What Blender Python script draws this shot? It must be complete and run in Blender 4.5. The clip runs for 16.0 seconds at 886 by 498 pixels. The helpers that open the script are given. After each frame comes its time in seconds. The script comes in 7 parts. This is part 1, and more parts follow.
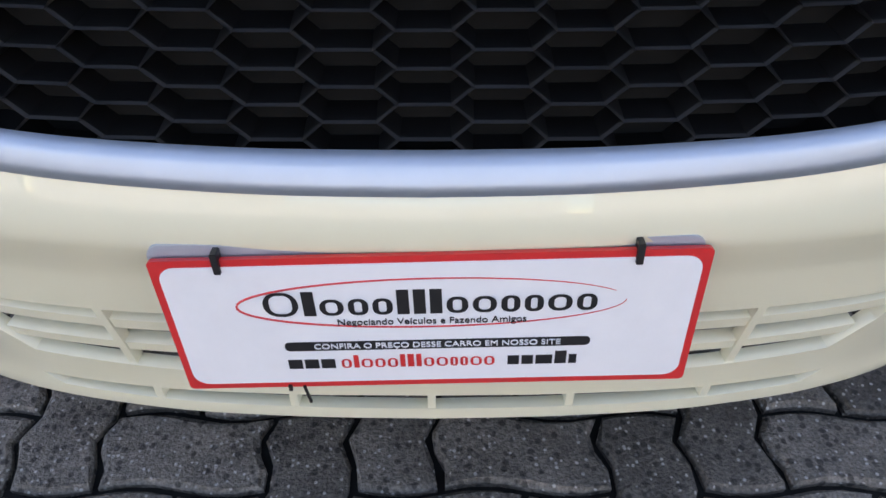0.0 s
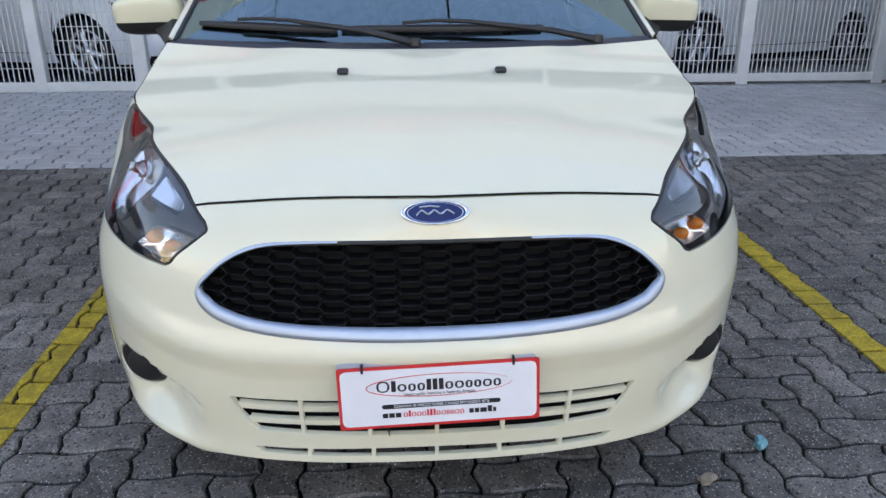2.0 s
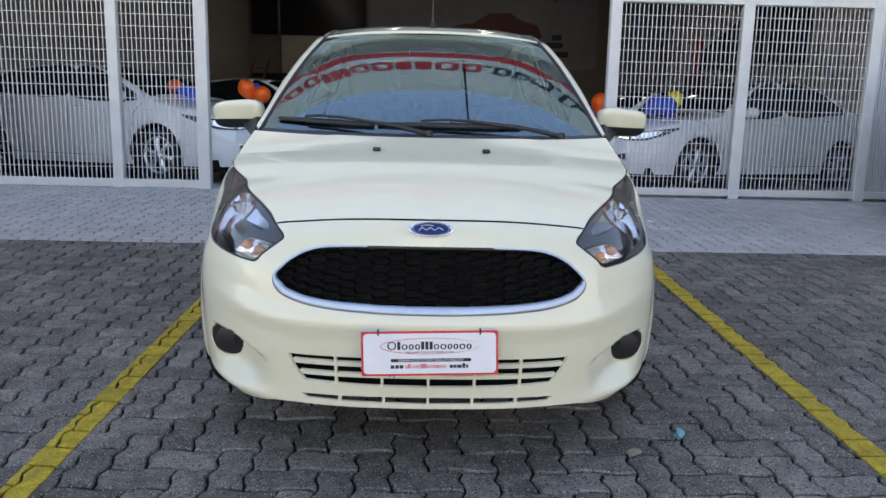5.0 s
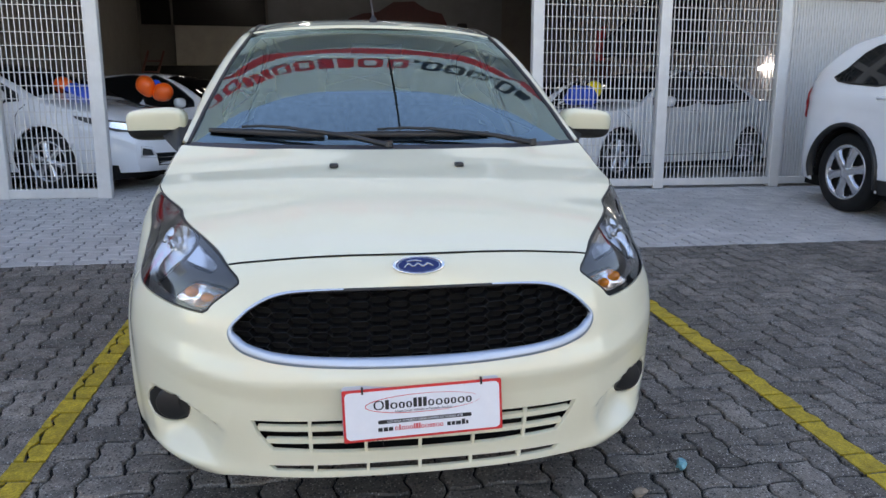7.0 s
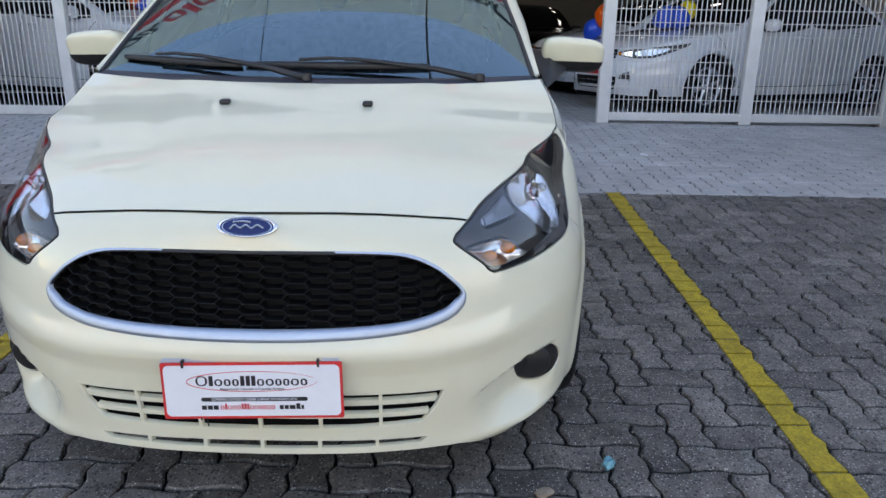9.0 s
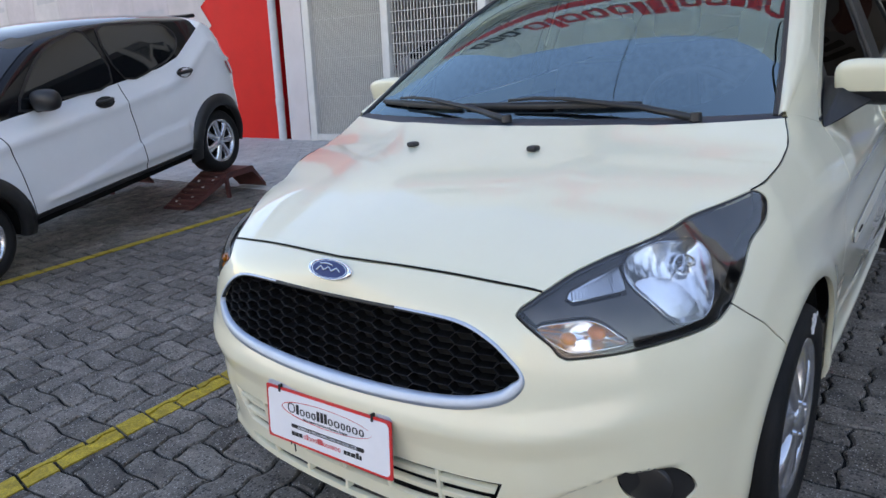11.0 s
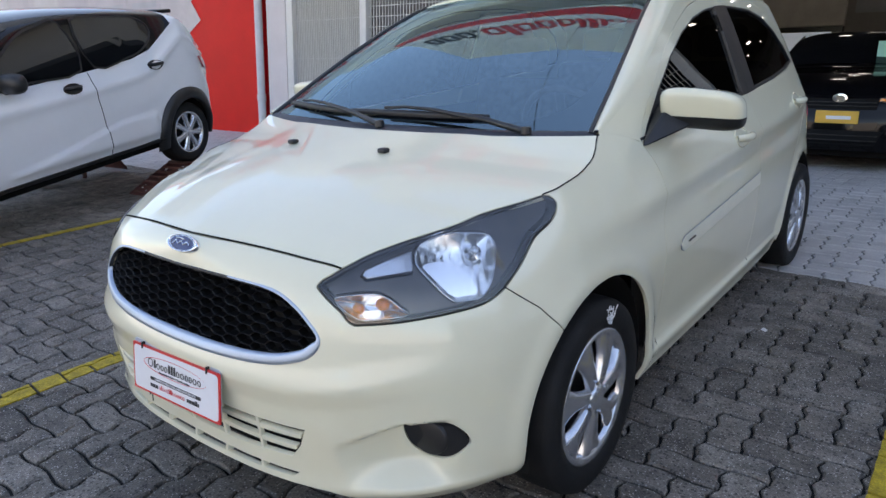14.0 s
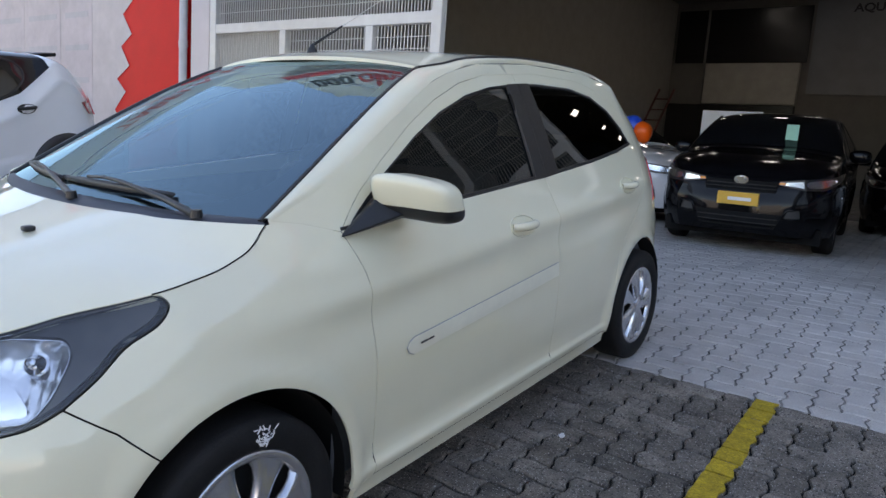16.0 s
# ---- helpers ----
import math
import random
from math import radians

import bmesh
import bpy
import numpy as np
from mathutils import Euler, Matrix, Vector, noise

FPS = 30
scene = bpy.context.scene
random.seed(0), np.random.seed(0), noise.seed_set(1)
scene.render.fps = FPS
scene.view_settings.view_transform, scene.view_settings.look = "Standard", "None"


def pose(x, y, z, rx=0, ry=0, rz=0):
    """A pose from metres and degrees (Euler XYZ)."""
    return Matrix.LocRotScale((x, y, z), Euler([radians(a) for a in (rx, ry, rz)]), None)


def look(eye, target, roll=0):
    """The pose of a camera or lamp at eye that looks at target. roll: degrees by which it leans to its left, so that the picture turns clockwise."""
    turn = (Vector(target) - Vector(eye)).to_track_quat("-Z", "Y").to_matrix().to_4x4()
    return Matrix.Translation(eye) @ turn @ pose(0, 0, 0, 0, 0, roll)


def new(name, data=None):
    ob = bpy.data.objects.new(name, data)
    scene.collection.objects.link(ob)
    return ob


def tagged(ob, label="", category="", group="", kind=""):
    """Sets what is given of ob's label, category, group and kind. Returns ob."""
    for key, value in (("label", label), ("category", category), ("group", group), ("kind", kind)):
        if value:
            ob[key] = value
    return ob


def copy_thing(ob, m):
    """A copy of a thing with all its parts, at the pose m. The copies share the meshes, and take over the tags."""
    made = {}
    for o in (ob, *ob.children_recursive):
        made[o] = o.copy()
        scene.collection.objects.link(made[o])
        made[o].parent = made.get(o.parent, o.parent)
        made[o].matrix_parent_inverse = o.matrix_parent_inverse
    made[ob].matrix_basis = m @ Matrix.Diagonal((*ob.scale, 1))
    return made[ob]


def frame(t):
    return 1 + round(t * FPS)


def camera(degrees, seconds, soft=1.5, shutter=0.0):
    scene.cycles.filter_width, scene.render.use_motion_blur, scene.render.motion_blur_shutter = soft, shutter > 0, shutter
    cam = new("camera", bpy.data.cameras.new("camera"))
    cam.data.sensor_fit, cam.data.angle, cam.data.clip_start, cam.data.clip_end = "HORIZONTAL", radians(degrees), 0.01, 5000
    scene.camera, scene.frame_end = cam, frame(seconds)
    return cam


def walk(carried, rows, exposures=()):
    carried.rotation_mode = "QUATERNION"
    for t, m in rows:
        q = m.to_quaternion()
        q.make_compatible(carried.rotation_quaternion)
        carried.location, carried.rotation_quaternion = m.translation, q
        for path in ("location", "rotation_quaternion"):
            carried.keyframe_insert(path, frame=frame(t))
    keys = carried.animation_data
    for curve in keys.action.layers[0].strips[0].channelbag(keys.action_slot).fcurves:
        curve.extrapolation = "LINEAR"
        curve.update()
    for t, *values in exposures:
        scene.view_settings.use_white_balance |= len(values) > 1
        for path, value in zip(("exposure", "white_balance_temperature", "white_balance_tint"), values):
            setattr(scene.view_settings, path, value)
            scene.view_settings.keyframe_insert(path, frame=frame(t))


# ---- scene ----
import mathutils

cam = camera(65.3, 16.0)
PATH = [
    (0, (0.012, -0.407, 0.841), (0.01, 1.008, -0.572), -0.2),
    (0.5, (0.037, -0.609, 1.068), (-0.031, 0.883, -0.262), -1.7),
    (1, (0.024, -0.788, 1.148), (-0.045, 0.803, -0.063), -1.1),
    (1.5, (-0.041, -1.022, 1.205), (0.015, 0.708, 0.203), 0.5),
    (1.7, (-0.084, -1.11, 1.24), (0.031, 0.651, 0.299), -0.2),
    (2, (-0.07, -1.216, 1.242), (0.057, 0.613, 0.444), 0.1),
    (2.1, (-0.033, -1.263, 1.242), (0.073, 0.592, 0.5), -0.6),
    (2.5, (-0.017, -1.466, 1.261), (0.07, 0.453, 0.704), -0.6),
    (3, (-0.015, -1.702, 1.263), (0.034, 0.267, 0.917), -2.2),
    (3.5, (-0.039, -1.917, 1.225), (-0.003, 0.06, 0.927), -1.2),
    (4, (-0.014, -2.038, 1.196), (0.002, -0.071, 0.832), 0.4),
    (4.2, (-0.008, -2.067, 1.195), (0.016, -0.106, 0.804), 0.8),
    (6.3, (-0.106, -1.684, 1.255), (0.08, 0.235, 0.72), 2.4),
    (6.5, (-0.159, -1.66, 1.257), (0.077, 0.26, 0.75), 2.3),
    (7, (-0.203, -1.632, 1.254), (0.105, 0.28, 0.752), 0.6),
    (7.5, (-0.079, -1.624, 1.251), (0.252, 0.259, 0.664), -1.1),
    (8, (0.126, -1.625, 1.281), (0.263, 0.257, 0.618), 0.3),
    (8.5, (0.287, -1.565, 1.281), (0.36, 0.303, 0.571), -0.8),
    (9, (0.427, -1.384, 1.273), (0.415, 0.484, 0.558), 0.8),
    (9.5, (0.543, -1.262, 1.259), (0.091, 0.55, 0.541), -5.4),
    (10, (0.779, -1.194, 1.276), (-0.126, 0.468, 0.629), -8.2),
    (10.2, (0.857, -1.153, 1.27), (-0.118, 0.477, 0.644), -7.7),
    (12.3, (1.367, -0.787, 1.243), (0.004, 0.551, 0.648), -1.9),
    (12.5, (1.407, -0.846, 1.219), (0.065, 0.509, 0.617), -1.5),
    (13, (1.476, -0.94, 1.205), (0.204, 0.473, 0.583), -1.0),
    (13.5, (1.509, -0.961, 1.199), (0.264, 0.475, 0.576), -1.2),
    (14, (1.577, -0.918, 1.264), (0.39, 0.583, 0.684), -1.7),
    (14.4, (1.714, -0.827, 1.348), (0.515, 0.684, 0.82), -3.5),
    (14.5, (1.744, -0.796, 1.362), (0.534, 0.726, 0.894), -3.6),
    (14.6, (1.784, -0.765, 1.368), (0.568, 0.763, 0.935), -3.5),
    (15, (2.007, -0.629, 1.393), (0.77, 0.909, 1.068), -3.7),
    (15.5, (2.086, -0.476, 1.352), (0.891, 1.094, 1.028), -2.4),
    (16, (2.047, -0.194, 1.308), (0.89, 1.38, 0.879), 1.5),
]
SLOPE = radians(4.3)                       # the forecourt rises towards the shop
SL = Matrix.Rotation(SLOPE, 4, "X")
GATE_Y, SHOP_Z = 5.55 * math.cos(SLOPE), 5.55 * math.sin(SLOPE)
EDGE = 3.03                                # where the dark paving meets the painted paving
walk(cam, [(t, SL @ look(eye, target, roll)) for t, eye, target, roll in PATH], [(0.0, 1.82, 9000, 21), (0.5, 2.03, 8900, 20), (1.0, 2.08, 8800, 20), (1.5, 1.98, 8800, 19), (2.2, 1.83, 8700, 18), (4.0, 1.77, 8700, 18), (10.0, 1.74, 8500, 18), (16.0, 1.69, 8500, 19)])

# ---------------------------------------------------------------- light
SUN_EL, SUN_ROT = radians(45), 0.0      # behind the shop, whose shade covers the forecourt
world = bpy.data.worlds.new("world")
scene.world = world
world.use_nodes = True
wn = world.node_tree.nodes
sky = wn.new("ShaderNodeTexSky")
sky.sky_type, sky.sun_disc = "NISHITA", False
sky.sun_elevation, sky.sun_rotation = SUN_EL, SUN_ROT
sky.air_density, sky.dust_density, sky.ozone_density = 1.0, 0.1, 2.5
wn["Background"].inputs[1].default_value = 0.15
world.node_tree.links.new(sky.outputs[0], wn["Background"].inputs[0])
sun = new("sun", bpy.data.lights.new("sun", "SUN"))
sun.data.energy, sun.data.angle, sun.data.color = 3.0, radians(0.6), (1.0, 0.97, 0.93)
sun.matrix_world = look((0, 20, 20), (0, 0, 0))

# ---------------------------------------------------------------- materials
def mat(name, color, rough=0.5, metal=0.0, coat=0.0, var=0.0, scale=8.0, bump=0.0, bscale=60.0, spec=0.5, fine=0.0, fscale=200.0, rvar=0.0, emit=0.0, island=0.0, stain=0.0, grit=0.0):
    m = bpy.data.materials.new(name)
    m.use_nodes = True
    nt = m.node_tree
    b = nt.nodes["Principled BSDF"]
    b.inputs["Roughness"].default_value = rough
    b.inputs["Metallic"].default_value = metal
    b.inputs["Coat Weight"].default_value = coat
    b.inputs["Coat Roughness"].default_value = 0.02
    b.inputs["Coat IOR"].default_value = 1.62
    b.inputs["Specular IOR Level"].default_value = spec
    b.inputs["Base Color"].default_value = (*color, 1)
    if emit:
        b.inputs["Emission Color"].default_value = (*color, 1)
        b.inputs["Emission Strength"].default_value = emit
    link = nt.links.new
    if grit:
        place = nt.nodes.new("ShaderNodeNewGeometry").outputs["Position"]
    else:
        place = nt.nodes.new("ShaderNodeTexCoord").outputs["Object"]
    if var or fine or island:
        last = None
        rgb = nt.nodes.new("ShaderNodeRGB")
        rgb.outputs[0].default_value = (*color, 1)
        last = rgb.outputs[0]
        for amount, sc, det in ((var, scale, 6), (fine, fscale, 3), (stain, 0.8, 4)):
            if not amount:
                continue
            n = nt.nodes.new("ShaderNodeTexNoise")
            n.inputs["Scale"].default_value, n.inputs["Detail"].default_value, n.inputs["Roughness"].default_value = sc, det, 0.65
            link(place, n.inputs["Vector"])
            r = nt.nodes.new("ShaderNodeMapRange")
            r.inputs["From Min"].default_value, r.inputs["From Max"].default_value = 0.3, 0.7
            r.inputs["To Min"].default_value, r.inputs["To Max"].default_value = 1 - amount, 1 + amount
            link(n.outputs[0], r.inputs["Value"])
            mx = nt.nodes.new("ShaderNodeMix")
            mx.data_type, mx.blend_type = "RGBA", "MULTIPLY"
            mx.inputs[0].default_value = 1.0
            link(last, mx.inputs[6])
            link(r.outputs[0], mx.inputs[7])
            last = mx.outputs[2]
        if island:
            for node, out in (("ShaderNodeObjectInfo", "Random"), ("ShaderNodeNewGeometry", "Random Per Island")):
                g = nt.nodes.new(node)
                r = nt.nodes.new("ShaderNodeMapRange")
                r.inputs["To Min"].default_value, r.inputs["To Max"].default_value = 1 - island, 1 + island
                link(g.outputs[out], r.inputs["Value"])
                mx = nt.nodes.new("ShaderNodeMix")
                mx.data_type, mx.blend_type = "RGBA", "MULTIPLY"
                mx.inputs[0].default_value = 1.0
                link(last, mx.inputs[6])
                link(r.outputs[0], mx.inputs[7])
                last = mx.outputs[2]
        for amount, sc, tone, share, size in ((grit, 150.0, (0.55, 0.53, 0.50), 0.80, 0.26), (grit, 85.0, (0.018, 0.017, 0.016), 0.62, 0.30)):
            # pale aggregate and dark pits: round spots in some cells only
            if not amount:
                continue
            vo = nt.nodes.new("ShaderNodeTexVoronoi")
            vo.inputs["Scale"].default_value = sc
            link(place, vo.inputs["Vector"])
            sep = nt.nodes.new("ShaderNodeSeparateColor")
            link(vo.outputs["Color"], sep.inputs[0])
            pick = nt.nodes.new("ShaderNodeMath")
            pick.operation = "GREATER_THAN"
            pick.inputs[1].default_value = share
            link(sep.outputs[0], pick.inputs[0])
            spot = nt.nodes.new("ShaderNodeMapRange")
            spot.inputs["From Min"].default_value, spot.inputs["From Max"].default_value = size, size + 0.18
            spot.inputs["To Min"].default_value, spot.inputs["To Max"].default_value = amount, 0.0
            link(vo.outputs["Distance"], spot.inputs["Value"])
            both = nt.nodes.new("ShaderNodeMath")
            both.operation = "MULTIPLY"
            link(pick.outputs[0], both.inputs[0])
            link(spot.outputs[0], both.inputs[1])
            mx = nt.nodes.new("ShaderNodeMix")
            mx.data_type = "RGBA"
            mx.inputs[7].default_value = (*tone, 1)
            link(both.outputs[0], mx.inputs[0])
            link(last, mx.inputs[6])
            last = mx.outputs[2]
        link(last, b.inputs["Base Color"])
    if rvar:
        n = nt.nodes.new("ShaderNodeTexNoise")
        n.inputs["Scale"].default_value, n.inputs["Detail"].default_value = scale * 1.7, 5
        link(place, n.inputs["Vector"])
        r = nt.nodes.new("ShaderNodeMapRange")
        r.inputs["From Min"].default_value, r.inputs["From Max"].default_value = 0.3, 0.7
        r.inputs["To Min"].default_value, r.inputs["To Max"].default_value = max(0, rough - rvar), min(1, rough + rvar)
        link(n.outputs[0], r.inputs["Value"])
        link(r.outputs[0], b.inputs["Roughness"])
    if bump:
        n = nt.nodes.new("ShaderNodeTexNoise")
        n.inputs["Scale"].default_value, n.inputs["Detail"].default_value = bscale, 5
        link(place, n.inputs["Vector"])
        bp = nt.nodes.new("ShaderNodeBump")
        bp.inputs["Strength"].default_value, bp.inputs["Distance"].default_value = bump, 0.01
        link(n.outputs[0], bp.inputs["Height"])
        link(bp.outputs[0], b.inputs["Normal"])
    return m


def glass(name, tint, rough=0.0, ior=1.75, hue=(1.0, 1.0, 1.0)):
    """A thin pane: tinted see-through with a mirror-like gloss that grows at grazing angles."""
    m = bpy.data.materials.new(name)
    m.use_nodes = True
    nt = m.node_tree
    nt.nodes.clear()
    o = nt.nodes.new("ShaderNodeOutputMaterial")
    tr = nt.nodes.new("ShaderNodeBsdfTransparent")
    tr.inputs[0].default_value = (*tint, 1)
    gl = nt.nodes.new("ShaderNodeBsdfGlossy")
    gl.inputs["Roughness"].default_value = rough
    gl.inputs[0].default_value = (*hue, 1)
    fr = nt.nodes.new("ShaderNodeFresnel")
    fr.inputs[0].default_value = ior
    mx = nt.nodes.new("ShaderNodeMixShader")
    nt.links.new(fr.outputs[0], mx.inputs[0])
    nt.links.new(tr.outputs[0], mx.inputs[1])
    nt.links.new(gl.outputs[0], mx.inputs[2])
    nt.links.new(mx.outputs[0], o.inputs[0])
    return m


CREAM = mat("cream paint", (0.77, 0.735, 0.555), 0.42, coat=1.0, var=0.015, scale=5, spec=0.12)
WHITE_CAR = mat("white car paint", (0.81, 0.825, 0.85), 0.25, coat=1.0, var=0.02, scale=4)
BLACK_CAR = mat("black car paint", (0.004, 0.004, 0.005), 0.1, coat=0.1, spec=0.2, var=0.05)
RUBBER = mat("tyre rubber", (0.009, 0.009, 0.0095), 0.7, spec=0.3, var=0.3, scale=12, bump=0.15, bscale=180)
PLASTIC = mat("black plastic", (0.016, 0.016, 0.017), 0.42, var=0.15, scale=20, bump=0.08, bscale=600)
TRIM = mat("grey-blue cowl plastic", (0.03, 0.034, 0.045), 0.5, var=0.12, scale=20, bump=0.05, bscale=500)
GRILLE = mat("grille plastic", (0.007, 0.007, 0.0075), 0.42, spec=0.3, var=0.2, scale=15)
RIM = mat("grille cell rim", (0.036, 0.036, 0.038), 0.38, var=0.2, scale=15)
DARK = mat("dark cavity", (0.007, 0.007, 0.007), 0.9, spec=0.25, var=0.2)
# the blue of the reflected sky is mixed into this silver's base colour
SATIN = mat("sky-blued satin silver", (0.50, 0.58, 0.68), 0.5, metal=0.75, var=0.04, scale=10)
CHROME = mat("chrome", (0.85, 0.86, 0.88), 0.06, metal=1.0, var=0.03)
WHEEL = mat("silver wheel cover", (0.62, 0.63, 0.66), 0.22, metal=0.85, var=0.06, scale=14)
BADGE_BLUE = mat("badge blue", (0.004, 0.014, 0.10), 0.2, coat=0.3, var=0.1)
REFLECTOR = mat("lamp reflector", (0.96, 0.96, 0.97), 0.20, metal=1.0, var=0.05, scale=30)
LAMP_DARK = mat("lamp bezel", (0.10, 0.092, 0.088), 0.36, metal=0.75, var=0.2, scale=12)
AMBER = mat("amber bulb", (0.95, 0.26, 0.01), 0.25, coat=0.5, var=0.1)
RED_LENS = mat("red tail lens", (0.42, 0.012, 0.015), 0.15, coat=1.0, var=0.15)
CLEAR = glass("clear lens", (0.97, 0.975, 0.98), ior=1.8)
SCREEN = glass("windscreen glass", (0.80, 0.86, 0.88), ior=2.5, hue=(0.62, 0.90, 1.0))
TINT = glass("tinted side glass", (0.07, 0.08, 0.085), ior=1.45)
CABIN = mat("cabin trim", (0.10, 0.105, 0.115), 0.7, var=0.2, scale=14, bump=0.1, bscale=400)
SEAT = mat("seat cloth", (0.15, 0.16, 0.18), 0.9, var=0.25, scale=30, bump=0.2, bscale=500)
HEADLINER = mat("pale headlining", (0.62, 0.61, 0.58), 0.9, var=0.05)
PLATE_WHITE = mat("sign white", (0.80, 0.80, 0.82), 0.35, var=0.03, scale=20, coat=0.3)
PLATE_RED = mat("sign red", (0.72, 0.03, 0.03), 0.35, var=0.06, scale=20, coat=0.3)
INK = mat("sign black", (0.012, 0.012, 0.013), 0.45, var=0.1)
STRIPE_CLEAR = mat("clear door moulding", (0.76, 0.735, 0.59), 0.35, coat=0.25, var=0.05, scale=10)
PAVER = mat("dark concrete paver", (0.150, 0.133, 0.115), 0.72, var=0.45, scale=11, bump=0.55, bscale=230, fine=0.5, fscale=170, island=0.28, stain=0.32, grit=0.75)
PAVER_JOINT = mat("dirty joint", (0.010, 0.0095, 0.009), 0.95, var=0.3, scale=25)
PAINTED = mat("grey painted paver", (0.47, 0.455, 0.44), 0.75, var=0.16, scale=5, bump=0.3, bscale=80, fine=0.14, fscale=120, island=0.06, stain=0.14)
PAINTED_JOINT = mat("painted joint", (0.17, 0.165, 0.16), 0.9, var=0.95, scale=11)
YELLOW = mat("yellow road paint", (0.43, 0.30, 0.02), 0.7, var=0.3, scale=18, bump=0.5, bscale=110, fine=0.35, fscale=130, island=0.08)
GATE_WHITE = mat("white painted steel", (0.62, 0.605, 0.58), 0.4, var=0.07, scale=6, bump=0.05, bscale=60)
WALL_BEIGE = mat("beige rendered wall", (0.27, 0.255, 0.235), 0.85, var=0.08, scale=3, bump=0.12, bscale=70)
WALL_PALE = mat("pale bounce render", (0.63, 0.62, 0.60), 0.9, var=0.1, scale=0.6, bump=0.1, bscale=30)
WALL_PALE_SHEET = mat("pale beige sheet", (0.38, 0.36, 0.32), 0.6, var=0.08, scale=3)
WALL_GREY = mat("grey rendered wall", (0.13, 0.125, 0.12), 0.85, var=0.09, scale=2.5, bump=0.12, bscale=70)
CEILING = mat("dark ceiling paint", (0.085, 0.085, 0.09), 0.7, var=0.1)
RED_WALL = mat("red painted wall", (0.66, 0.006, 0.006), 0.5, spec=0.15, var=0.07, scale=2.5, bump=0.06, bscale=50)
PINK = mat("pale pink wall", (0.62, 0.56, 0.56), 0.7, var=0.06, scale=2)
PVC = mat("pvc pipe", (0.62, 0.60, 0.58), 0.5, var=0.08, scale=8)
BANNER = mat("banner vinyl", (0.78, 0.78, 0.80), 0.45, var=0.04, scale=4)
BANNER_GREY = mat("banner grey edge", (0.30, 0.32, 0.33), 0.5, var=0.08)
BLACK_PANEL = mat("black panel", (0.008, 0.008, 0.009), 0.25, var=0.2)
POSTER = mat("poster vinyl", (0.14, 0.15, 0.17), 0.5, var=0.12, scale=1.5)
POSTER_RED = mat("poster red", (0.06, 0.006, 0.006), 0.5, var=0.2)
ORANGE = mat("orange balloon", (0.88, 0.11, 0.008), 0.3, var=0.05)
BLUE_B = mat("blue balloon", (0.002, 0.07, 0.52), 0.3, var=0.05)
YEL_B = mat("yellow balloon", (0.85, 0.62, 0.02), 0.3, var=0.05)
RAMP_RED = mat("oxide red steel", (0.10, 0.030, 0.025), 0.6, var=0.3, scale=12, bump=0.1)
LAMP_ON = mat("lit lamp", (0.86, 0.93, 1.0), 0.5, emit=4.6)
FACADE = mat("white fascia", (0.72, 0.72, 0.72), 0.45, var=0.05, scale=1.5)
GOLD_PLATE = mat("amber plate", (0.75, 0.42, 0.06), 0.4, var=0.08)
LEAF_BROWN = mat("dry leaf", (0.28, 0.22, 0.16), 0.8, var=0.25, scale=40)
PAPER_CYAN = mat("cyan wrapper", (0.12, 0.36, 0.42), 0.4, var=0.25, scale=60)
PAPER_WHITE = mat("white scrap", (0.75, 0.75, 0.74), 0.7, var=0.08, scale=60)
CHALK = mat("white chalk mark", (0.75, 0.75, 0.76), 0.8, var=0.2, scale=80)


# ---------------------------------------------------------------- building blocks
def link_mesh(name, verts, faces, material, parent=None, label="", smooth=False, normals=None):
    me = bpy.data.meshes.new(name)
    me.from_pydata([tuple(v) for v in verts], [], [tuple(f) for f in faces])
    me.materials.append(material)
    if smooth:
        me.polygons.foreach_set("use_smooth", [True] * len(me.polygons))
    if normals is not None:
        me.normals_split_custom_set_from_vertices([tuple(n) for n in normals])
    me.update()
    ob = new(name, me)
    ob.parent = parent
    if label:
        ob["label"] = label
    return ob


def part(name, bm, material, parent=None, label="", smooth=False):
    me = bpy.data.meshes.new(name)
    bm.to_mesh(me)
    bm.free()
    me.materials.append(material)
    if smooth:
        me.polygons.foreach_set("use_smooth", [True] * len(me.polygons))
    ob = new(name, me)
    ob.parent = parent
    if label:
        ob["label"] = label
    return ob


def thing(name, label, category, m=None, group="", kind=""):
    ob = new(name)
    ob.empty_display_size = 0.1
    if m is not None:
        ob.matrix_world = m
    return tagged(ob, label, category, group, kind)


def box_bm(x0, x1, y0, y1, z0, z1, bev=0.0, seg=1):
    bm = bmesh.new()
    bmesh.ops.create_cube(bm, size=1.0)
    for v in bm.verts:
        v.co = ((x0 + x1) / 2 + v.co.x * (x1 - x0), (y0 + y1) / 2 + v.co.y * (y1 - y0), (z0 + z1) / 2 + v.co.z * (z1 - z0))
    if bev:
        bmesh.ops.bevel(bm, geom=bm.edges[:], offset=bev, segments=seg, affect="EDGES", profile=0.5)
    return bm


def box(name, x0, x1, y0, y1, z0, z1, material, parent=None, label="", bev=0.0, seg=1):
    return part(name, box_bm(x0, x1, y0, y1, z0, z1, bev, seg), material, parent, label)


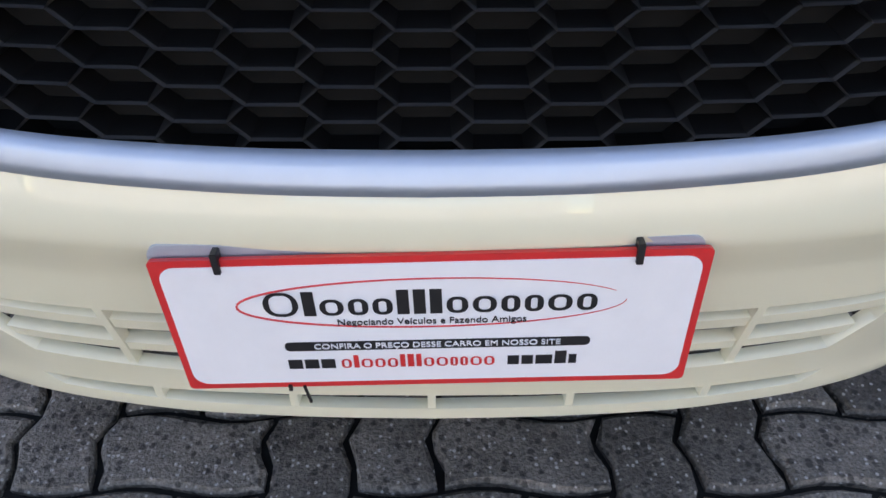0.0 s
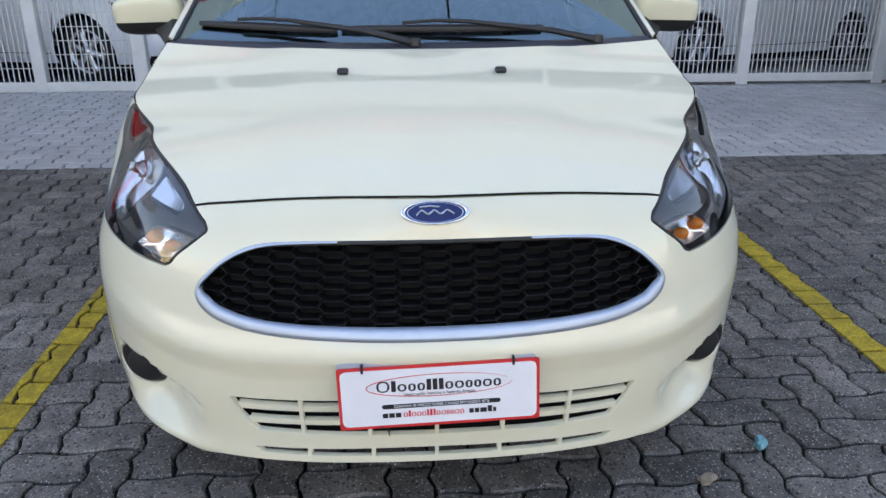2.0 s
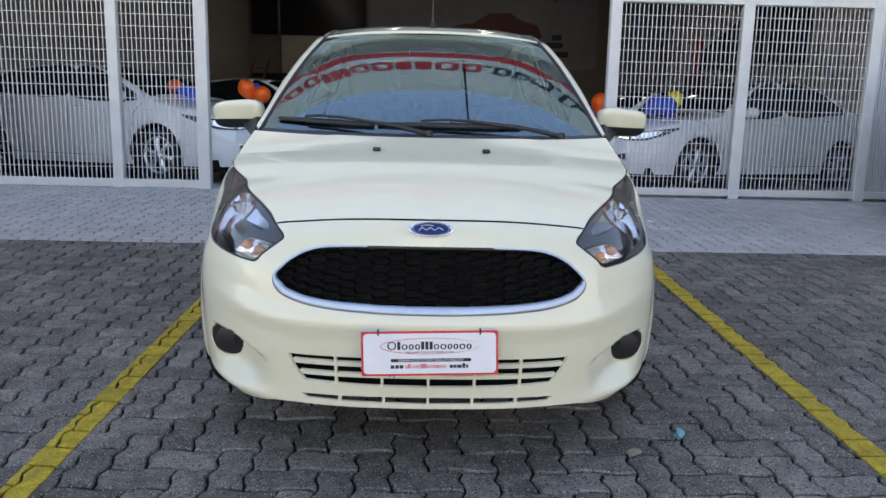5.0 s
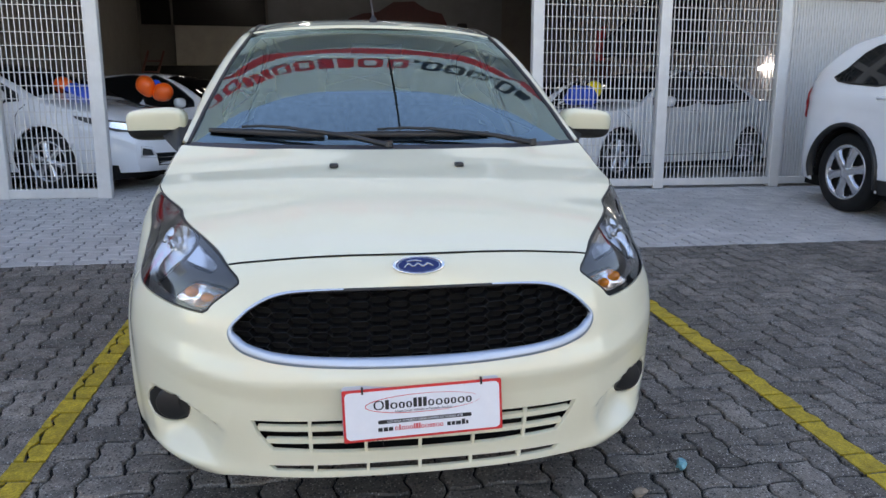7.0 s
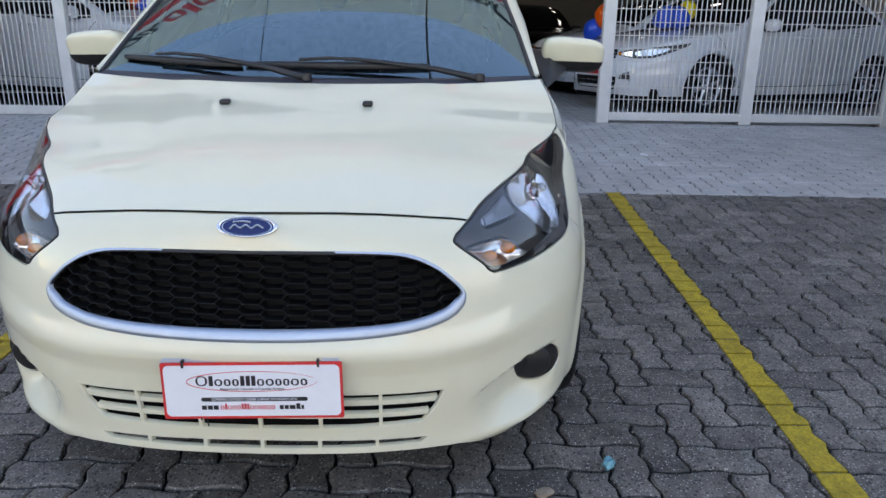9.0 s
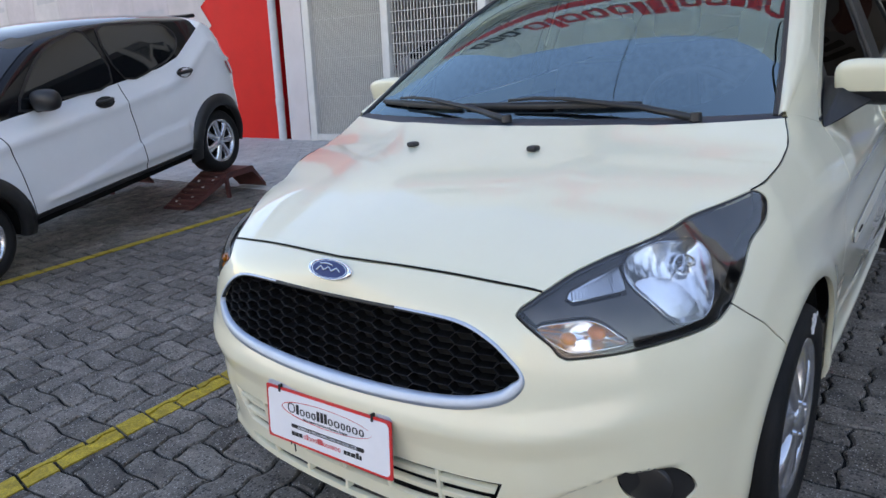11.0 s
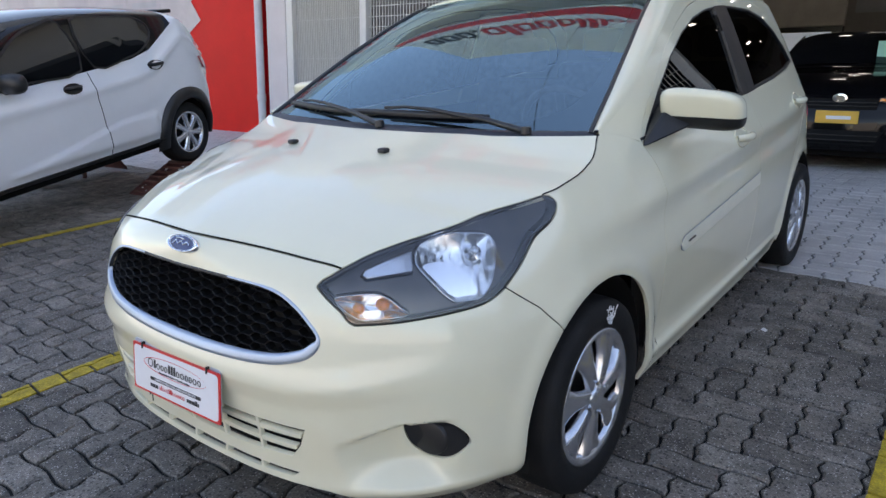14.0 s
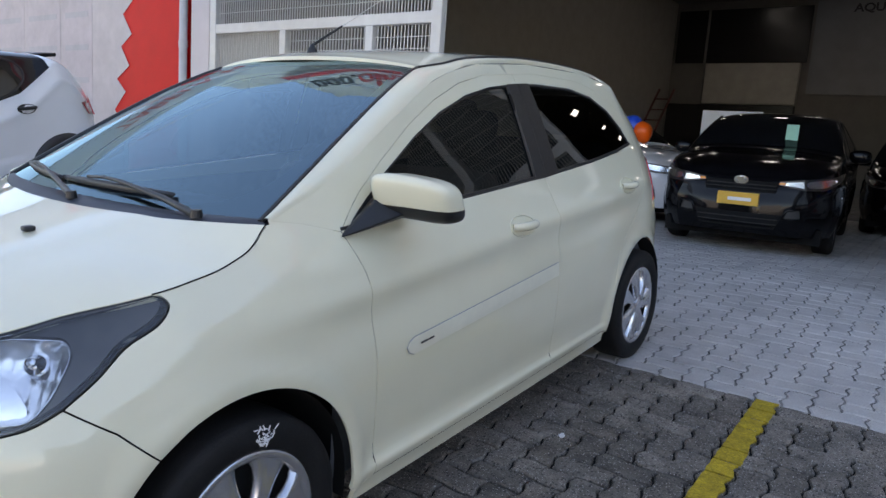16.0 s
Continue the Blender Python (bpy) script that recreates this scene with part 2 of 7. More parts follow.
def lathe(profile, n=48, axis="X"):
    """Verts and faces of a profile of (radius, along) turned about an axis."""
    vs, fs, m = [], [], len(profile)
    for i in range(n):
        a = 2 * math.pi * i / n
        for r, h in profile:
            p = (h, r * math.cos(a), r * math.sin(a)) if axis == "X" else ((r * math.cos(a), r * math.sin(a), h) if axis == "Z" else (r * math.cos(a), h, r * math.sin(a)))
            vs.append(p)
    for i in range(n):
        for j in range(m - 1):
            a, b = i * m + j, ((i + 1) % n) * m + j
            fs.append((a, a + 1, b + 1, b))
    return vs, fs


def tube(points, radius, n=10, closed=False):
    """Verts and faces of a round bar along points."""
    pts = [Vector(p) for p in points]
    vs, fs = [], []
    up = Vector((0.13, 0.31, 0.94)).normalized()
    for i, p in enumerate(pts):
        d = (pts[min(i + 1, len(pts) - 1)] - pts[max(i - 1, 0)]).normalized()
        a = d.cross(up).normalized()
        b = d.cross(a)
        r = radius[i] if isinstance(radius, (list, tuple)) else radius
        for k in range(n):
            t = 2 * math.pi * k / n
            vs.append(p + a * (r * math.cos(t)) + b * (r * math.sin(t)))
    for i in range(len(pts) - 1):
        for k in range(n):
            fs.append((i * n + k, i * n + (k + 1) % n, (i + 1) * n + (k + 1) % n, (i + 1) * n + k))
    fs.append(tuple(range(n)))
    fs.append(tuple((len(pts) - 1) * n + k for k in range(n)))
    return vs, fs


def curve(pts, n=8):
    """Catmull-Rom through points of any dimension, n steps a span."""
    p = [np.array(q, float) for q in pts]
    p = [2 * p[0] - p[1]] + p + [2 * p[-1] - p[-2]]
    out = []
    for i in range(1, len(p) - 2):
        for k in range(n):
            t = k / n
            out.append(0.5 * ((2 * p[i]) + (p[i + 1] - p[i - 1]) * t + (2 * p[i - 1] - 5 * p[i] + 4 * p[i + 1] - p[i + 2]) * t * t + (3 * p[i] - p[i - 1] - 3 * p[i + 1] + p[i + 2]) * t ** 3))
    out.append(p[-2])
    return out


def text_mesh(name, body, size, material, parent, m, align="CENTER", label="", squeeze=1.0, bold=0.0):
    cu = bpy.data.curves.new(name, "FONT")
    cu.body, cu.size, cu.align_x, cu.align_y, cu.extrude, cu.offset = body, size, align, "CENTER", 0.0006, bold
    tmp = bpy.data.objects.new(name, cu)
    scene.collection.objects.link(tmp)
    bpy.context.view_layer.update()
    me = bpy.data.meshes.new_from_object(tmp.evaluated_get(bpy.context.evaluated_depsgraph_get()))
    bpy.data.objects.remove(tmp)
    me.materials.clear()
    me.materials.append(material)
    ob = new(name, me)
    ob.parent = parent
    ob.matrix_local = m @ Matrix.Diagonal((squeeze, 1, 1, 1))
    if label:
        ob["label"] = label
    return ob


# ---------------------------------------------------------------- paving
PW, GAP = 0.112, 0.0098


def warp(x, y):
    return (x + 0.0105 * math.sin(2 * math.pi * y / PW + 0.6), y + 0.0075 * math.sin(2 * math.pi * x / (2 * PW)))


def paver_outline(i, j, horizontal):
    a, b = (2, 1) if horizontal else (1, 2)
    x0, x1, y0, y1 = i * PW + GAP / 2, (i + a) * PW - GAP / 2, j * PW + GAP / 2, (j + b) * PW - GAP / 2
    n, m = (6, 4) if horizontal else (4, 6)
    ring = [(x0 + (x1 - x0) * k / n, y0) for k in range(n)] + [(x1, y0 + (y1 - y0) * k / m) for k in range(m)]
    ring += [(x1 - (x1 - x0) * k / n, y1) for k in range(n)] + [(x0, y1 - (y1 - y0) * k / m) for k in range(m)]
    return ring


def paver_geometry(i, j, horizontal, rnd, lift, y0=-99.0, y1=99.0):
    ring = [(x, min(y1, max(y0, y))) for x, y in paver_outline(i, j, horizontal)]
    cx, cy = sum(p[0] for p in ring) / len(ring), sum(p[1] for p in ring) / len(ring)
    dz, tx, ty = rnd.uniform(-0.0015, 0.0015) + lift, rnd.uniform(-0.008, 0.008), rnd.uniform(-0.008, 0.008)
    low, mid, top = [], [], []
    for x, y in ring:
        z = dz + (x - cx) * tx + (y - cy) * ty
        w = warp(x, y)
        k = 1 - 0.008 / max(0.02, math.hypot(x - cx, y - cy))
        t = warp(cx + (x - cx) * k, cy + (y - cy) * k)
        low.append((*w, -0.02))
        mid.append((*w, z - 0.006))
        top.append((*t, z))
    n = len(ring)
    vs = low + mid + top
    fs = []
    for k in range(n):
        q = (k + 1) % n
        fs += [(k, q, n + q, n + k), (n + k, n + q, 2 * n + q, 2 * n + k)]
    fs.append(tuple(range(2 * n, 3 * n)))
    return vs, fs


def bricks_in(x0, x1, y0, y1):
    """Herringbone bricks whose cells lie in the rectangle."""
    for j in range(int(y0 / PW) - 1, int(y1 / PW) + 2):
        for i in range(int(x0 / PW) - 1, int(x1 / PW) + 2):
            k = (i - j) % 4
            if k == 0:
                yield i, j, True
            elif k == 2:
                yield i, j - 1, False


def pave(x0, x1, y0, y1, painted, near=None):
    """One merged mesh for each finish, and single pavers in the stretch near."""
    rnd = random.Random(5)
    stock, single = {}, []
    for i, j, h in bricks_in(x0, x1, y0, y1):
        cx, cy = (i + (1 if h else 0.5)) * PW, (j + (0.5 if h else 1)) * PW
        reach = PW * (0.5 if h else 1.0) - 0.012
        if not (x0 <= cx <= x1 and y0 - reach <= cy <= y1 + reach):
            continue
        vs, fs = paver_geometry(i, j, h, rnd, 0.0, y0, y1)
        if near and near[0] < cx < near[1] and near[2] < cy < near[3] and len(single) < 290:
            single.append((vs, fs, (cx, cy)))
        else:
            V, Fc = stock.setdefault("a", ([], []))
            o = len(V)
            V += vs
            Fc += [tuple(q + o for q in f) for f in fs]
    return stock, single


ground = thing("ground", "forecourt of herringbone interlocking pavers rising to the shop gates", "paving", SL, kind="structure")
link_mesh("joint_bed", [(-60, -3.6, -0.015), (60, -3.6, -0.015), (60, EDGE, -0.015), (-60, EDGE, -0.015)], [(0, 1, 2, 3)], PAVER_JOINT, ground, "dark sandy joints between the pavers")
link_mesh("painted_bed", [(-60, EDGE, -0.006), (60, EDGE, -0.006), (60, 5.6, -0.006), (-60, 5.6, -0.006)], [(0, 1, 2, 3)], PAINTED_JOINT, ground, "grey joints of the painted paving")
dark, singles = pave(-9.0, 8.0, -3.6, EDGE - 0.001, False, (-1.2, 1.5, -0.75, 1.0))
tagged(link_mesh("far_pavers", *dark["a"], PAVER, ground), kind="stuff")
light, _ = pave(-9.0, 8.0, EDGE + 0.001, 5.6, True)
tagged(link_mesh("painted_pavers", *light["a"], PAINTED, ground, "light grey painted pavers before the gates"), kind="stuff")
for vs, fs, (cx, cy) in singles:
    ob = link_mesh("paver", [(x - cx, y - cy, z) for x, y, z in vs], fs, PAVER, ground)
    ob.location = (cx, cy, 0)

# street level in front and plain ground all round; out of view, pale to bounce sunlight
tagged(link_mesh("street", [(-60, -60, -0.30), (60, -60, -0.30), (60, -3.58, -0.282), (-60, -3.58, -0.282)], [(0, 1, 2, 3)], mat("pale bounce street", (0.24, 0.23, 0.21), 0.9, var=0.2, scale=3, bump=0.3), None), "unseen street before the forecourt, pale for bounce light", "street", kind="structure")

# unseen walls, added so the paint has bright bands and bounce to reflect
for k, (x0, x1, y, h) in enumerate(((-60, -15.5, -16.0, 3.2), (-14.0, -4.2, -15.4, 4.6), (-4.2, 3.6, -16.2, 2.7), (4.4, 13.0, -15.6, 5.2), (13.6, 60, -16.0, 3.4))):
    tagged(box("wall_bounce_%d" % (k + 1), x0, x1, y - 0.4, y, -0.4, h, WALL_PALE), "unseen plain wall across the street, added for reflections", "wall", kind="structure")


def bay_line(name, x, w, y0, y1, label):
    """A painted line that follows the pavers: strips of paint cut at the joints."""
    ob = thing(name, label, "bay line", SL, "bay lines", "structure")
    for i, j, h in bricks_in(x - w - 0.3, x + w + 0.3, y0, y1):
        a, b = (2, 1) if h else (1, 2)
        bx0, bx1, by0, by1 = i * PW + 0.0056, (i + a) * PW - 0.0056, j * PW + 0.0056, (j + b) * PW - 0.0056
        sx0, sx1, sy0, sy1 = max(bx0, x - w / 2), min(bx1, x + w / 2), max(by0, y0), min(by1, y1)
        if sx1 - sx0 < 0.002 or sy1 - sy0 < 0.004:
            continue
        n = 5
        def edge_pt(q, qy, inner):
            px = warp(q, qy)[0] if inner else q
            return (min(x + w / 2, max(x - w / 2, px)) + 0.0015 * math.sin(qy * 90 + q), warp(q, qy)[1], 0.0045)
        vs = [edge_pt(sx0, sy0 + (sy1 - sy0) * k / n, sx0 > x - w / 2 + 0.001) for k in range(n + 1)] + [edge_pt(sx1, sy1 - (sy1 - sy0) * k / n, sx1 < x + w / 2 - 0.001) for k in range(n + 1)]
        low = [(a_, b_, -0.003) for a_, b_, _ in vs]
        m = len(vs)
        fs = [tuple(range(m))] + [(k, m + k, m + (k + 1) % m, (k + 1) % m) for k in range(m)]
        link_mesh("paint_strip", vs + low, fs, YELLOW, ob)
    return ob


bay_line("bay_line_1", 1.52, 0.098, -0.9, EDGE, "worn yellow painted bay line across dark pavers")
bay_line("bay_line_2", -1.21, 0.10, -0.9, EDGE, "worn yellow painted bay line across dark pavers")
bay_line("bay_line_3", -3.62, 0.07, -0.9, EDGE, "thin faded yellow bay line beside the raised car")

# ---------------------------------------------------------------- shop: floor, walls, ceiling, gates
F, G = SHOP_Z, GATE_Y
tagged(box("floor", -9.5, 9.7, G - 0.02, 26.5, F - 0.2, F - 0.006, PAINTED_JOINT), "painted floor bed inside the shop", "floor", kind="structure")
inside, _ = pave(-4.0, 6.0, G + 0.05, 13.5, True)
tagged(link_mesh("floor_pavers", [(x, y, z + F) for x, y, z in inside["a"][0]], inside["a"][1], PAINTED), "light grey painted pavers on the shop floor", "floor", kind="stuff")

BACK, TOP = 26.3, 6.9
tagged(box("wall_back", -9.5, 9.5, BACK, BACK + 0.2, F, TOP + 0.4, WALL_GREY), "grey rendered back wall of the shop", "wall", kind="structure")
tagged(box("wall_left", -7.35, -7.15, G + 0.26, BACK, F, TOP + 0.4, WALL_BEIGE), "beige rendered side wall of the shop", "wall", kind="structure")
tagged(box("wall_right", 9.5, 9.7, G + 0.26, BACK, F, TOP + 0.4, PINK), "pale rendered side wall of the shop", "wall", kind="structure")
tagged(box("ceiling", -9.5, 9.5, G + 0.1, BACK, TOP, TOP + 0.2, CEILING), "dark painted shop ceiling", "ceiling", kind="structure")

# ---------------------------------------------------------------- the cream hatchback: its skin as one surface
PLAN = curve([(0, -0.045), (0.14, -0.043), (0.28, -0.034), (0.42, -0.008), (0.54, 0.045), (0.655, 0.135), (0.755, 0.270), (0.806, 0.42), (0.828, 0.62), (0.836, 0.90), (0.838, 1.35), (0.838, 2.0),
              (0.834, 2.6), (0.82, 3.05), (0.79, 3.40), (0.72, 3.64), (0.56, 3.77), (0.30, 3.81), (0.0, 3.82)], 24)
PX, PY = np.array([p[0] for p in PLAN]), np.array([p[1] for p in PLAN])
PS = np.concatenate([[0], np.cumsum(np.hypot(np.diff(PX), np.diff(PY)))])
S_END = PS[-1]
S_CORNER = float(np.interp(0.47, PX[:150], PS[:150]))
S_LAMP = float(np.interp(0.372, PY, PS))
S_FEND = float(np.interp(0.62, PY, PS))
S_COWL = float(np.interp(0.95, PY, PS))
S_DOOR = float(np.interp(1.25, PY, PS))
S_REAR = float(np.interp(3.25, PY, PS))
S_TAIL = float(np.interp(3.62, PY, PS))
# how far the skin lies inside the plan outline, by height, at stations round the car
PROFILE_NOSE = ((0.17, 0.05), (0.20, 0.012), (0.23, 0.004), (0.26, 0.012), (0.31, 0.008), (0.40, 0.0), (0.46, -0.006), (0.505, -0.014), (0.525, -0.012), (0.56, 0.006), (0.63, 0.018), (0.70, 0.030), (0.745, 0.038), (0.783, 0.047), (0.80, 0.062), (0.815, 0.088), (0.84, 0.15))
PROFILE_CORNER = ((0.17, 0.06), (0.20, 0.022), (0.23, 0.010), (0.26, 0.014), (0.31, 0.010), (0.40, 0.0), (0.46, -0.004), (0.505, -0.010), (0.53, -0.006), (0.572, 0.004), (0.633, 0.016), (0.664, 0.024), (0.70, 0.036), (0.741, 0.054), (0.765, 0.074), (0.776, 0.088), (0.80, 0.13), (0.84, 0.20))
PROFILE_LAMP_SIDE = ((0.17, 0.08), (0.20, 0.036), (0.24, 0.012), (0.29, 0.004), (0.40, 0.0), (0.55, 0.0), (0.62, 0.010), (0.711, 0.044), (0.76, 0.075), (0.80, 0.110), (0.83, 0.140), (0.86, 0.172), (0.90, 0.23))
PROFILE_WING = ((0.17, 0.04), (0.25, 0.018), (0.40, 0.002), (0.60, 0.0), (0.70, 0.010), (0.78, 0.028), (0.83, 0.050), (0.871, 0.074), (0.94, 0.11), (1.00, 0.14), (1.2, 0.2))
PROFILE_COWL = ((0.17, 0.04), (0.25, 0.012), (0.40, 0.004), (0.60, 0.0), (0.70, 0.004), (0.80, 0.016), (0.871, 0.036), (0.94, 0.075), (0.995, 0.115), (1.1, 0.15), (1.2, 0.19), (1.4, 0.27))
PROFILE_DOOR = ((0.17, 0.045), (0.22, 0.022), (0.265, 0.004), (0.30, 0.016), (0.42, 0.016), (0.52, 0.004), (0.60, 0.0), (0.72, 0.004), (0.80, 0.010), (0.86, 0.020), (0.90, 0.040), (0.94, 0.070), (1.0, 0.094), (1.1, 0.126), (1.2, 0.160), (1.3, 0.195), (1.4, 0.240), (1.45, 0.285), (1.5, 0.34))
PROFILE_REAR = ((0.17, 0.05), (0.30, 0.012), (0.42, 0.004), (0.60, 0.0), (0.72, 0.002), (0.85, 0.010), (0.92, 0.028), (0.98, 0.055), (1.05, 0.085), (1.1, 0.108), (1.2, 0.155), (1.3, 0.205), (1.4, 0.26), (1.5, 0.33))
PROFILE_TAIL = ((0.17, 0.08), (0.30, 0.02), (0.50, 0.0), (0.70, 0.01), (0.85, 0.04), (1.0, 0.09), (1.2, 0.19), (1.4, 0.34), (1.5, 0.42))
PROFILE_END = ((0.17, 0.08), (0.30, 0.02), (0.50, 0.0), (0.70, 0.02), (0.85, 0.06), (1.0, 0.12), (1.2, 0.26), (1.4, 0.45), (1.5, 0.55))
INSET = ((0.0, PROFILE_NOSE), (S_CORNER, PROFILE_CORNER), (S_LAMP, PROFILE_LAMP_SIDE), (S_FEND, PROFILE_WING), (S_COWL, PROFILE_COWL), (S_DOOR, PROFILE_DOOR), (S_REAR, PROFILE_REAR), (S_TAIL, PROFILE_TAIL), (S_END, PROFILE_END))
ZS = np.linspace(0.15, 1.55, 281)
INS = []
for _, table in INSET:
    zz = np.interp(ZS, [a for a, _ in table], [b for _, b in table])
    k = np.ones(7) / 7
    for _ in range(2):
        zz = np.convolve(np.pad(zz, 3, "edge"), k, "valid")
    INS.append(zz)
INS = np.array(INS)
STN = np.array([a for a, _ in INSET])


def smooth01(t):
    t = min(1.0, max(0.0, t))
    return t * t * (3 - 2 * t)


S_HUB = {h: float(np.interp(h, PY, PS)) for h in (0.722, 3.194)}
INS_L = INS.tolist()
STN_L = STN.tolist()
STEP = 0.002
GS = np.arange(0, S_END + 0.01, STEP)
GX, GY = np.interp(GS, PS, PX), np.interp(GS, PS, PY)
TX, TY = np.gradient(GX), np.gradient(GY)
for _ in range(4):
    TX, TY = np.convolve(np.pad(TX, 4, "edge"), np.ones(9) / 9, "valid"), np.convolve(np.pad(TY, 4, "edge"), np.ones(9) / 9, "valid")
TY[:3] = 0
LEN = np.hypot(TX, TY)
NXL, NYL, GXL, GYL = (TY / LEN).tolist(), (-TX / LEN).tolist(), GX.tolist(), GY.tolist()


def bell(v, w):
    return math.exp(-(v / w) ** 2) if abs(v) < 3 * w else 0.0


def inset_at(s, z):
    f = (z - 0.15) / 0.005
    i = min(279, max(0, int(f)))
    u = f - i
    k = 0
    while k < len(STN_L) - 2 and s > STN_L[k + 1]:
        k += 1
    t = min(1.0, max(0.0, (s - STN_L[k]) / (STN_L[k + 1] - STN_L[k])))
    r0, r1 = INS_L[k], INS_L[k + 1]
    b = r0[i] * (1 - u) + r0[i + 1] * u
    c = r1[i] * (1 - u) + r1[i + 1] * u
    v = b + (c - b) * (0.5 * t + 0.5 * smooth01(t))
    if s < 1.0 and z < 0.56:
        # hollow that leads to the fog lamp, ridge beside the lower grille, ledge under the hollow
        rim = 0.424 - 0.34 * max(0.0, 0.66 - s)            # upper edge of the hollow falls towards the middle
        v += 0.048 * smooth01((s - 0.47) / 0.20) * smooth01((0.805 - s) / 0.10) * smooth01((rim - z) / 0.022) * smooth01((z - 0.236 - 0.03 * max(0.0, s - 0.6)) / 0.075)
        line = 0.475 + (0.42 - z) * 0.35
        v -= 0.005 * bell(s - line, 0.030) * smooth01((0.47 - z) / 0.08) * smooth01((z - 0.20) / 0.05)
        v -= 0.011 * bell(s - 0.70, 0.17) * bell(z - 0.238, 0.017)
    if s < 1.0 and 0.4 < z < 0.66:
        # crisp edge below the grille that rises towards the lamps
        zc = 0.500 + 0.055 * smooth01((s - 0.35) / 0.5)
        v -= 0.008 * max(0.0, 1 - abs(z - zc) / 0.050) * smooth01((0.88 - s) / 0.34)
    if s > S_FEND:
        # fold along the flank through the handles, and the hollow below
        g = smooth01((s - S_FEND) / 0.5) * smooth01((S_REAR + 0.2 - s) / 0.3)
        if g:
            zl = 0.80 + 0.055 * (s - S_DOOR)
            v -= 0.009 * g * bell(z - zl, 0.035)
            v += 0.006 * g * bell(z - zl + 0.09, 0.05)
            if z < 0.45:
                v += 0.011 * smooth01((s - S_HUB[0.722] - 0.36) / 0.08) * smooth01((S_HUB[3.194] - 0.36 - s) / 0.08) * smooth01((0.44 - z) / 0.14) * smooth01((z - 0.268) / 0.012)
    if z > 0.2 and z < 0.75:
        for sh in S_HUB.values():
            if abs(s - sh) < 0.5:
                v -= 0.010 * bell(math.hypot(s - sh, z - 0.290) - 0.368, 0.035)
    return v


def skin(s, z, off=0.0):
    """A point of the skin at s along the plan outline and height z; off: metres outwards."""
    a = abs(s)
    f = a / STEP
    i = min(len(GXL) - 2, int(f))
    u = f - i
    nx, ny = NXL[i] * (1 - u) + NXL[i + 1] * u, NYL[i] * (1 - u) + NYL[i + 1] * u
    k = off - inset_at(a, z)
    x = GXL[i] * (1 - u) + GXL[i + 1] * u + nx * k
    return Vector((x if s >= 0 else -x, GYL[i] * (1 - u) + GYL[i + 1] * u + ny * k, z))


def skin_normal(s, z):
    e = 0.006
    a = skin(s + e, z) - skin(s - e, z)
    b = skin(s, z + e) - skin(s, z - e)
    return a.cross(b).normalized() * 1.0


def at_x(x, z):
    """The s of the front skin at a given |x| and height."""
    lo, hi = 0.0, S_LAMP + 0.15
    for _ in range(26):
        m = (lo + hi) / 2
        if skin(m, z).x < x:
            lo = m
        else:
            hi = m
    return (lo, z)


def at_y(y, z):
    lo, hi = S_CORNER - 0.2, S_END
    for _ in range(26):
        m = (lo + hi) / 2
        if skin(m, z).y < y:
            lo = m
        else:
            hi = m
    return (lo, z)


def inside_poly(p, poly):
    x, y = p
    c = False
    n = len(poly)
    for i in range(n):
        x1, y1 = poly[i]
        x2, y2 = poly[i - 1]
        if (y1 > y) != (y2 > y) and x < (x2 - x1) * (y - y1) / (y2 - y1) + x1:
            c = not c
    return c


def area(poly):
    return sum(poly[i - 1][0] * poly[i][1] - poly[i][0] * poly[i - 1][1] for i in range(len(poly))) / 2


def dense(poly, step):
    out = []
    n = len(poly)
    for i in range(n):
        a, b = poly[i], poly[(i + 1) % n]
        m = max(1, int(math.hypot(b[0] - a[0], b[1] - a[1]) / step))
        out += [(a[0] + (b[0] - a[0]) * k / m, a[1] + (b[1] - a[1]) * k / m) for k in range(m)]
    return out


def dense_line(pts, step):
    """An open line with points no further apart than step."""
    out = []
    for a, b in zip(pts[:-1], pts[1:]):
        m = max(1, int(math.hypot(b[0] - a[0], b[1] - a[1]) / step))
        out += [(a[0] + (b[0] - a[0]) * k / m, a[1] + (b[1] - a[1]) * k / m) for k in range(m)]
    return out + [tuple(pts[-1])]


def shrink(poly, d):
    """Move an outline inwards by d (outwards when negative)."""
    n = len(poly)
    sg = 1 if area(poly) > 0 else -1
    out = []
    for i in range(n):
        a, b, c = poly[i - 1], poly[i], poly[(i + 1) % n]
        ux, uy, vx, vy = b[0] - a[0], b[1] - a[1], c[0] - b[0], c[1] - b[1]
        lu, lv = math.hypot(ux, uy) or 1, math.hypot(vx, vy) or 1
        nx, ny = -(uy / lu + vy / lv) * sg, (ux / lu + vx / lv) * sg
        q = math.hypot(nx, ny)
        if q < 1e-6:
            out.append(b)
            continue
        nx, ny = nx / q, ny / q
        cosh = max(0.5, nx * -uy / lu * sg + ny * ux / lu * sg)
        out.append((b[0] + nx * d / cosh, b[1] + ny * d / cosh))
    return out


def rounded(pts, n=6):
    """A closed smooth outline through points."""
    m = len(pts)
    p = [np.array(pts[k % m], float) for k in range(-1, m + 2)]
    out = []
    for i in range(1, m + 1):
        for k in range(n):
            t = k / n
            q = 0.5 * ((2 * p[i]) + (p[i + 1] - p[i - 1]) * t + (2 * p[i - 1] - 5 * p[i] + 4 * p[i + 1] - p[i + 2]) * t * t + (3 * p[i] - p[i - 1] - 3 * p[i + 1] + p[i + 2]) * t ** 3)
            out.append((float(q[0]), float(q[1])))
    return out


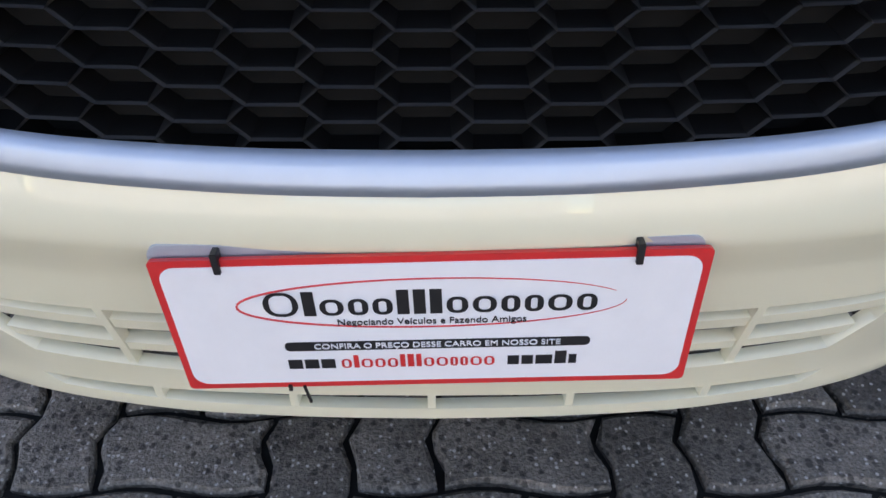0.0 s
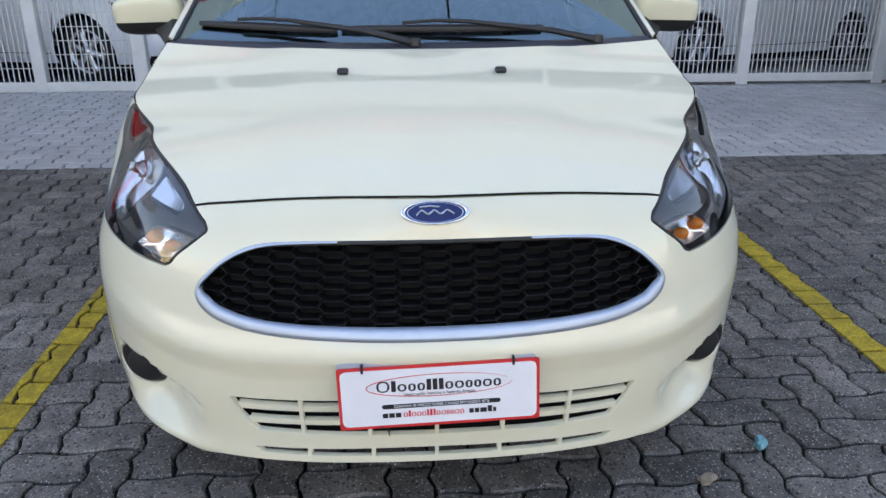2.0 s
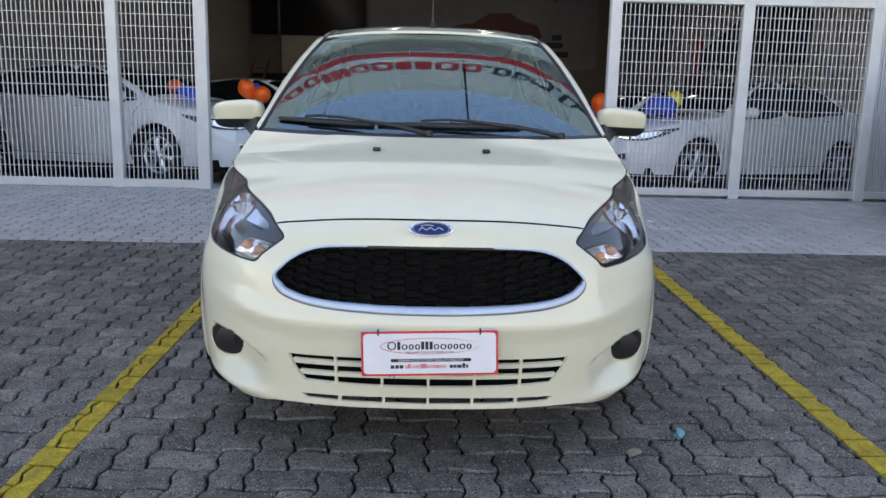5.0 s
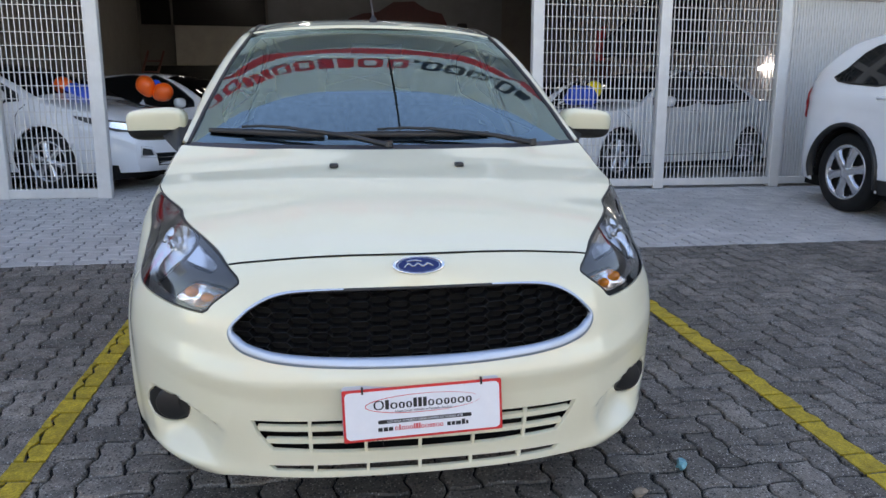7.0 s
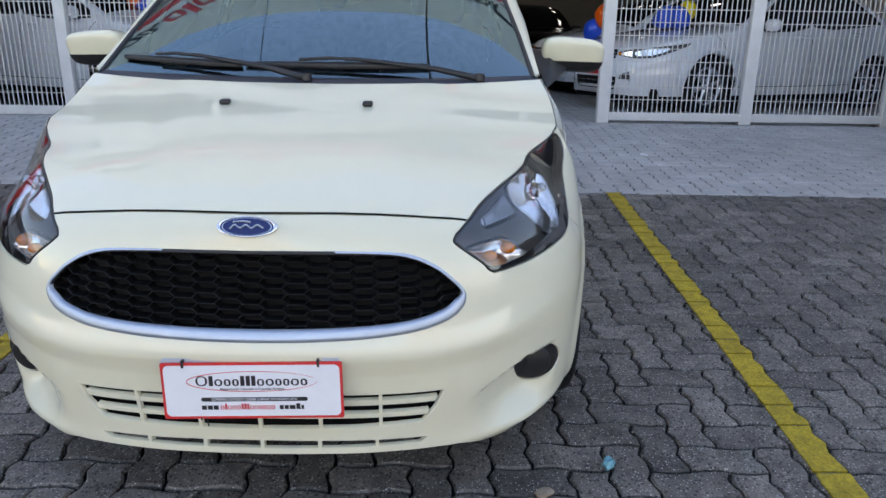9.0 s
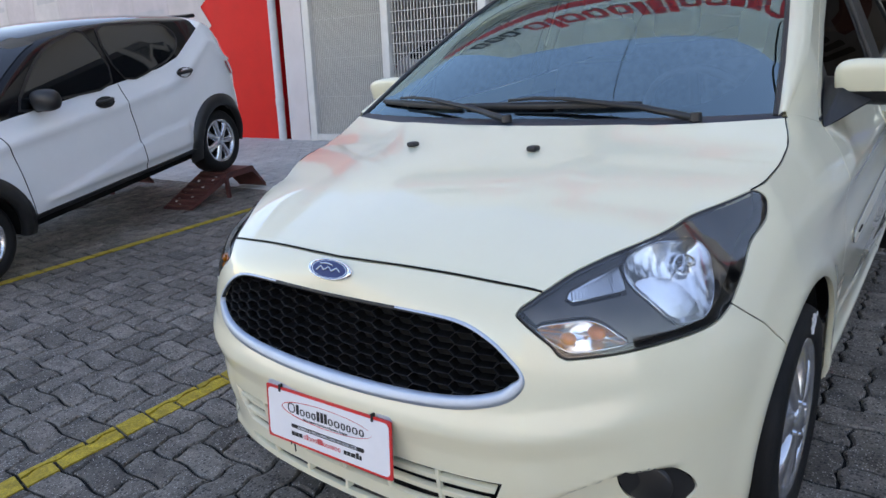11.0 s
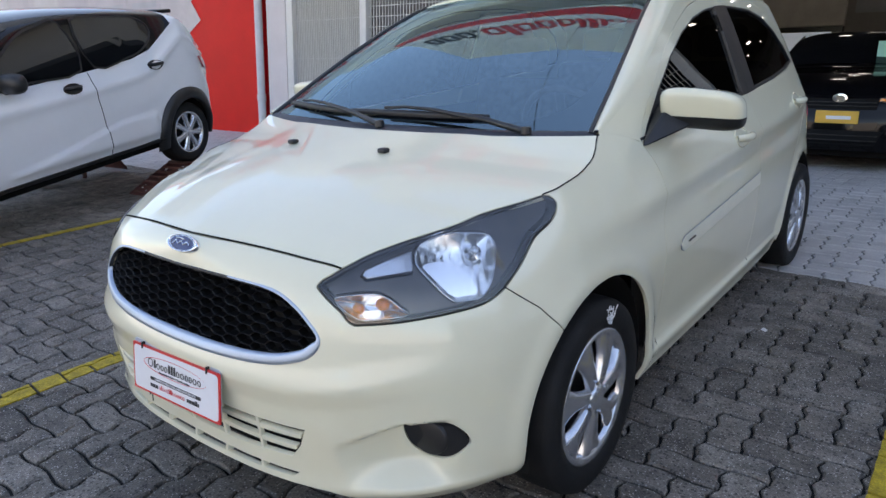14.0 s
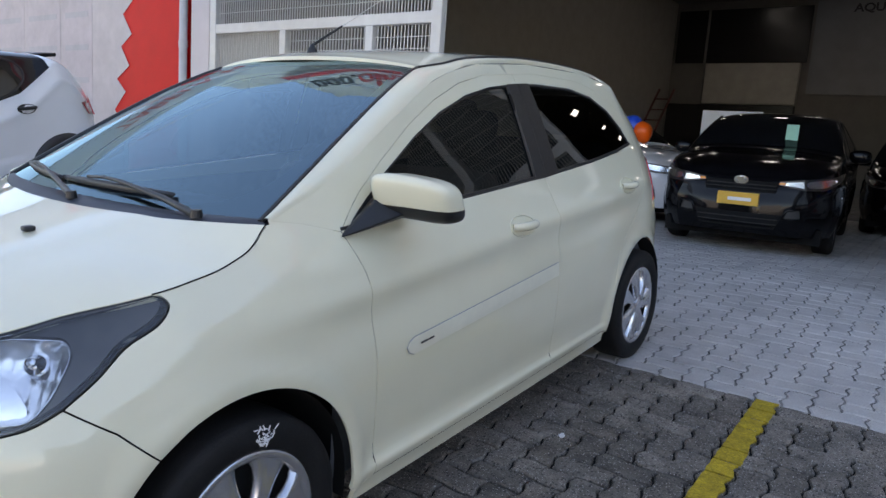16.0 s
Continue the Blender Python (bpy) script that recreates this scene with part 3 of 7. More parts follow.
def inside_many(P, poly):
    """Which of the points (n, 2) lie inside an outline."""
    P = np.asarray(P, float)
    q = np.asarray(poly, float)
    r = np.roll(q, 1, 0)
    c = np.zeros(len(P), bool)
    for k in range(len(q)):
        x1, y1, x2, y2 = q[k, 0], q[k, 1], r[k, 0], r[k, 1]
        if y1 == y2:
            continue
        c ^= ((y1 > P[:, 1]) != (y2 > P[:, 1])) & (P[:, 0] < (x2 - x1) * (P[:, 1] - y1) / (y2 - y1) + x1)
    return c


def far_many(P, poly, d):
    """Which of the points lie further than d from an outline."""
    P = np.asarray(P, float)
    q = np.asarray(poly, float)
    r = np.roll(q, -1, 0)
    ok = np.ones(len(P), bool)
    for k in range(len(q)):
        e = r[k] - q[k]
        t = np.clip(((P - q[k]) @ e) / max(1e-12, float(e @ e)), 0, 1)
        w = P - q[k] - t[:, None] * e
        ok &= (w * w).sum(1) > d * d
    return ok


def sheet(name, outline, surf, norm, material, parent, holes=(), grid=0.028, gap=0.002, depth=0.014, label="", off=0.0, thick=True):
    """A panel cut from a surface: its outline and holes are in the surface's own coordinates; edges turn inwards."""
    out = dense(shrink(outline, gap), grid * 0.6)
    hs = [dense(shrink(h, -gap), grid * 0.6) for h in holes]
    xs, ys = [p[0] for p in out], [p[1] for p in out]
    pts, edges = [], []
    for loop in [out] + hs:
        o = len(pts)
        pts += loop
        edges += [(o + k, o + (k + 1) % len(loop)) for k in range(len(loop))]
    nx, ny = int((max(xs) - min(xs)) / grid) + 1, int((max(ys) - min(ys)) / grid) + 1
    cand = np.array([(min(xs) + (i + 0.5 * (j % 2)) * grid, min(ys) + j * grid) for i in range(nx + 1) for j in range(ny + 1)])
    good = inside_many(cand, out)
    for h in hs:
        good &= ~inside_many(cand, h)
    cand = cand[good]
    if len(cand):
        good = np.ones(len(cand), bool)
        for l in [out] + hs:
            good &= far_many(cand, l, grid * 0.45)
        pts += [tuple(q) for q in cand[good].tolist()]
    v2, _, f2, ov, _, _ = mathutils.geometry.delaunay_2d_cdt([Vector(p) for p in pts], edges, [], 0, 1e-7)
    mid = np.array([((v2[f[0]].x + v2[f[1]].x + v2[f[2]].x) / 3, (v2[f[0]].y + v2[f[1]].y + v2[f[2]].y) / 3) for f in f2])
    good = inside_many(mid, out)
    for h in hs:
        good &= ~inside_many(mid, h)
    keep = [tuple(f) for f, g in zip(f2, good) if g]
    vs = [surf(v.x, v.y, off) for v in v2]
    ns = [norm(v.x, v.y) for v in v2]
    fs = []
    for f in keep:
        n = (vs[f[1]] - vs[f[0]]).cross(vs[f[2]] - vs[f[0]])
        fs.append(f if n.dot(ns[f[0]]) > 0 else (f[0], f[2], f[1]))
    if thick:
        count = {}
        for f in fs:
            for k in range(3):
                e = (f[k], f[(k + 1) % 3])
                count[tuple(sorted(e))] = count.get(tuple(sorted(e)), 0) + 1
        for f in list(fs):
            for k in range(3):
                a, b = f[k], f[(k + 1) % 3]
                if count[tuple(sorted((a, b)))] == 1:
                    t = (vs[b] - vs[a]).normalized()
                    q = t.cross(ns[a]).normalized()
                    o = len(vs)
                    vs += [vs[a].copy(), vs[b].copy(), vs[b] - ns[b] * depth, vs[a] - ns[a] * depth]
                    ns += [(q + ns[a] * 0.6).normalized(), (q + ns[b] * 0.6).normalized(), q, q]
                    fs.append((o + 1, o, o + 3, o + 2))
    return link_mesh(name, vs, fs, material, parent, label, True, ns)


def skin_sheet(name, outline, material, parent, **k):
    return sheet(name, outline, skin, skin_normal, material, parent, **k)


def mirror(poly):
    return [(-a, b) for a, b in reversed(poly)]


car = thing("parked_hatchback", "cream five-door hatchback with black honeycomb grille, parked in a bay", "car", SL)

# key outlines of the front
HOOD_FRONT = [at_x(x, z) for x, z in ((0.0, 0.806), (0.15, 0.803), (0.262, 0.797), (0.36, 0.788), (0.42, 0.781), (0.45, 0.777))]
HOOD_CORNER = at_x(0.471, 0.773)
L_IN, L_LOW = at_x(0.441, 0.740), at_x(0.538, 0.661)
L_SIDE, L_TOP = at_y(0.363, 0.705), at_y(0.574, 0.884)
LAMP_LOW = curve([L_LOW, at_x(0.58, 0.663), at_x(0.632, 0.667), at_y(0.266, 0.678), at_y(0.313, 0.686), L_SIDE], 5)
LAMP_REAR = curve([L_SIDE, at_y(0.432, 0.745), at_y(0.496, 0.793), at_y(0.562, 0.826), at_y(0.594, 0.858), at_y(0.590, 0.876), L_TOP], 5)
LAMP_TOP = curve([L_TOP, at_y(0.504, 0.870), at_y(0.427, 0.856), at_y(0.302, 0.833), at_y(0.184, 0.803), HOOD_CORNER], 5)
LAMP_TIP = curve([at_x(0.446, 0.752), L_IN, at_x(0.452, 0.729), at_x(0.506, 0.688), at_x(0.522, 0.670), L_LOW], 4)
LAMP = LAMP_TIP[:-1] + LAMP_LOW[:-1] + LAMP_REAR[:-1] + LAMP_TOP[:-1] + [HOOD_CORNER]
LAMP = [(float(q[0]), float(q[1])) for q in LAMP]


def arch(hub, a0, a1, n=26, r=0.345):
    s0 = S_HUB[hub]
    return [(s0 + r * math.cos(math.radians(a0 + (a1 - a0) * k / n)), 0.290 + r * math.sin(math.radians(a0 + (a1 - a0) * k / n))) for k in range(n + 1)]


ARCH_SEAM = arch(0.722, 128, 128, 1)[0]
BOTTOM_F = [at_x(x, z) for x, z in ((0.0, 0.231), (0.2, 0.231), (0.40, 0.232), (0.464, 0.229), (0.55, 0.209), (0.616, 0.196), (0.68, 0.189))]
BUMP_R = HOOD_FRONT + [HOOD_CORNER] + LAMP_TIP[:-1] + [L_LOW] + LAMP_LOW[1:] + [at_y(0.44, 0.64), ARCH_SEAM] + arch(0.722, 130, 194, 12) + [(S_HUB[0.722] - 0.350, 0.188)] + BOTTOM_F[::-1]
BUMP_R = [(float(q[0]), float(q[1])) for q in BUMP_R]
BUMPER = BUMP_R[:-1] + mirror(BUMP_R)[:-1]
GR = [at_x(x, z) for x, z in ((0.0, 0.733), (0.15, 0.732), (0.28, 0.728), (0.352, 0.718), (0.406, 0.692), (0.440, 0.664), (0.462, 0.641), (0.470, 0.621), (0.463, 0.600), (0.440, 0.580), (0.40, 0.566), (0.355, 0.556), (0.28, 0.548), (0.14, 0.541), (0.0, 0.539))]
GRILLE_OUT = GR + mirror(GR)[1:-1]
LOWER = [at_x(x, z) for x, z in ((0.0, 0.396), (0.2, 0.397), (0.424, 0.396), (0.405, 0.350), (0.375, 0.313), (0.2, 0.306), (0.0, 0.304))]
LOWER_OUT = LOWER + mirror(LOWER)[1:-1]
LIP = [at_x(x, z) for x, z in ((0.0, 0.267), (0.2, 0.266), (0.386, 0.266), (0.37, 0.254), (0.2, 0.251), (0.0, 0.250))]
LIP_OUT = LIP + mirror(LIP)[1:-1]
FOG = rounded([(0.674, 0.413), (0.745, 0.419), (0.796, 0.398), (0.826, 0.358), (0.812, 0.336), (0.767, 0.311), (0.722, 0.315), (0.682, 0.352)], 4)

skin_sheet("bumper", BUMPER, CREAM, car, holes=(GRILLE_OUT, LOWER_OUT, LIP_OUT, FOG, mirror(FOG)), grid=0.012, label="cream front bumper and nose panel")

# dark lining behind the openings
skin_sheet("front_lining", [(-S_LAMP - 0.12, 0.22), (S_LAMP + 0.12, 0.22), (S_LAMP + 0.12, 0.72), (S_CORNER, 0.745), (0, 0.775), (-S_CORNER, 0.745), (-S_LAMP - 0.12, 0.72)], DARK, car, grid=0.06, off=-0.10, thick=False, label="black cavity behind the grille")

# grille: frame and honeycomb
def band(name, loop, widths, material, parent, proud=0.006, back=0.02, label=""):
    """A frame along an outline, as wide inwards as widths says at each point."""
    sg = 1 if area(loop) > 0 else -1
    n = len(loop)
    vs, fs = [], []
    for i in range(n):
        a, b, c = loop[i - 1], loop[i], loop[(i + 1) % n]
        tx, tz = c[0] - a[0], c[1] - a[1]
        q = math.hypot(tx, tz)
        nx, nz = -tz / q * sg, tx / q * sg
        w = widths(b)
        ring = ((-0.002, -back), (-0.002, proud * 0.4), (0.3 * w, proud), (0.75 * w, proud * 0.8), (w, proud * 0.1), (w, -back))
        for d, h in ring:
            vs.append(skin(b[0] + nx * d, b[1] + nz * d, h))
    m = 6
    for i in range(n):
        if widths(loop[i]) < 0.0015 or widths(loop[(i + 1) % n]) < 0.0015:
            continue
        for j in range(m - 1):
            a, b = i * m + j, ((i + 1) % n) * m + j
            fs.append((a, b, b + 1, a + 1) if sg > 0 else (a, a + 1, b + 1, b))
    return link_mesh(name, vs, fs, material, parent, label, True)


GL = dense(rounded(GRILLE_OUT, 4), 0.012)
grille = band("grille_frame", GL, lambda p: 0.006, PLASTIC, car, 0.0015, 0.0095, label="thin dark grille frame")
band("chrome_strip", GL, lambda p: 0.0055 * smooth01((0.739 - p[1]) / 0.022) + 0.0155 * smooth01((0.640 - p[1]) / 0.045), SATIN, grille, 0.0032, 0.0095, label="sky-blued satin silver strip along the lower edge")
HX, HZ = 0.0500, 0.0238
vs, fs, rim_f, floor_v, floor_f = [], [], [], [], []
for ci in range(-11, 12):
    for rj in range(-1, 12):
        cx, cz = ci * HX * 0.75 / 0.75, 0.530 + rj * HZ + (HZ / 2 if ci % 2 else 0)
        if not inside_poly((cx, cz), shrink(GRILLE_OUT, -0.034)):
            continue
        o = len(vs)
        for ring, (k, back) in enumerate(((1.0, -0.013), (0.982, -0.010), (0.962, -0.013), (0.92, -0.036))):
            for dx, dz in ((-0.64, 0), (-0.36, -0.5), (0.36, -0.5), (0.64, 0), (0.36, 0.5), (-0.36, 0.5)):
                kx = 1 - (1 - k) * 0.75
                vs.append(skin(cx + dx * HX * kx, cz + dz * HZ * (1 - (1 - k) * 1.2), back))
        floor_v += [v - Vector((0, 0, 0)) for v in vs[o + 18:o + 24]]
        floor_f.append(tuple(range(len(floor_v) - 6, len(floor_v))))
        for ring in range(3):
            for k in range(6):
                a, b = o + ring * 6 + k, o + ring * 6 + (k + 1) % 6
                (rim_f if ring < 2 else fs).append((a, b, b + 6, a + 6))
# one plastic in three tones: edge light in the rims, recess shade in the floors
link_mesh("honeycomb_rim", vs, rim_f, RIM, grille, "thin rims of the cells, paler for edge light")
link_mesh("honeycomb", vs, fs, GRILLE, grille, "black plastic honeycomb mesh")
link_mesh("honeycomb_backing", floor_v, floor_f, DARK, grille, "closed cell floors, blackened for depth")

# lower grille: slats, struts, lining, lip struts
for z0, z1, xe in ((0.366, 0.379, 0.412), (0.330, 0.342, 0.392)):
    a = [at_x(x, z1) for x in (0, 0.2, xe)] + [at_x(x, z0) for x in (xe - 0.005, 0.2, 0)]
    skin_sheet("lower_slat", a[:3] + a[3:] + mirror(a)[1:-1], CREAM, car, grid=0.03, gap=0, depth=0.014, off=-0.004)
for x in (-0.28, -0.14, 0.0, 0.14, 0.28):
    s0 = at_x(abs(x), 0.35)[0] * (1 if x >= 0 else -1)
    skin_sheet("lower_strut", [(s0 - 0.004, 0.298), (s0 + 0.004, 0.298), (s0 + 0.004, 0.396), (s0 - 0.004, 0.396)], CREAM, car, grid=0.03, gap=0, depth=0.012, off=-0.002)
for x in (-0.27, -0.135, 0.0, 0.135, 0.27):
    s0 = at_x(abs(x), 0.25)[0] * (1 if x >= 0 else -1)
    skin_sheet("lip_strut", [(s0 - 0.004, 0.247), (s0 + 0.004, 0.247), (s0 + 0.004, 0.269), (s0 - 0.004, 0.269)], CREAM, car, grid=0.03, gap=0, depth=0.02, off=-0.001)

# fog lamp blanks: a rounded black cover that fills the hole, with a flat round face turned forwards
for sg in (-1, 1):
    pol = FOG if sg > 0 else mirror(FOG)
    sc, zc = 0.742, 0.366
    def cover(s, z, off=0.0):
        d = math.hypot((abs(s) - sc) / 0.075, (z - zc) / 0.05)
        return skin(s, z, off - 0.004 + 0.016 * max(0.0, 1 - d * d))
    fb = sheet("fog_blank", pol, cover, skin_normal, PLASTIC, car, grid=0.010, gap=0.0015, depth=0.03, label="black plastic fog lamp blank")
    c = skin(sg * 0.732, 0.366, 0.010)
    n = skin_normal(sg * 0.732, 0.366)
    n = Vector((n.x * 0.55, n.y, 0.0)).normalized()
    m = Matrix.Translation(c) @ n.to_track_quat("Z", "Y").to_matrix().to_4x4()
    v_, f_ = lathe([(0.0, 0.004), (0.038, 0.0035), (0.042, 0.001), (0.044, -0.014)], 32, "Z")
    link_mesh("blank_face", [m @ Vector((q[0] * 1.12, q[1] * 1.08, q[2])) for q in v_], f_, PLASTIC, fb, "flat round face", True)
v_, f_ = [], []
for k in range(7):
    s0, z0 = 0.690 + 0.006 * k, 0.424 + 0.0025 * math.sin(k * 2.1)
    q, e = tube([skin(s0, z0, 0.0004), skin(s0 + 0.005, z0 + 0.002 * math.cos(k * 3.3), 0.0004)], 0.0008, 4)
    o = len(v_)
    v_ += q
    f_ += [tuple(i + o for i in t) for t in e]
link_mesh("paint_scuff", v_, f_, PLASTIC, car, "small dark scuff in the paint")

# headlamps
def bowl(name, outline, sg, off, depth, material, parent, label="", ribs=0.0, M=10):
    """A mirror bowl whose rim follows an outline on the skin; ribs: height of its upright flutes."""
    rim = [skin(sg * s, z, off) for s, z in outline]
    c = sum(rim, Vector()) / len(rim)
    n = skin_normal(sg * sum(q[0] for q in outline) / len(outline), sum(q[1] for q in outline) / len(outline))
    vs, fs, N = [], [], len(rim)
    for i, p in enumerate(rim):
        for j in range(M):
            t = j / (M - 1)
            q = c + (p - c) * t
            d = depth * (1 - t ** 2.2)
            if ribs and 0.25 < t < 0.97:
                d += ribs * math.sin(2 * math.pi * (q - c).dot(Vector((0.75 * sg, 0.66, 0))) / 0.020)
            vs.append(q - n * d)
    for i in range(N):
        for j in range(M - 1):
            a, b = i * M + j, ((i + 1) % N) * M + j
            fs.append((a, a + 1, b + 1, b))
    ob = link_mesh(name, vs, fs, material, parent, label, True)
    v_, f_ = tube(rim + rim[:1], 0.0022, 6)
    link_mesh("chrome_rim", v_, f_, CHROME, ob, "", True)
    return ob


def headlamp(flip):
    f = (lambda q: mirror(q)) if flip else (lambda q: q)
    sg = -1 if flip else 1
    body = skin_sheet("headlamp", f(LAMP), CLEAR, car, grid=0.02, gap=0.004, depth=0.006, off=0.001, label="clear headlamp with chrome reflector and amber bulb")
    body.visible_shadow = False
    skin_sheet("lamp_seal", f(LAMP), PLASTIC, body, holes=(f(shrink(LAMP, 0.005)),), grid=0.03, gap=0.001, depth=0.05, off=-0.001)
    main = rounded([(0.738, 0.800), (0.785, 0.815), (0.86, 0.822), (0.965, 0.813), (0.992, 0.803), (0.990, 0.780), (0.966, 0.752), (0.930, 0.715), (0.892, 0.690), (0.850, 0.688), (0.808, 0.693), (0.765, 0.732), (0.728, 0.772)], 4)
    wing = [(0.577, 0.754), (0.584, 0.763), (0.64, 0.778), (0.722, 0.793), (0.712, 0.757), (0.65, 0.753), (0.588, 0.748)]
    turn = rounded([(0.507, 0.709), (0.558, 0.718), (0.615, 0.720), (0.650, 0.708), (0.675, 0.690), (0.694, 0.674), (0.640, 0.669), (0.585, 0.666), (0.553, 0.677)], 3)
    skin_sheet("lamp_bezel", f(LAMP), LAMP_DARK, body, holes=(f(main), f(turn), f(wing)), grid=0.022, gap=0.005, off=-0.026, depth=0.03, label="grey lamp bezel")
    skin_sheet("lamp_back", f(LAMP), DARK, body, grid=0.05, gap=0.004, off=-0.11, thick=False)
    bw = bowl("reflector", main, sg, -0.022, 0.026, REFLECTOR, body, "squarish chrome reflector bowl", 0.0011, 18)
    ledge = [(0.740, 0.760), (0.808, 0.696), (0.888, 0.694), (0.868, 0.742), (0.815, 0.768)]
    skin_sheet("reflector_ledge", f(rounded(ledge, 3)), REFLECTOR, bw, grid=0.015, gap=0, off=-0.034, depth=0.012, label="bright ledge of the reflector")
    p = skin(sg * 0.915, 0.775, -0.040)
    n = skin_normal(sg * 0.84, 0.757)
    n = Vector((n.x * 0.8, n.y * 1.3, n.z * 0.7)).normalized()
    m = Matrix.Translation(p) @ n.to_track_quat("Z", "Y").to_matrix().to_4x4()
    v_, f_ = lathe([(0.0, 0.030), (0.008, 0.029), (0.012, 0.024), (0.012, 0.006), (0.020, 0.004), (0.022, -0.004), (0.020, -0.02)], 18, "Z")
    link_mesh("bulb", [m @ Vector(q) for q in v_], f_, CHROME, bw, "round bulb with a chrome cap", True)
    bowl("indicator", turn, sg, -0.018, 0.030, REFLECTOR, body, "chrome indicator chamber", 0.0012)
    for s0, z0, r in ((0.632, 0.698, 0.016), (0.572, 0.691, 0.014)):
        q = skin(sg * s0, z0, -0.020)
        bm = bmesh.new()
        bmesh.ops.create_uvsphere(bm, u_segments=16, v_segments=10, radius=r)
        bmesh.ops.transform(bm, matrix=Matrix.Translation(q) @ Matrix.Diagonal((1.15, 0.9, 0.9, 1)), verts=bm.verts[:])
        part("amber_bulb", bm, AMBER, body, "orange indicator bulb", True)
    wg = skin_sheet("chrome_wing", f(wing), REFLECTOR, body, grid=0.012, gap=0, depth=0.01, off=-0.032, label="ribbed chrome wing")
    for k in range(17):
        t = k / 16
        s0 = 0.590 + 0.126 * t
        v_, f_ = tube([skin(sg * s0, 0.7495 + 0.008 * t, -0.031), skin(sg * s0, 0.764 + 0.026 * t, -0.031)], 0.0030, 5)
        link_mesh("rib", v_, f_, REFLECTOR, wg)
    return body


headlamp(False)
headlamp(True)

# dark tube standing in for the shade in the gap before the bonnet
seam = curve([p for p in [(-q[0], q[1]) for q in [HOOD_CORNER] + HOOD_FRONT[::-1]][:-1] + HOOD_FRONT + [HOOD_CORNER]], 4)
v_, f_ = tube([skin(float(s), float(z), -0.0030) for s, z in seam], 0.0026, 6)
link_mesh("bonnet_gap_shade", v_, f_, DARK, car, "black strip for the shade in the bonnet gap")

# badge: blue oval with a silver rim and a pale flowing mark
bc, bn = skin(0, 0.783), skin_normal(0, 0.783)
bm_ = Matrix.Translation(bc + bn * 0.002) @ Matrix.Rotation(radians(90) - math.asin(bn.z), 4, "X")
badge = link_mesh("badge", [bm_ @ Vector((p[0] * 1.0, p[1] * 0.36, p[2])) for p in lathe([(0.066, -0.008), (0.066, 0.003), (0.063, 0.006), (0.058, 0.005), (0.057, 0.003)], 48, "Z")[0]], lathe([(0.066, -0.008), (0.066, 0.003), (0.063, 0.006), (0.058, 0.005), (0.057, 0.003)], 48, "Z")[1], CHROME, car, "chrome-rimmed blue oval badge", True)
link_mesh("badge_field", [bm_ @ Vector((0.0575 * math.cos(a), 0.0205 * math.sin(a), 0.0035)) for a in np.linspace(0, 2 * math.pi, 49)[:-1]], [tuple(range(48))], BADGE_BLUE, badge, "dark blue oval field")
link_mesh("badge_ring", [bm_ @ Vector((r * math.cos(a), 0.365 * r * math.sin(a), 0.0040)) for r in (0.0535, 0.0515) for a in np.linspace(0, 2 * math.pi, 49)[:-1]], [(k, (k + 1) % 48, 48 + (k + 1) % 48, 48 + k) for k in range(48)], CHROME, badge)
for pts in (((-0.036, -0.006), (-0.026, 0.004), (-0.014, -0.003), (-0.002, 0.004), (0.010, -0.003), (0.022, 0.004), (0.036, -0.003)), ((-0.030, 0.010), (-0.010, 0.012), (0.008, 0.010))):
    v_, f_ = tube([(a, b, 0.0042) for a, b in curve([(p[0], p[1]) for p in pts], 5)], 0.0020, 6)
    link_mesh("badge_mark", [bm_ @ Vector(p) for p in v_], f_, CHROME, badge)

# ---------------------------------------------------------------- flanks
SEAM_F = [at_y(y, z) for y, z in ((1.165, 0.235), (1.168, 0.30), (1.158, 0.60), (1.135, 0.84), (1.10, 0.952))]
FENDER = [L_SIDE, at_y(0.44, 0.64), ARCH_SEAM] + arch(0.722, 121, -10, 24)[1:] + [(S_HUB[0.722] + 0.365, 0.222)] + SEAM_F + [at_y(0.985, 0.985), at_y(0.885, 0.995)]
HOOD_EDGE = [at_y(0.885, 0.995), at_y(0.864, 0.980), at_y(0.835, 0.958), at_y(0.80, 0.938), at_y(0.722, 0.912), at_y(0.633, 0.896)]
FENDER = FENDER + HOOD_EDGE[1:] + [L_TOP] + LAMP_REAR[::-1][1:-1]
SEAM_TOP = [(1.10, 0.952), (1.20, 1.045), (1.30, 1.115), (1.48, 1.222), (1.64, 1.298), (1.82, 1.358), (2.0, 1.392), (2.4, 1.412), (2.8, 1.395), (3.0, 1.355), (3.15, 1.29), (3.25, 1.205), (3.30, 1.115), (3.285, 1.03)]
EDGE_TOP = [(0.90, 1.000), (1.1, 1.075), (1.3, 1.182), (1.48, 1.272), (1.64, 1.346), (1.72, 1.374), (1.82, 1.400), (2.0, 1.430), (2.4, 1.449), (2.9, 1.432), (3.2, 1.39), (3.45, 1.33)]
GLASS_EDGE = [(0.700, 0.885, 1.000), (0.668, 1.078, 1.109), (0.630, 1.272, 1.216), (0.592, 1.450, 1.308), (0.556, 1.608, 1.378), (0.545, 1.684, 1.404), (0.540, 1.82, 1.422), (0.538, 2.0, 1.452), (0.535, 2.4, 1.472), (0.525, 2.9, 1.452), (0.505, 3.2, 1.41), (0.48, 3.45, 1.35)]


def on(pts):
    return [at_y(y, z) for y, z in pts]


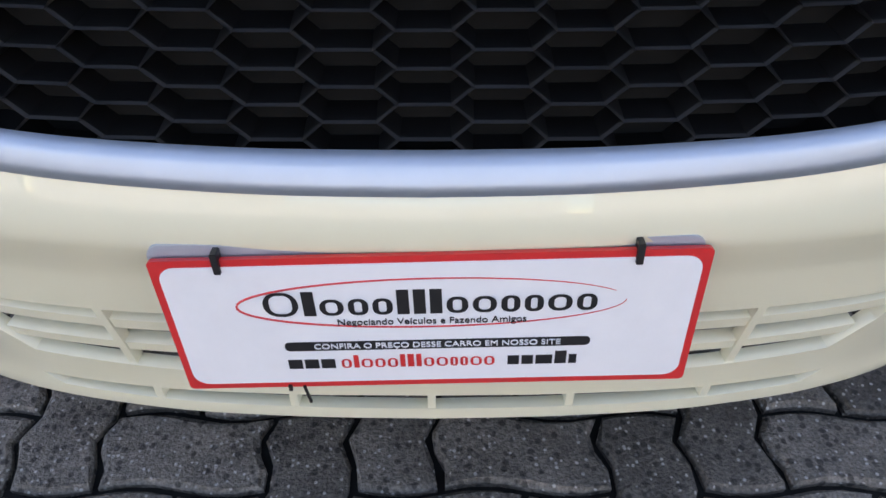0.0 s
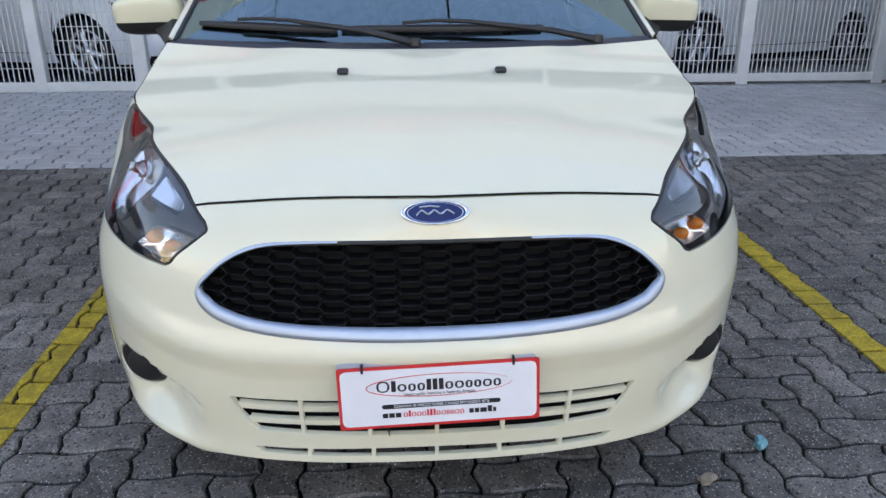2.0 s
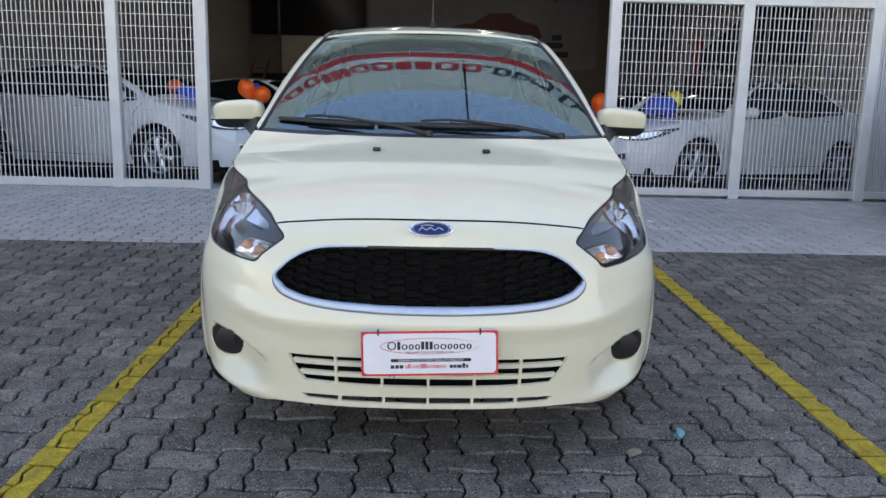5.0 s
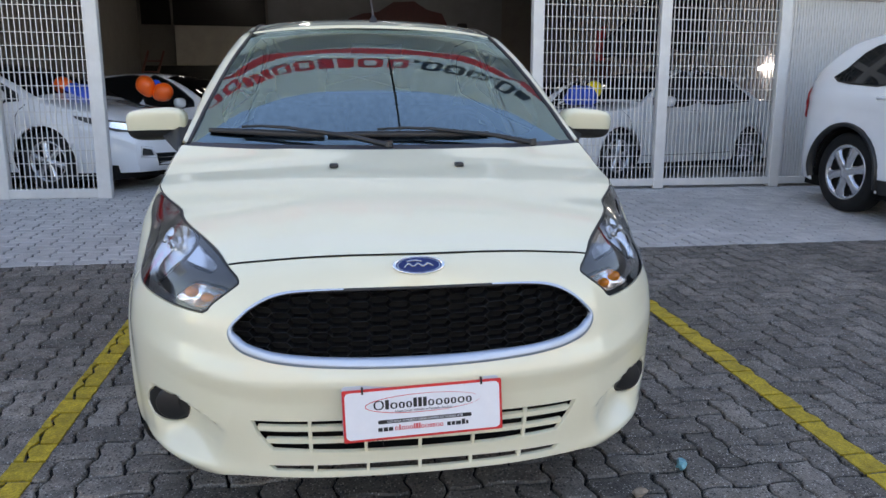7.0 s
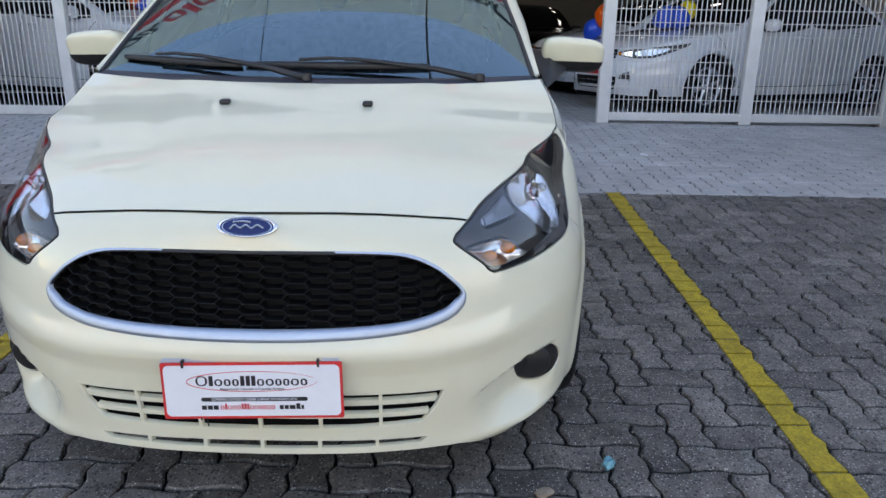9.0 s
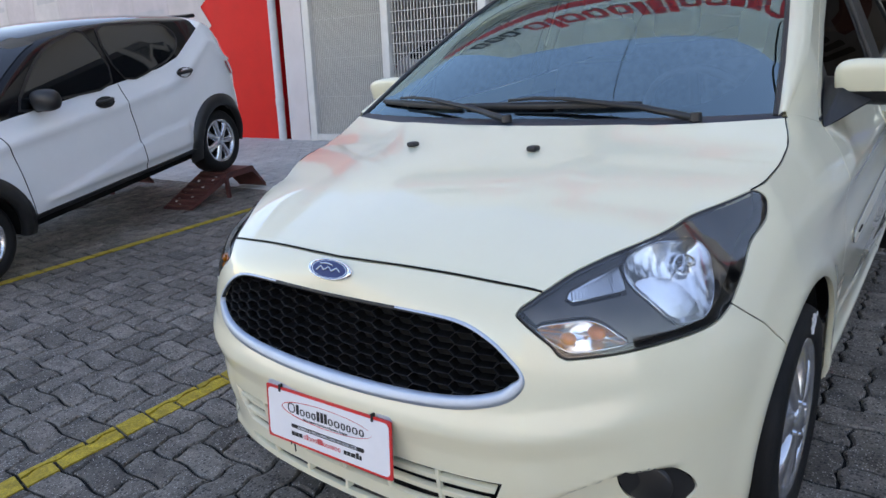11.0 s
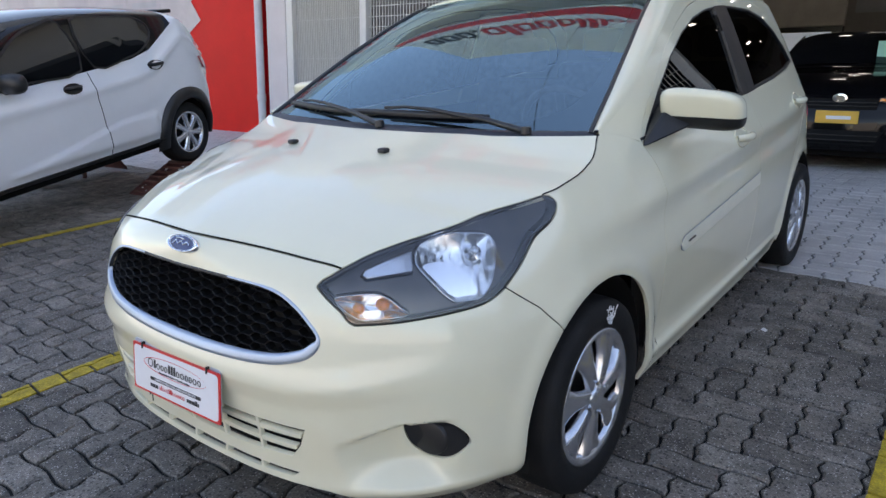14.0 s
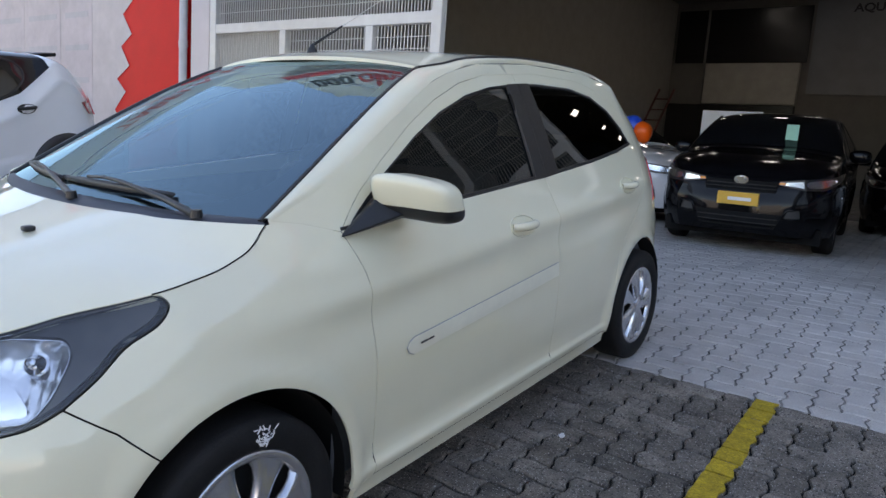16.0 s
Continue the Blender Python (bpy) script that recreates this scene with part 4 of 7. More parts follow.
SEAM_MID = [(2.245, 0.235), (2.243, 0.66), (2.235, 1.0), (2.225, 1.404)]
SEAM_BACK = [(3.285, 1.03), (3.24, 0.93), (3.14, 0.80), (2.98, 0.70), (2.885, 0.60), (2.845, 0.45), (2.83, 0.30), (2.82, 0.235)]
BELT = ((1.10, 0.952), (1.35, 0.968), (1.8, 0.990), (2.235, 1.012), (2.7, 1.045), (3.0, 1.072), (3.20, 1.098))
TOPW = ((1.145, 0.968), (1.22, 1.022), (1.32, 1.088), (1.50, 1.188), (1.66, 1.260), (1.84, 1.316), (2.02, 1.348), (2.235, 1.366), (2.4, 1.368), (2.7, 1.358), (2.9, 1.325), (3.05, 1.262), (3.15, 1.18), (3.20, 1.10))


def side_panels(flip):
    f = (lambda q: mirror(q)) if flip else (lambda q: q)
    skin_sheet("fender", f(FENDER), CREAM, car, grid=0.024, label="cream front wing")
    top_front = [p for p in SEAM_TOP if p[0] < 2.2]
    front_door = on(SEAM_MID[::-1]) + [SEAM_F[0]] + SEAM_F[1:] + on(top_front[1:])
    dlo_f = on([p for p in TOPW if p[0] <= 2.236]) + on([p for p in BELT if p[0] <= 2.236][::-1][:-1])
    fd = skin_sheet("front_door", f(front_door), CREAM, car, holes=(f(dlo_f),), grid=0.018, label="cream front door")
    rear_door = on(SEAM_MID) + on([p for p in SEAM_TOP if p[0] > 2.3]) + on(SEAM_BACK[1:])
    dlo_r = on([p for p in TOPW if p[0] >= 2.235]) + on([p for p in BELT if p[0] >= 2.235][::-1][1:])
    rd = skin_sheet("rear_door", f(rear_door), CREAM, car, holes=(f(dlo_r),), grid=0.018, label="cream rear door")
    # pillar and roof rail between the doors and the glass
    frame_ = on(EDGE_TOP) + on([(3.60, 1.20), (3.62, 1.03)]) + on(SEAM_TOP[::-1]) + on([(0.985, 0.985)])
    skin_sheet("pillar", f(frame_), CREAM, car, grid=0.024, gap=0.0, label="cream roof pillar and rail")
    foot = [(1.075, 0.962), (0.985, 0.985), (0.892, 0.995)]
    skin_sheet("pillar_foot", f(on([(y, z + 0.010) for y, z in foot] + [(y, z - 0.012) for y, z in foot[::-1]])), CREAM, car, grid=0.01, gap=0, thick=False, off=-0.0008, label="cream joint between wing and pillar")
    quarter = on(SEAM_BACK) + [(S_HUB[3.194] - 0.345, 0.215)] + arch(3.194, 192, -8, 26) + [(S_HUB[3.194] + 0.35, 0.215), at_y(3.70, 0.215), (S_END, 0.215), (S_END, 1.03)] + on([(3.62, 1.03)])
    skin_sheet("rear_quarter", f(quarter), CREAM, car, grid=0.04, label="cream rear wing and tail")
    hatch = [(S_END, 1.03), (S_END, 1.34), at_y(3.40, 1.34), at_y(3.60, 1.20), at_y(3.62, 1.03)]
    skin_sheet("hatch", f(hatch), CREAM, car, grid=0.05)
    sill = [(S_HUB[0.722] + 0.367, 0.165), at_y(2.86, 0.165), at_y(2.84, 0.232), at_y(1.16, 0.232), (S_HUB[0.722] + 0.367, 0.222)]
    skin_sheet("sill", f(sill), CREAM, car, grid=0.05, off=-0.004, label="cream sill")
    # glass and black trims
    g1 = on([p for p in TOPW if 1.30 < p[0] <= 2.15]) + on([(2.15, 1.360), (2.16, 1.008), (1.8, 0.990), (1.34, 0.968)])
    w = skin_sheet("side_window", f(g1), TINT, fd, grid=0.05, gap=0.0, depth=0.004, off=-0.010, label="dark tinted front window")
    tri = on([(1.10, 0.952), (1.145, 0.968), (1.22, 1.022), (1.32, 1.088), (1.345, 1.10), (1.355, 0.968)])
    skin_sheet("mirror_triangle", f(tri), PLASTIC, fd, grid=0.04, gap=0.001, depth=0.01, off=-0.003, label="black mirror corner")
    skin_sheet("pillar_trim", f(on([(2.15, 1.363), (2.2345, 1.368), (2.2400, 1.010), (2.16, 1.006)])), PLASTIC, fd, grid=0.05, gap=0.0, depth=0.012, off=0.002, label="black pillar trim")
    skin_sheet("pillar_trim", f(on([(2.2360, 1.368), (2.325, 1.371), (2.345, 1.018), (2.2415, 1.010)])), PLASTIC, rd, grid=0.05, gap=0.0, depth=0.012, off=0.002, label="black pillar trim")
    g2 = on([(2.325, 1.368), (2.4, 1.368), (2.7, 1.358), (2.9, 1.325), (3.05, 1.262), (3.15, 1.18), (3.20, 1.10), (3.0, 1.072), (2.7, 1.045), (2.345, 1.020)])
    skin_sheet("side_window", f(g2), TINT, rd, grid=0.05, gap=0.0, depth=0.004, off=-0.010, label="dark tinted rear window")
    for door, pts in ((fd, [p for p in BELT if p[0] <= 2.236]), (rd, [p for p in BELT if p[0] >= 2.235])):
        v_, f_ = tube([skin((-1 if flip else 1) * s, z + 0.004, -0.004) for s, z in on(pts)], 0.007, 6)
        link_mesh("window_seal", v_, f_, PLASTIC, door)
    for door, pts in ((fd, [p for p in TOPW if p[0] <= 2.236]), (rd, [p for p in TOPW if p[0] >= 2.235])):
        v_, f_ = tube([skin((-1 if flip else 1) * s, z - 0.003, -0.006) for s, z in on(pts)], 0.006, 6)
        link_mesh("window_seal", v_, f_, PLASTIC, door)
    # clear moulding along the front door with a small dark mark
    for door, (y0, z0, y1, z1) in ((fd, (1.285, 0.590, 2.225, 0.655)),):
        h = 0.026
        m0 = [(y0 + 0.03, z0 - h), (y1, z1 - h), (y1, z1 + h), (y0 + 0.03, z0 + h), (y0 + 0.008, z0 + h * 0.6), (y0, z0), (y0 + 0.008, z0 - h * 0.6)]
        mo = skin_sheet("door_moulding", f(on(m0)), STRIPE_CLEAR, door, grid=0.024, gap=0, depth=0.006, off=0.007, label="pale clear side moulding")
        # grey tube round the moulding draws its thin shadow line
        ring = dense(on(m0), 0.02)
        v_, f_ = tube([skin((-1 if flip else 1) * s, z, 0.0035) for s, z in ring + ring[:1]], 0.0022, 5)
        link_mesh("moulding_shadow_line", v_, f_, BANNER_GREY, mo, "grey outline for the moulding's shadow line")
        if door is fd:
            for k in ((1.345, 0.592, 1.375, 0.594), (1.383, 0.594, 1.405, 0.596)):
                v_, f_ = tube([skin((-1 if flip else 1) * s, z, 0.0085) for s, z in on([k[:2], k[2:]])], 0.0030, 6)
                link_mesh("dark_mark", v_, f_, INK, mo)
    # handles in shallow cups
    for door, y, z in ((fd, 1.955, 0.862), (rd, 2.985, 0.918)):
        cup = rounded([at_y(y + 0.085 * math.cos(a), z + 0.036 * math.sin(a)) for a in np.linspace(0, 2 * math.pi, 13)[:-1]], 2)
        ring = [(-1 if flip else 1, s, z_) for s, z_ in cup]
        v_, f_ = tube([skin(g * s, z_, 0.001) for g, s, z_ in ring + ring[:1]], 0.0032, 6)
        hd = link_mesh("handle", v_, f_, CREAM, door, "cream door handle", True)
        pts = [skin((-1 if flip else 1) * at_y(y + d, z + 0.004)[0], z + 0.004, o) for d, o in ((-0.072, 0.004), (-0.055, 0.020), (-0.02, 0.030), (0.02, 0.031), (0.055, 0.022), (0.072, 0.004))]
        v_, f_ = tube([Vector(q) for q in curve(pts, 5)], [0.012 + 0.004 * math.sin(math.pi * k / 25) for k in range(26)], 10)
        link_mesh("grip", v_, f_, CREAM, hd, "", True)
    # tail lamp
    tl = on([(3.42, 0.80), (3.50, 1.0), (3.60, 1.02), (3.68, 0.80)])
    skin_sheet("tail_lamp", f(tl), RED_LENS, car, grid=0.04, gap=0, depth=0.02, off=0.006, label="red tail lamp")
    # wing mirror
    sg = -1 if flip else 1
    bm = bmesh.new()
    bmesh.ops.create_cube(bm, size=1.0)
    bmesh.ops.subdivide_edges(bm, edges=bm.edges[:], cuts=8, use_grid_fill=True)
    for v in bm.verts:
        x, y, z = v.co * 2
        r = (abs(x) ** 3.8 + abs(y) ** 3.8 + abs(z) ** 3.8) ** (1 / 3.8) or 1
        x, y, z = x / r, y / r, z / r
        k = 1 - 0.30 * (x * 0.5 + 0.5) ** 1.5
        q = Vector((x * 0.105, y * 0.062 * (1.0 - 0.1 * x) - 0.02 * (x > 0) * x, z * 0.072 * (0.82 + 0.18 * k)))
        q.z += -0.010 * x - 0.008 * (y < 0) * y
        q.y += 0.030 * x + 0.020 * (0.5 - z)
        v.co = q
    bm2 = bm.copy()
    bmesh.ops.bisect_plane(bm, geom=bm.verts[:] + bm.edges[:] + bm.faces[:], plane_co=(0, 0, -0.020), plane_no=(0.05, 0, 1), clear_inner=True)
    bmesh.ops.bisect_plane(bm2, geom=bm2.verts[:] + bm2.edges[:] + bm2.faces[:], plane_co=(0, 0, -0.022), plane_no=(0.05, 0, 1), clear_outer=True)
    mm = Matrix.Translation((sg * 0.880, 1.275, 1.034)) @ Matrix.Diagonal((sg * 1.12, 1.06, 0.90, 1))
    for b in (bm, bm2):
        bmesh.ops.transform(b, matrix=mm, verts=b.verts[:])
        bmesh.ops.recalc_face_normals(b, faces=b.faces[:])
    wm = part("wing_mirror", bm, CREAM, car, "cream mirror cap on a black base", True)
    part("mirror_base", bm2, PLASTIC, wm, "black mirror base", True)
    bm = bmesh.new()
    for y, z, o in ((1.085, 0.940, 0.0), (1.36, 0.962, 0.0), (1.34, 1.05, -0.01), (1.24, 1.02, -0.005), (1.090, 0.940, 0.012), (1.34, 0.962, 0.014)):
        s_, z_ = at_y(y, z)
        q = skin(sg * s_, z_, o)
        bm.verts.new(q)
    for q in ((0.800, 1.215, 0.985), (0.800, 1.33, 0.985), (0.790, 1.23, 1.050), (0.790, 1.33, 1.050), (0.86, 1.235, 0.992), (0.86, 1.32, 0.992)):
        bm.verts.new((sg * q[0], q[1], q[2]))
    bmesh.ops.convex_hull(bm, input=bm.verts[:])
    bmesh.ops.bevel(bm, geom=bm.edges[:], offset=0.004, segments=1, affect="EDGES")
    part("mirror_foot", bm, PLASTIC, wm, "black mirror foot on the door corner")


side_panels(False)
side_panels(True)
# thin black tubes sunk in the panel gaps, in place of their shade
for sg in (-1, 1):
    for nm, pts in (("door_gap_shade", SEAM_F + on([p for p in SEAM_TOP if p[0] > 1.1])), ("door_gap_shade", on(SEAM_MID)), ("door_gap_shade", on(SEAM_BACK)), ("wing_gap_shade", [L_SIDE, at_y(0.44, 0.64), ARCH_SEAM]), ("sill_gap_shade", on([(1.165, 0.233), (1.6, 0.233), (2.2, 0.233), (2.82, 0.233)]))):
        v_, f_ = tube([skin(sg * float(s), float(z), -0.0045) for s, z in dense_line(pts, 0.03)], 0.0022, 6)
        link_mesh(nm, v_, f_, DARK, car, "black strip for the shade in the panel gap")

# ---------------------------------------------------------------- bonnet, screen, roof
# the same black tube for the shade along the bonnet's side gaps
for sg in (-1, 1):
    side_gap = curve(HOOD_EDGE + [L_TOP], 4)
    v_, f_ = tube([skin(sg * float(s), float(z), -0.0030) for s, z in side_gap], 0.0018, 6)
    link_mesh("bonnet_side_gap_shade", v_, f_, DARK, car, "black strip for the shade in the bonnet gap")
EDGE_L = [skin(*p) for p in [HOOD_CORNER] + LAMP_TOP[::-1][1:-1] + [L_TOP] + HOOD_EDGE[::-1]]
ED = np.array([tuple(p) for p in EDGE_L])
ET = np.concatenate([[0], np.cumsum(np.linalg.norm(np.diff(ED, axis=0), axis=1))])
ET = ET / ET[-1]
MID = np.array(curve([(0.028, 0.808), (0.055, 0.824), (0.12, 0.849), (0.25, 0.888), (0.40, 0.923), (0.557, 0.952), (0.73, 0.986)], 8))
MT = np.concatenate([[0], np.cumsum(np.hypot(*np.diff(MID, axis=0).T))])
MT = MT / MT[-1]
FR = np.array([tuple(skin(*p)) for p in HOOD_FRONT + [HOOD_CORNER]])
HW, HL = 0.62, 0.80


def hood_base(u, v):
    e = [float(np.interp(v, ET, ED[:, k])) for k in range(3)]
    yc, zc = float(np.interp(v, MT, MID[:, 0])), float(np.interp(v, MT, MID[:, 1]))
    a = abs(u)
    x = u * e[0]
    p = 2.2
    return Vector((x, yc + (e[1] - yc) * a ** 2.2, zc + (e[2] - zc) * a ** p))


def hood(a, b, off=0.0):
    u, v = a / HW, b / HL
    u, v = max(-1.03, min(1.03, u)), max(-0.02, min(1.03, v))
    p = hood_base(u, v)
    q = hood_base(u, 0)
    xf = abs(u) * FR[-1, 0]
    fr = Vector((math.copysign(xf, u), float(np.interp(xf, FR[:, 0], FR[:, 1])), float(np.interp(xf, FR[:, 0], FR[:, 2]))))
    w = 1 - smooth01(v * 2.0)
    p = p + (fr - q) * w
    # raised middle with soft shoulders that widen towards the screen
    edge = 0.30 + 0.10 * v
    p.z += 0.0045 * smooth01((edge + 0.04 - abs(p.x)) / 0.10) * smooth01(v * 2.2)
    if off:
        p = p + hood_normal(a, b) * off
    return p


def hood_normal(a, b):
    e = 0.008
    return (hood(a + e, b) - hood(a - e, b)).cross(hood(a, b + e) - hood(a, b - e)).normalized()


sheet("bonnet", [(-HW, 0), (HW, 0), (HW, HL), (-HW, HL)], hood, hood_normal, CREAM, car, grid=0.022, gap=0.0028, depth=0.020, label="cream bonnet")
link_mesh("bonnet_lining", [hood(HW * a, HL * b) - Vector((0, 0, 0.05)) for a in (-1, -0.5, 0, 0.5, 1) for b in (0, 0.33, 0.66, 1)], [(i * 4 + j, i * 4 + j + 1, i * 4 + j + 5, i * 4 + j + 4) for i in range(4) for j in range(3)], DARK, car)
for sg in (-1, 1):
    p = hood(sg * 0.2 / 0.72 * HW, 0.757 * HL)
    bm = box_bm(-0.014, 0.014, -0.012, 0.016, 0.0, 0.014, 0.005, 2)
    bmesh.ops.transform(bm, matrix=Matrix.Translation((sg * 0.199, 0.557, p.z - 0.001)), verts=bm.verts[:])
    part("washer_nozzle", bm, PLASTIC, car, "black washer jet", True)

GE = np.array(GLASS_EDGE)
BASE_C, TOP_C = np.array((0.0, 0.798, 0.992)), np.array((0.0, 1.643, 1.437))
N_WS = 6                      # how many of the edge points belong to the windscreen
WT = np.concatenate([[0], np.cumsum(np.linalg.norm(np.diff(GE[:N_WS], axis=0), axis=1))])
WT = WT / WT[-1]
WW, WL = 0.62, 0.95


def screen(a, b, off=0.0):
    u, v = a / WW, b / WL
    e = np.array([np.interp(v, WT, GE[:N_WS, k]) for k in range(3)])
    if v < 0 or v > 1:
        d = (GE[1] - GE[0]) if v < 0 else (GE[N_WS - 1] - GE[N_WS - 2])
        e = (GE[0] if v < 0 else GE[N_WS - 1]) + d / np.linalg.norm(d) * 0.95 * (v if v < 0 else v - 1)
    c = BASE_C + (TOP_C - BASE_C) * v
    c = c + np.array((0, -0.012, 0.026)) * 4 * v * (1 - v)
    w = 0.60 * u * u + 0.40 * u ** 4
    p = Vector((u * e[0], c[1] + (e[1] - c[1]) * w, c[2] + (e[2] - c[2]) * w))
    if off:
        p = p + screen_normal(a, b) * off
    return p


def screen_normal(a, b):
    e = 0.01
    return (screen(a + e, b) - screen(a - e, b)).cross(screen(a, b + e) - screen(a, b - e)).normalized()


ws = sheet("windscreen", [(-WW * 0.985, 0.0), (WW * 0.985, 0.0), (WW * 0.985, WL * 0.99), (-WW * 0.985, WL * 0.99)], screen, screen_normal, SCREEN, car, grid=0.03, gap=0, depth=0.004, off=-0.004, label="curved windscreen reflecting sky and fascia")
ws.visible_shadow = False
# black ceramic border under the glass
bord = [(-WW * 0.985, 0.0), (WW * 0.985, 0.0), (WW * 0.985, WL * 0.99), (-WW * 0.985, WL * 0.99)]
inner = rounded([(-WW * 0.62, 0.055), (0, 0.045), (WW * 0.62, 0.055), (WW * 0.82, 0.115), (WW * 0.90, 0.24), (WW * 0.925, WL * 0.5), (WW * 0.90, WL * 0.90), (WW * 0.80, WL * 0.925), (0, WL * 0.94), (-WW * 0.80, WL * 0.925), (-WW * 0.90, WL * 0.90), (-WW * 0.925, WL * 0.5), (-WW * 0.90, 0.24), (-WW * 0.82, 0.115)], 5)
sheet("screen_border", bord, screen, screen_normal, PLASTIC, ws, holes=(inner,), grid=0.04, gap=0, thick=False, off=-0.010, label="black painted glass border")
for sg in (-1, 1):
    pts = [screen(sg * WW * 0.992, WL * k / 12, -0.003) for k in range(13)]
    v_, f_ = tube(pts, 0.0075, 6)
    link_mesh("screen_seal", v_, f_, PLASTIC, ws)

# pillars: the rounded strip from the side skin to the glass and roof edge
def loft(name, A, B, bulge, material, parent, label="", n=7):
    vs, fs, m = [], [], n
    A, B = [Vector(p) for p in A], [Vector(p) for p in B]
    for i, (a, b) in enumerate(zip(A, B)):
        t = (A[min(i + 1, len(A) - 1)] - A[max(i - 1, 0)]).normalized()
        q = (b - a).cross(t).normalized()
        if q.z < 0:
            q = -q
        for j in range(m):
            k = j / (m - 1)
            vs.append(a.lerp(b, k) + q * (bulge * 4 * k * (1 - k)))
    for i in range(len(A) - 1):
        for j in range(m - 1):
            a = i * m + j
            fs.append((a, a + 1, a + m + 1, a + m))
    return link_mesh(name, vs, fs, material, parent, label, True)


for sg in (-1, 1):
    A = [skin(s * 1, z) for s, z in on([(float(a), float(b)) for a, b in curve(EDGE_TOP, 5)])]
    A = [Vector((sg * p.x, p.y, p.z)) for p in A]
    B = [Vector((sg * p[0], p[1], p[2] - 0.002)) for p in curve(GLASS_EDGE, 5)]
    loft("pillar_crown", A, B, 0.010, CREAM, car, "cream outer windscreen pillar and roof rail")
    pts = [Vector((sg * p[0], p[1], p[2] - 0.001)) for p in curve(GLASS_EDGE[5:], 5)]
    v_, f_ = tube(pts, 0.007, 6)
    link_mesh("roof_moulding", v_, f_, PLASTIC, car, "black roof moulding")

RC = np.array(((1.615, 1.442), (1.70, 1.463), (1.95, 1.487), (2.3, 1.499), (2.6, 1.494), (3.0, 1.466), (3.45, 1.40)))
RE = GE[5:]
RW, RL = 0.54, 1.80


def roof(a, b, off=0.0):
    u, v = a / RW, b / RL
    ye = RE[0, 1] + (RE[-1, 1] - RE[0, 1]) * v
    yc = RC[0, 0] + (RC[-1, 0] - RC[0, 0]) * v
    e = (float(np.interp(ye, RE[:, 1], RE[:, 0])), ye, float(np.interp(ye, RE[:, 1], RE[:, 2])))
    zc = float(np.interp(yc, RC[:, 0], RC[:, 1]))
    return Vector((u * e[0], yc + (e[1] - yc) * u * u, zc + (e[2] - zc) * (0.6 * u * u + 0.4 * u ** 4)))


def roof_normal(a, b):
    e, f_ = 0.01, 0.05
    return (roof(a + e, b) - roof(a - e, b)).cross(roof(a, b + f_) - roof(a, b - f_)).normalized()


sheet("roof", [(-RW, 0.004), (RW, 0.004), (RW, RL), (-RW, RL)], roof, roof_normal, CREAM, car, grid=0.05, gap=0.004, depth=0.014, label="cream roof")
ant = link_mesh("antenna_base", *lathe([(0.021, 0.0), (0.019, 0.012), (0.010, 0.026), (0.006, 0.034), (0.0, 0.036)], 16, "Z"), PLASTIC, car, "black antenna base", True)
ant.location = (0.0, 1.712, 1.458)
v_, f_ = tube([(0, 0, 0.03), (0, 0.16, 0.115)], [0.006, 0.004], 8)
link_mesh("antenna_rod", v_, f_, PLASTIC, ant, "black antenna foot")
v_, f_ = tube([(0, 0.16, 0.115), (0, 0.62, 0.36)], [0.0022, 0.0012], 6)
link_mesh("antenna_whip", v_, f_, CHROME, ant)

# cowl between bonnet and glass, and the wipers
rear_h = [hood(HW * u, HL) - Vector((0, 0, 0.012)) for u in np.linspace(-1, 1, 33)]
base_g = [screen(WW * u, 0.012, -0.002) for u in np.linspace(-0.99, 0.99, 33)]
loft("cowl", rear_h, base_g, 0.004, TRIM, car, "dark plastic scuttle under the windscreen")


def wiper(a0, b0, a1, b1, pivot):
    """A flat blade from (a0, b0) to (a1, b1) lying on the glass, with its arm from the pivot."""
    N = 18
    prof = ((-0.013, 0.0), (-0.010, 0.009), (-0.002, 0.016), (0.006, 0.012), (0.010, 0.0))
    vs, fs = [], []
    for k in range(N + 1):
        t = k / N
        w = 0.45 + 0.55 * math.sin(math.pi * min(1.0, max(0.0, 0.08 + 0.84 * t))) ** 0.6
        for db, h in prof:
            vs.append(screen(a0 + (a1 - a0) * t, b0 + (b1 - b0) * t + db * w, 0.002 + h * w))
    n = len(prof)
    fs = [(k * n + j, k * n + j + 1, (k + 1) * n + j + 1, (k + 1) * n + j) for k in range(N) for j in range(n - 1)] + [tuple(range(n)), tuple(N * n + j for j in range(n))]
    w = link_mesh("wiper", vs, fs, PLASTIC, car, "black wiper", True)
    mid = screen(a0 + (a1 - a0) * 0.46, b0 + (b1 - b0) * 0.46, 0.020)
    far = screen(a0 + (a1 - a0) * 0.30, b0 + (b1 - b0) * 0.30, 0.020)
    p0 = Vector(pivot)
    v_, f_ = tube([p0, p0.lerp(mid, 0.3) + Vector((0, -0.004, 0.014)), p0.lerp(mid, 0.8) + Vector((0, 0, 0.016)), mid + Vector((0, 0, 0.010)), far + Vector((0, 0, 0.004))], [0.010, 0.009, 0.006, 0.005, 0.005], 8)
    link_mesh("arm", v_, f_, PLASTIC, w, "", True)
    v_, f_ = lathe([(0.0, 0.022), (0.014, 0.020), (0.016, 0.0)], 14, "Z")
    link_mesh("pivot_cap", [p0 + Vector(p) - Vector((0, 0, 0.006)) for p in v_], f_, PLASTIC, w)


wiper(-0.565, 0.080, -0.205, 0.056, (-0.01, 0.770, 1.000))
wiper(-0.195, 0.062, 0.325, 0.062, (0.52, 0.825, 1.000))

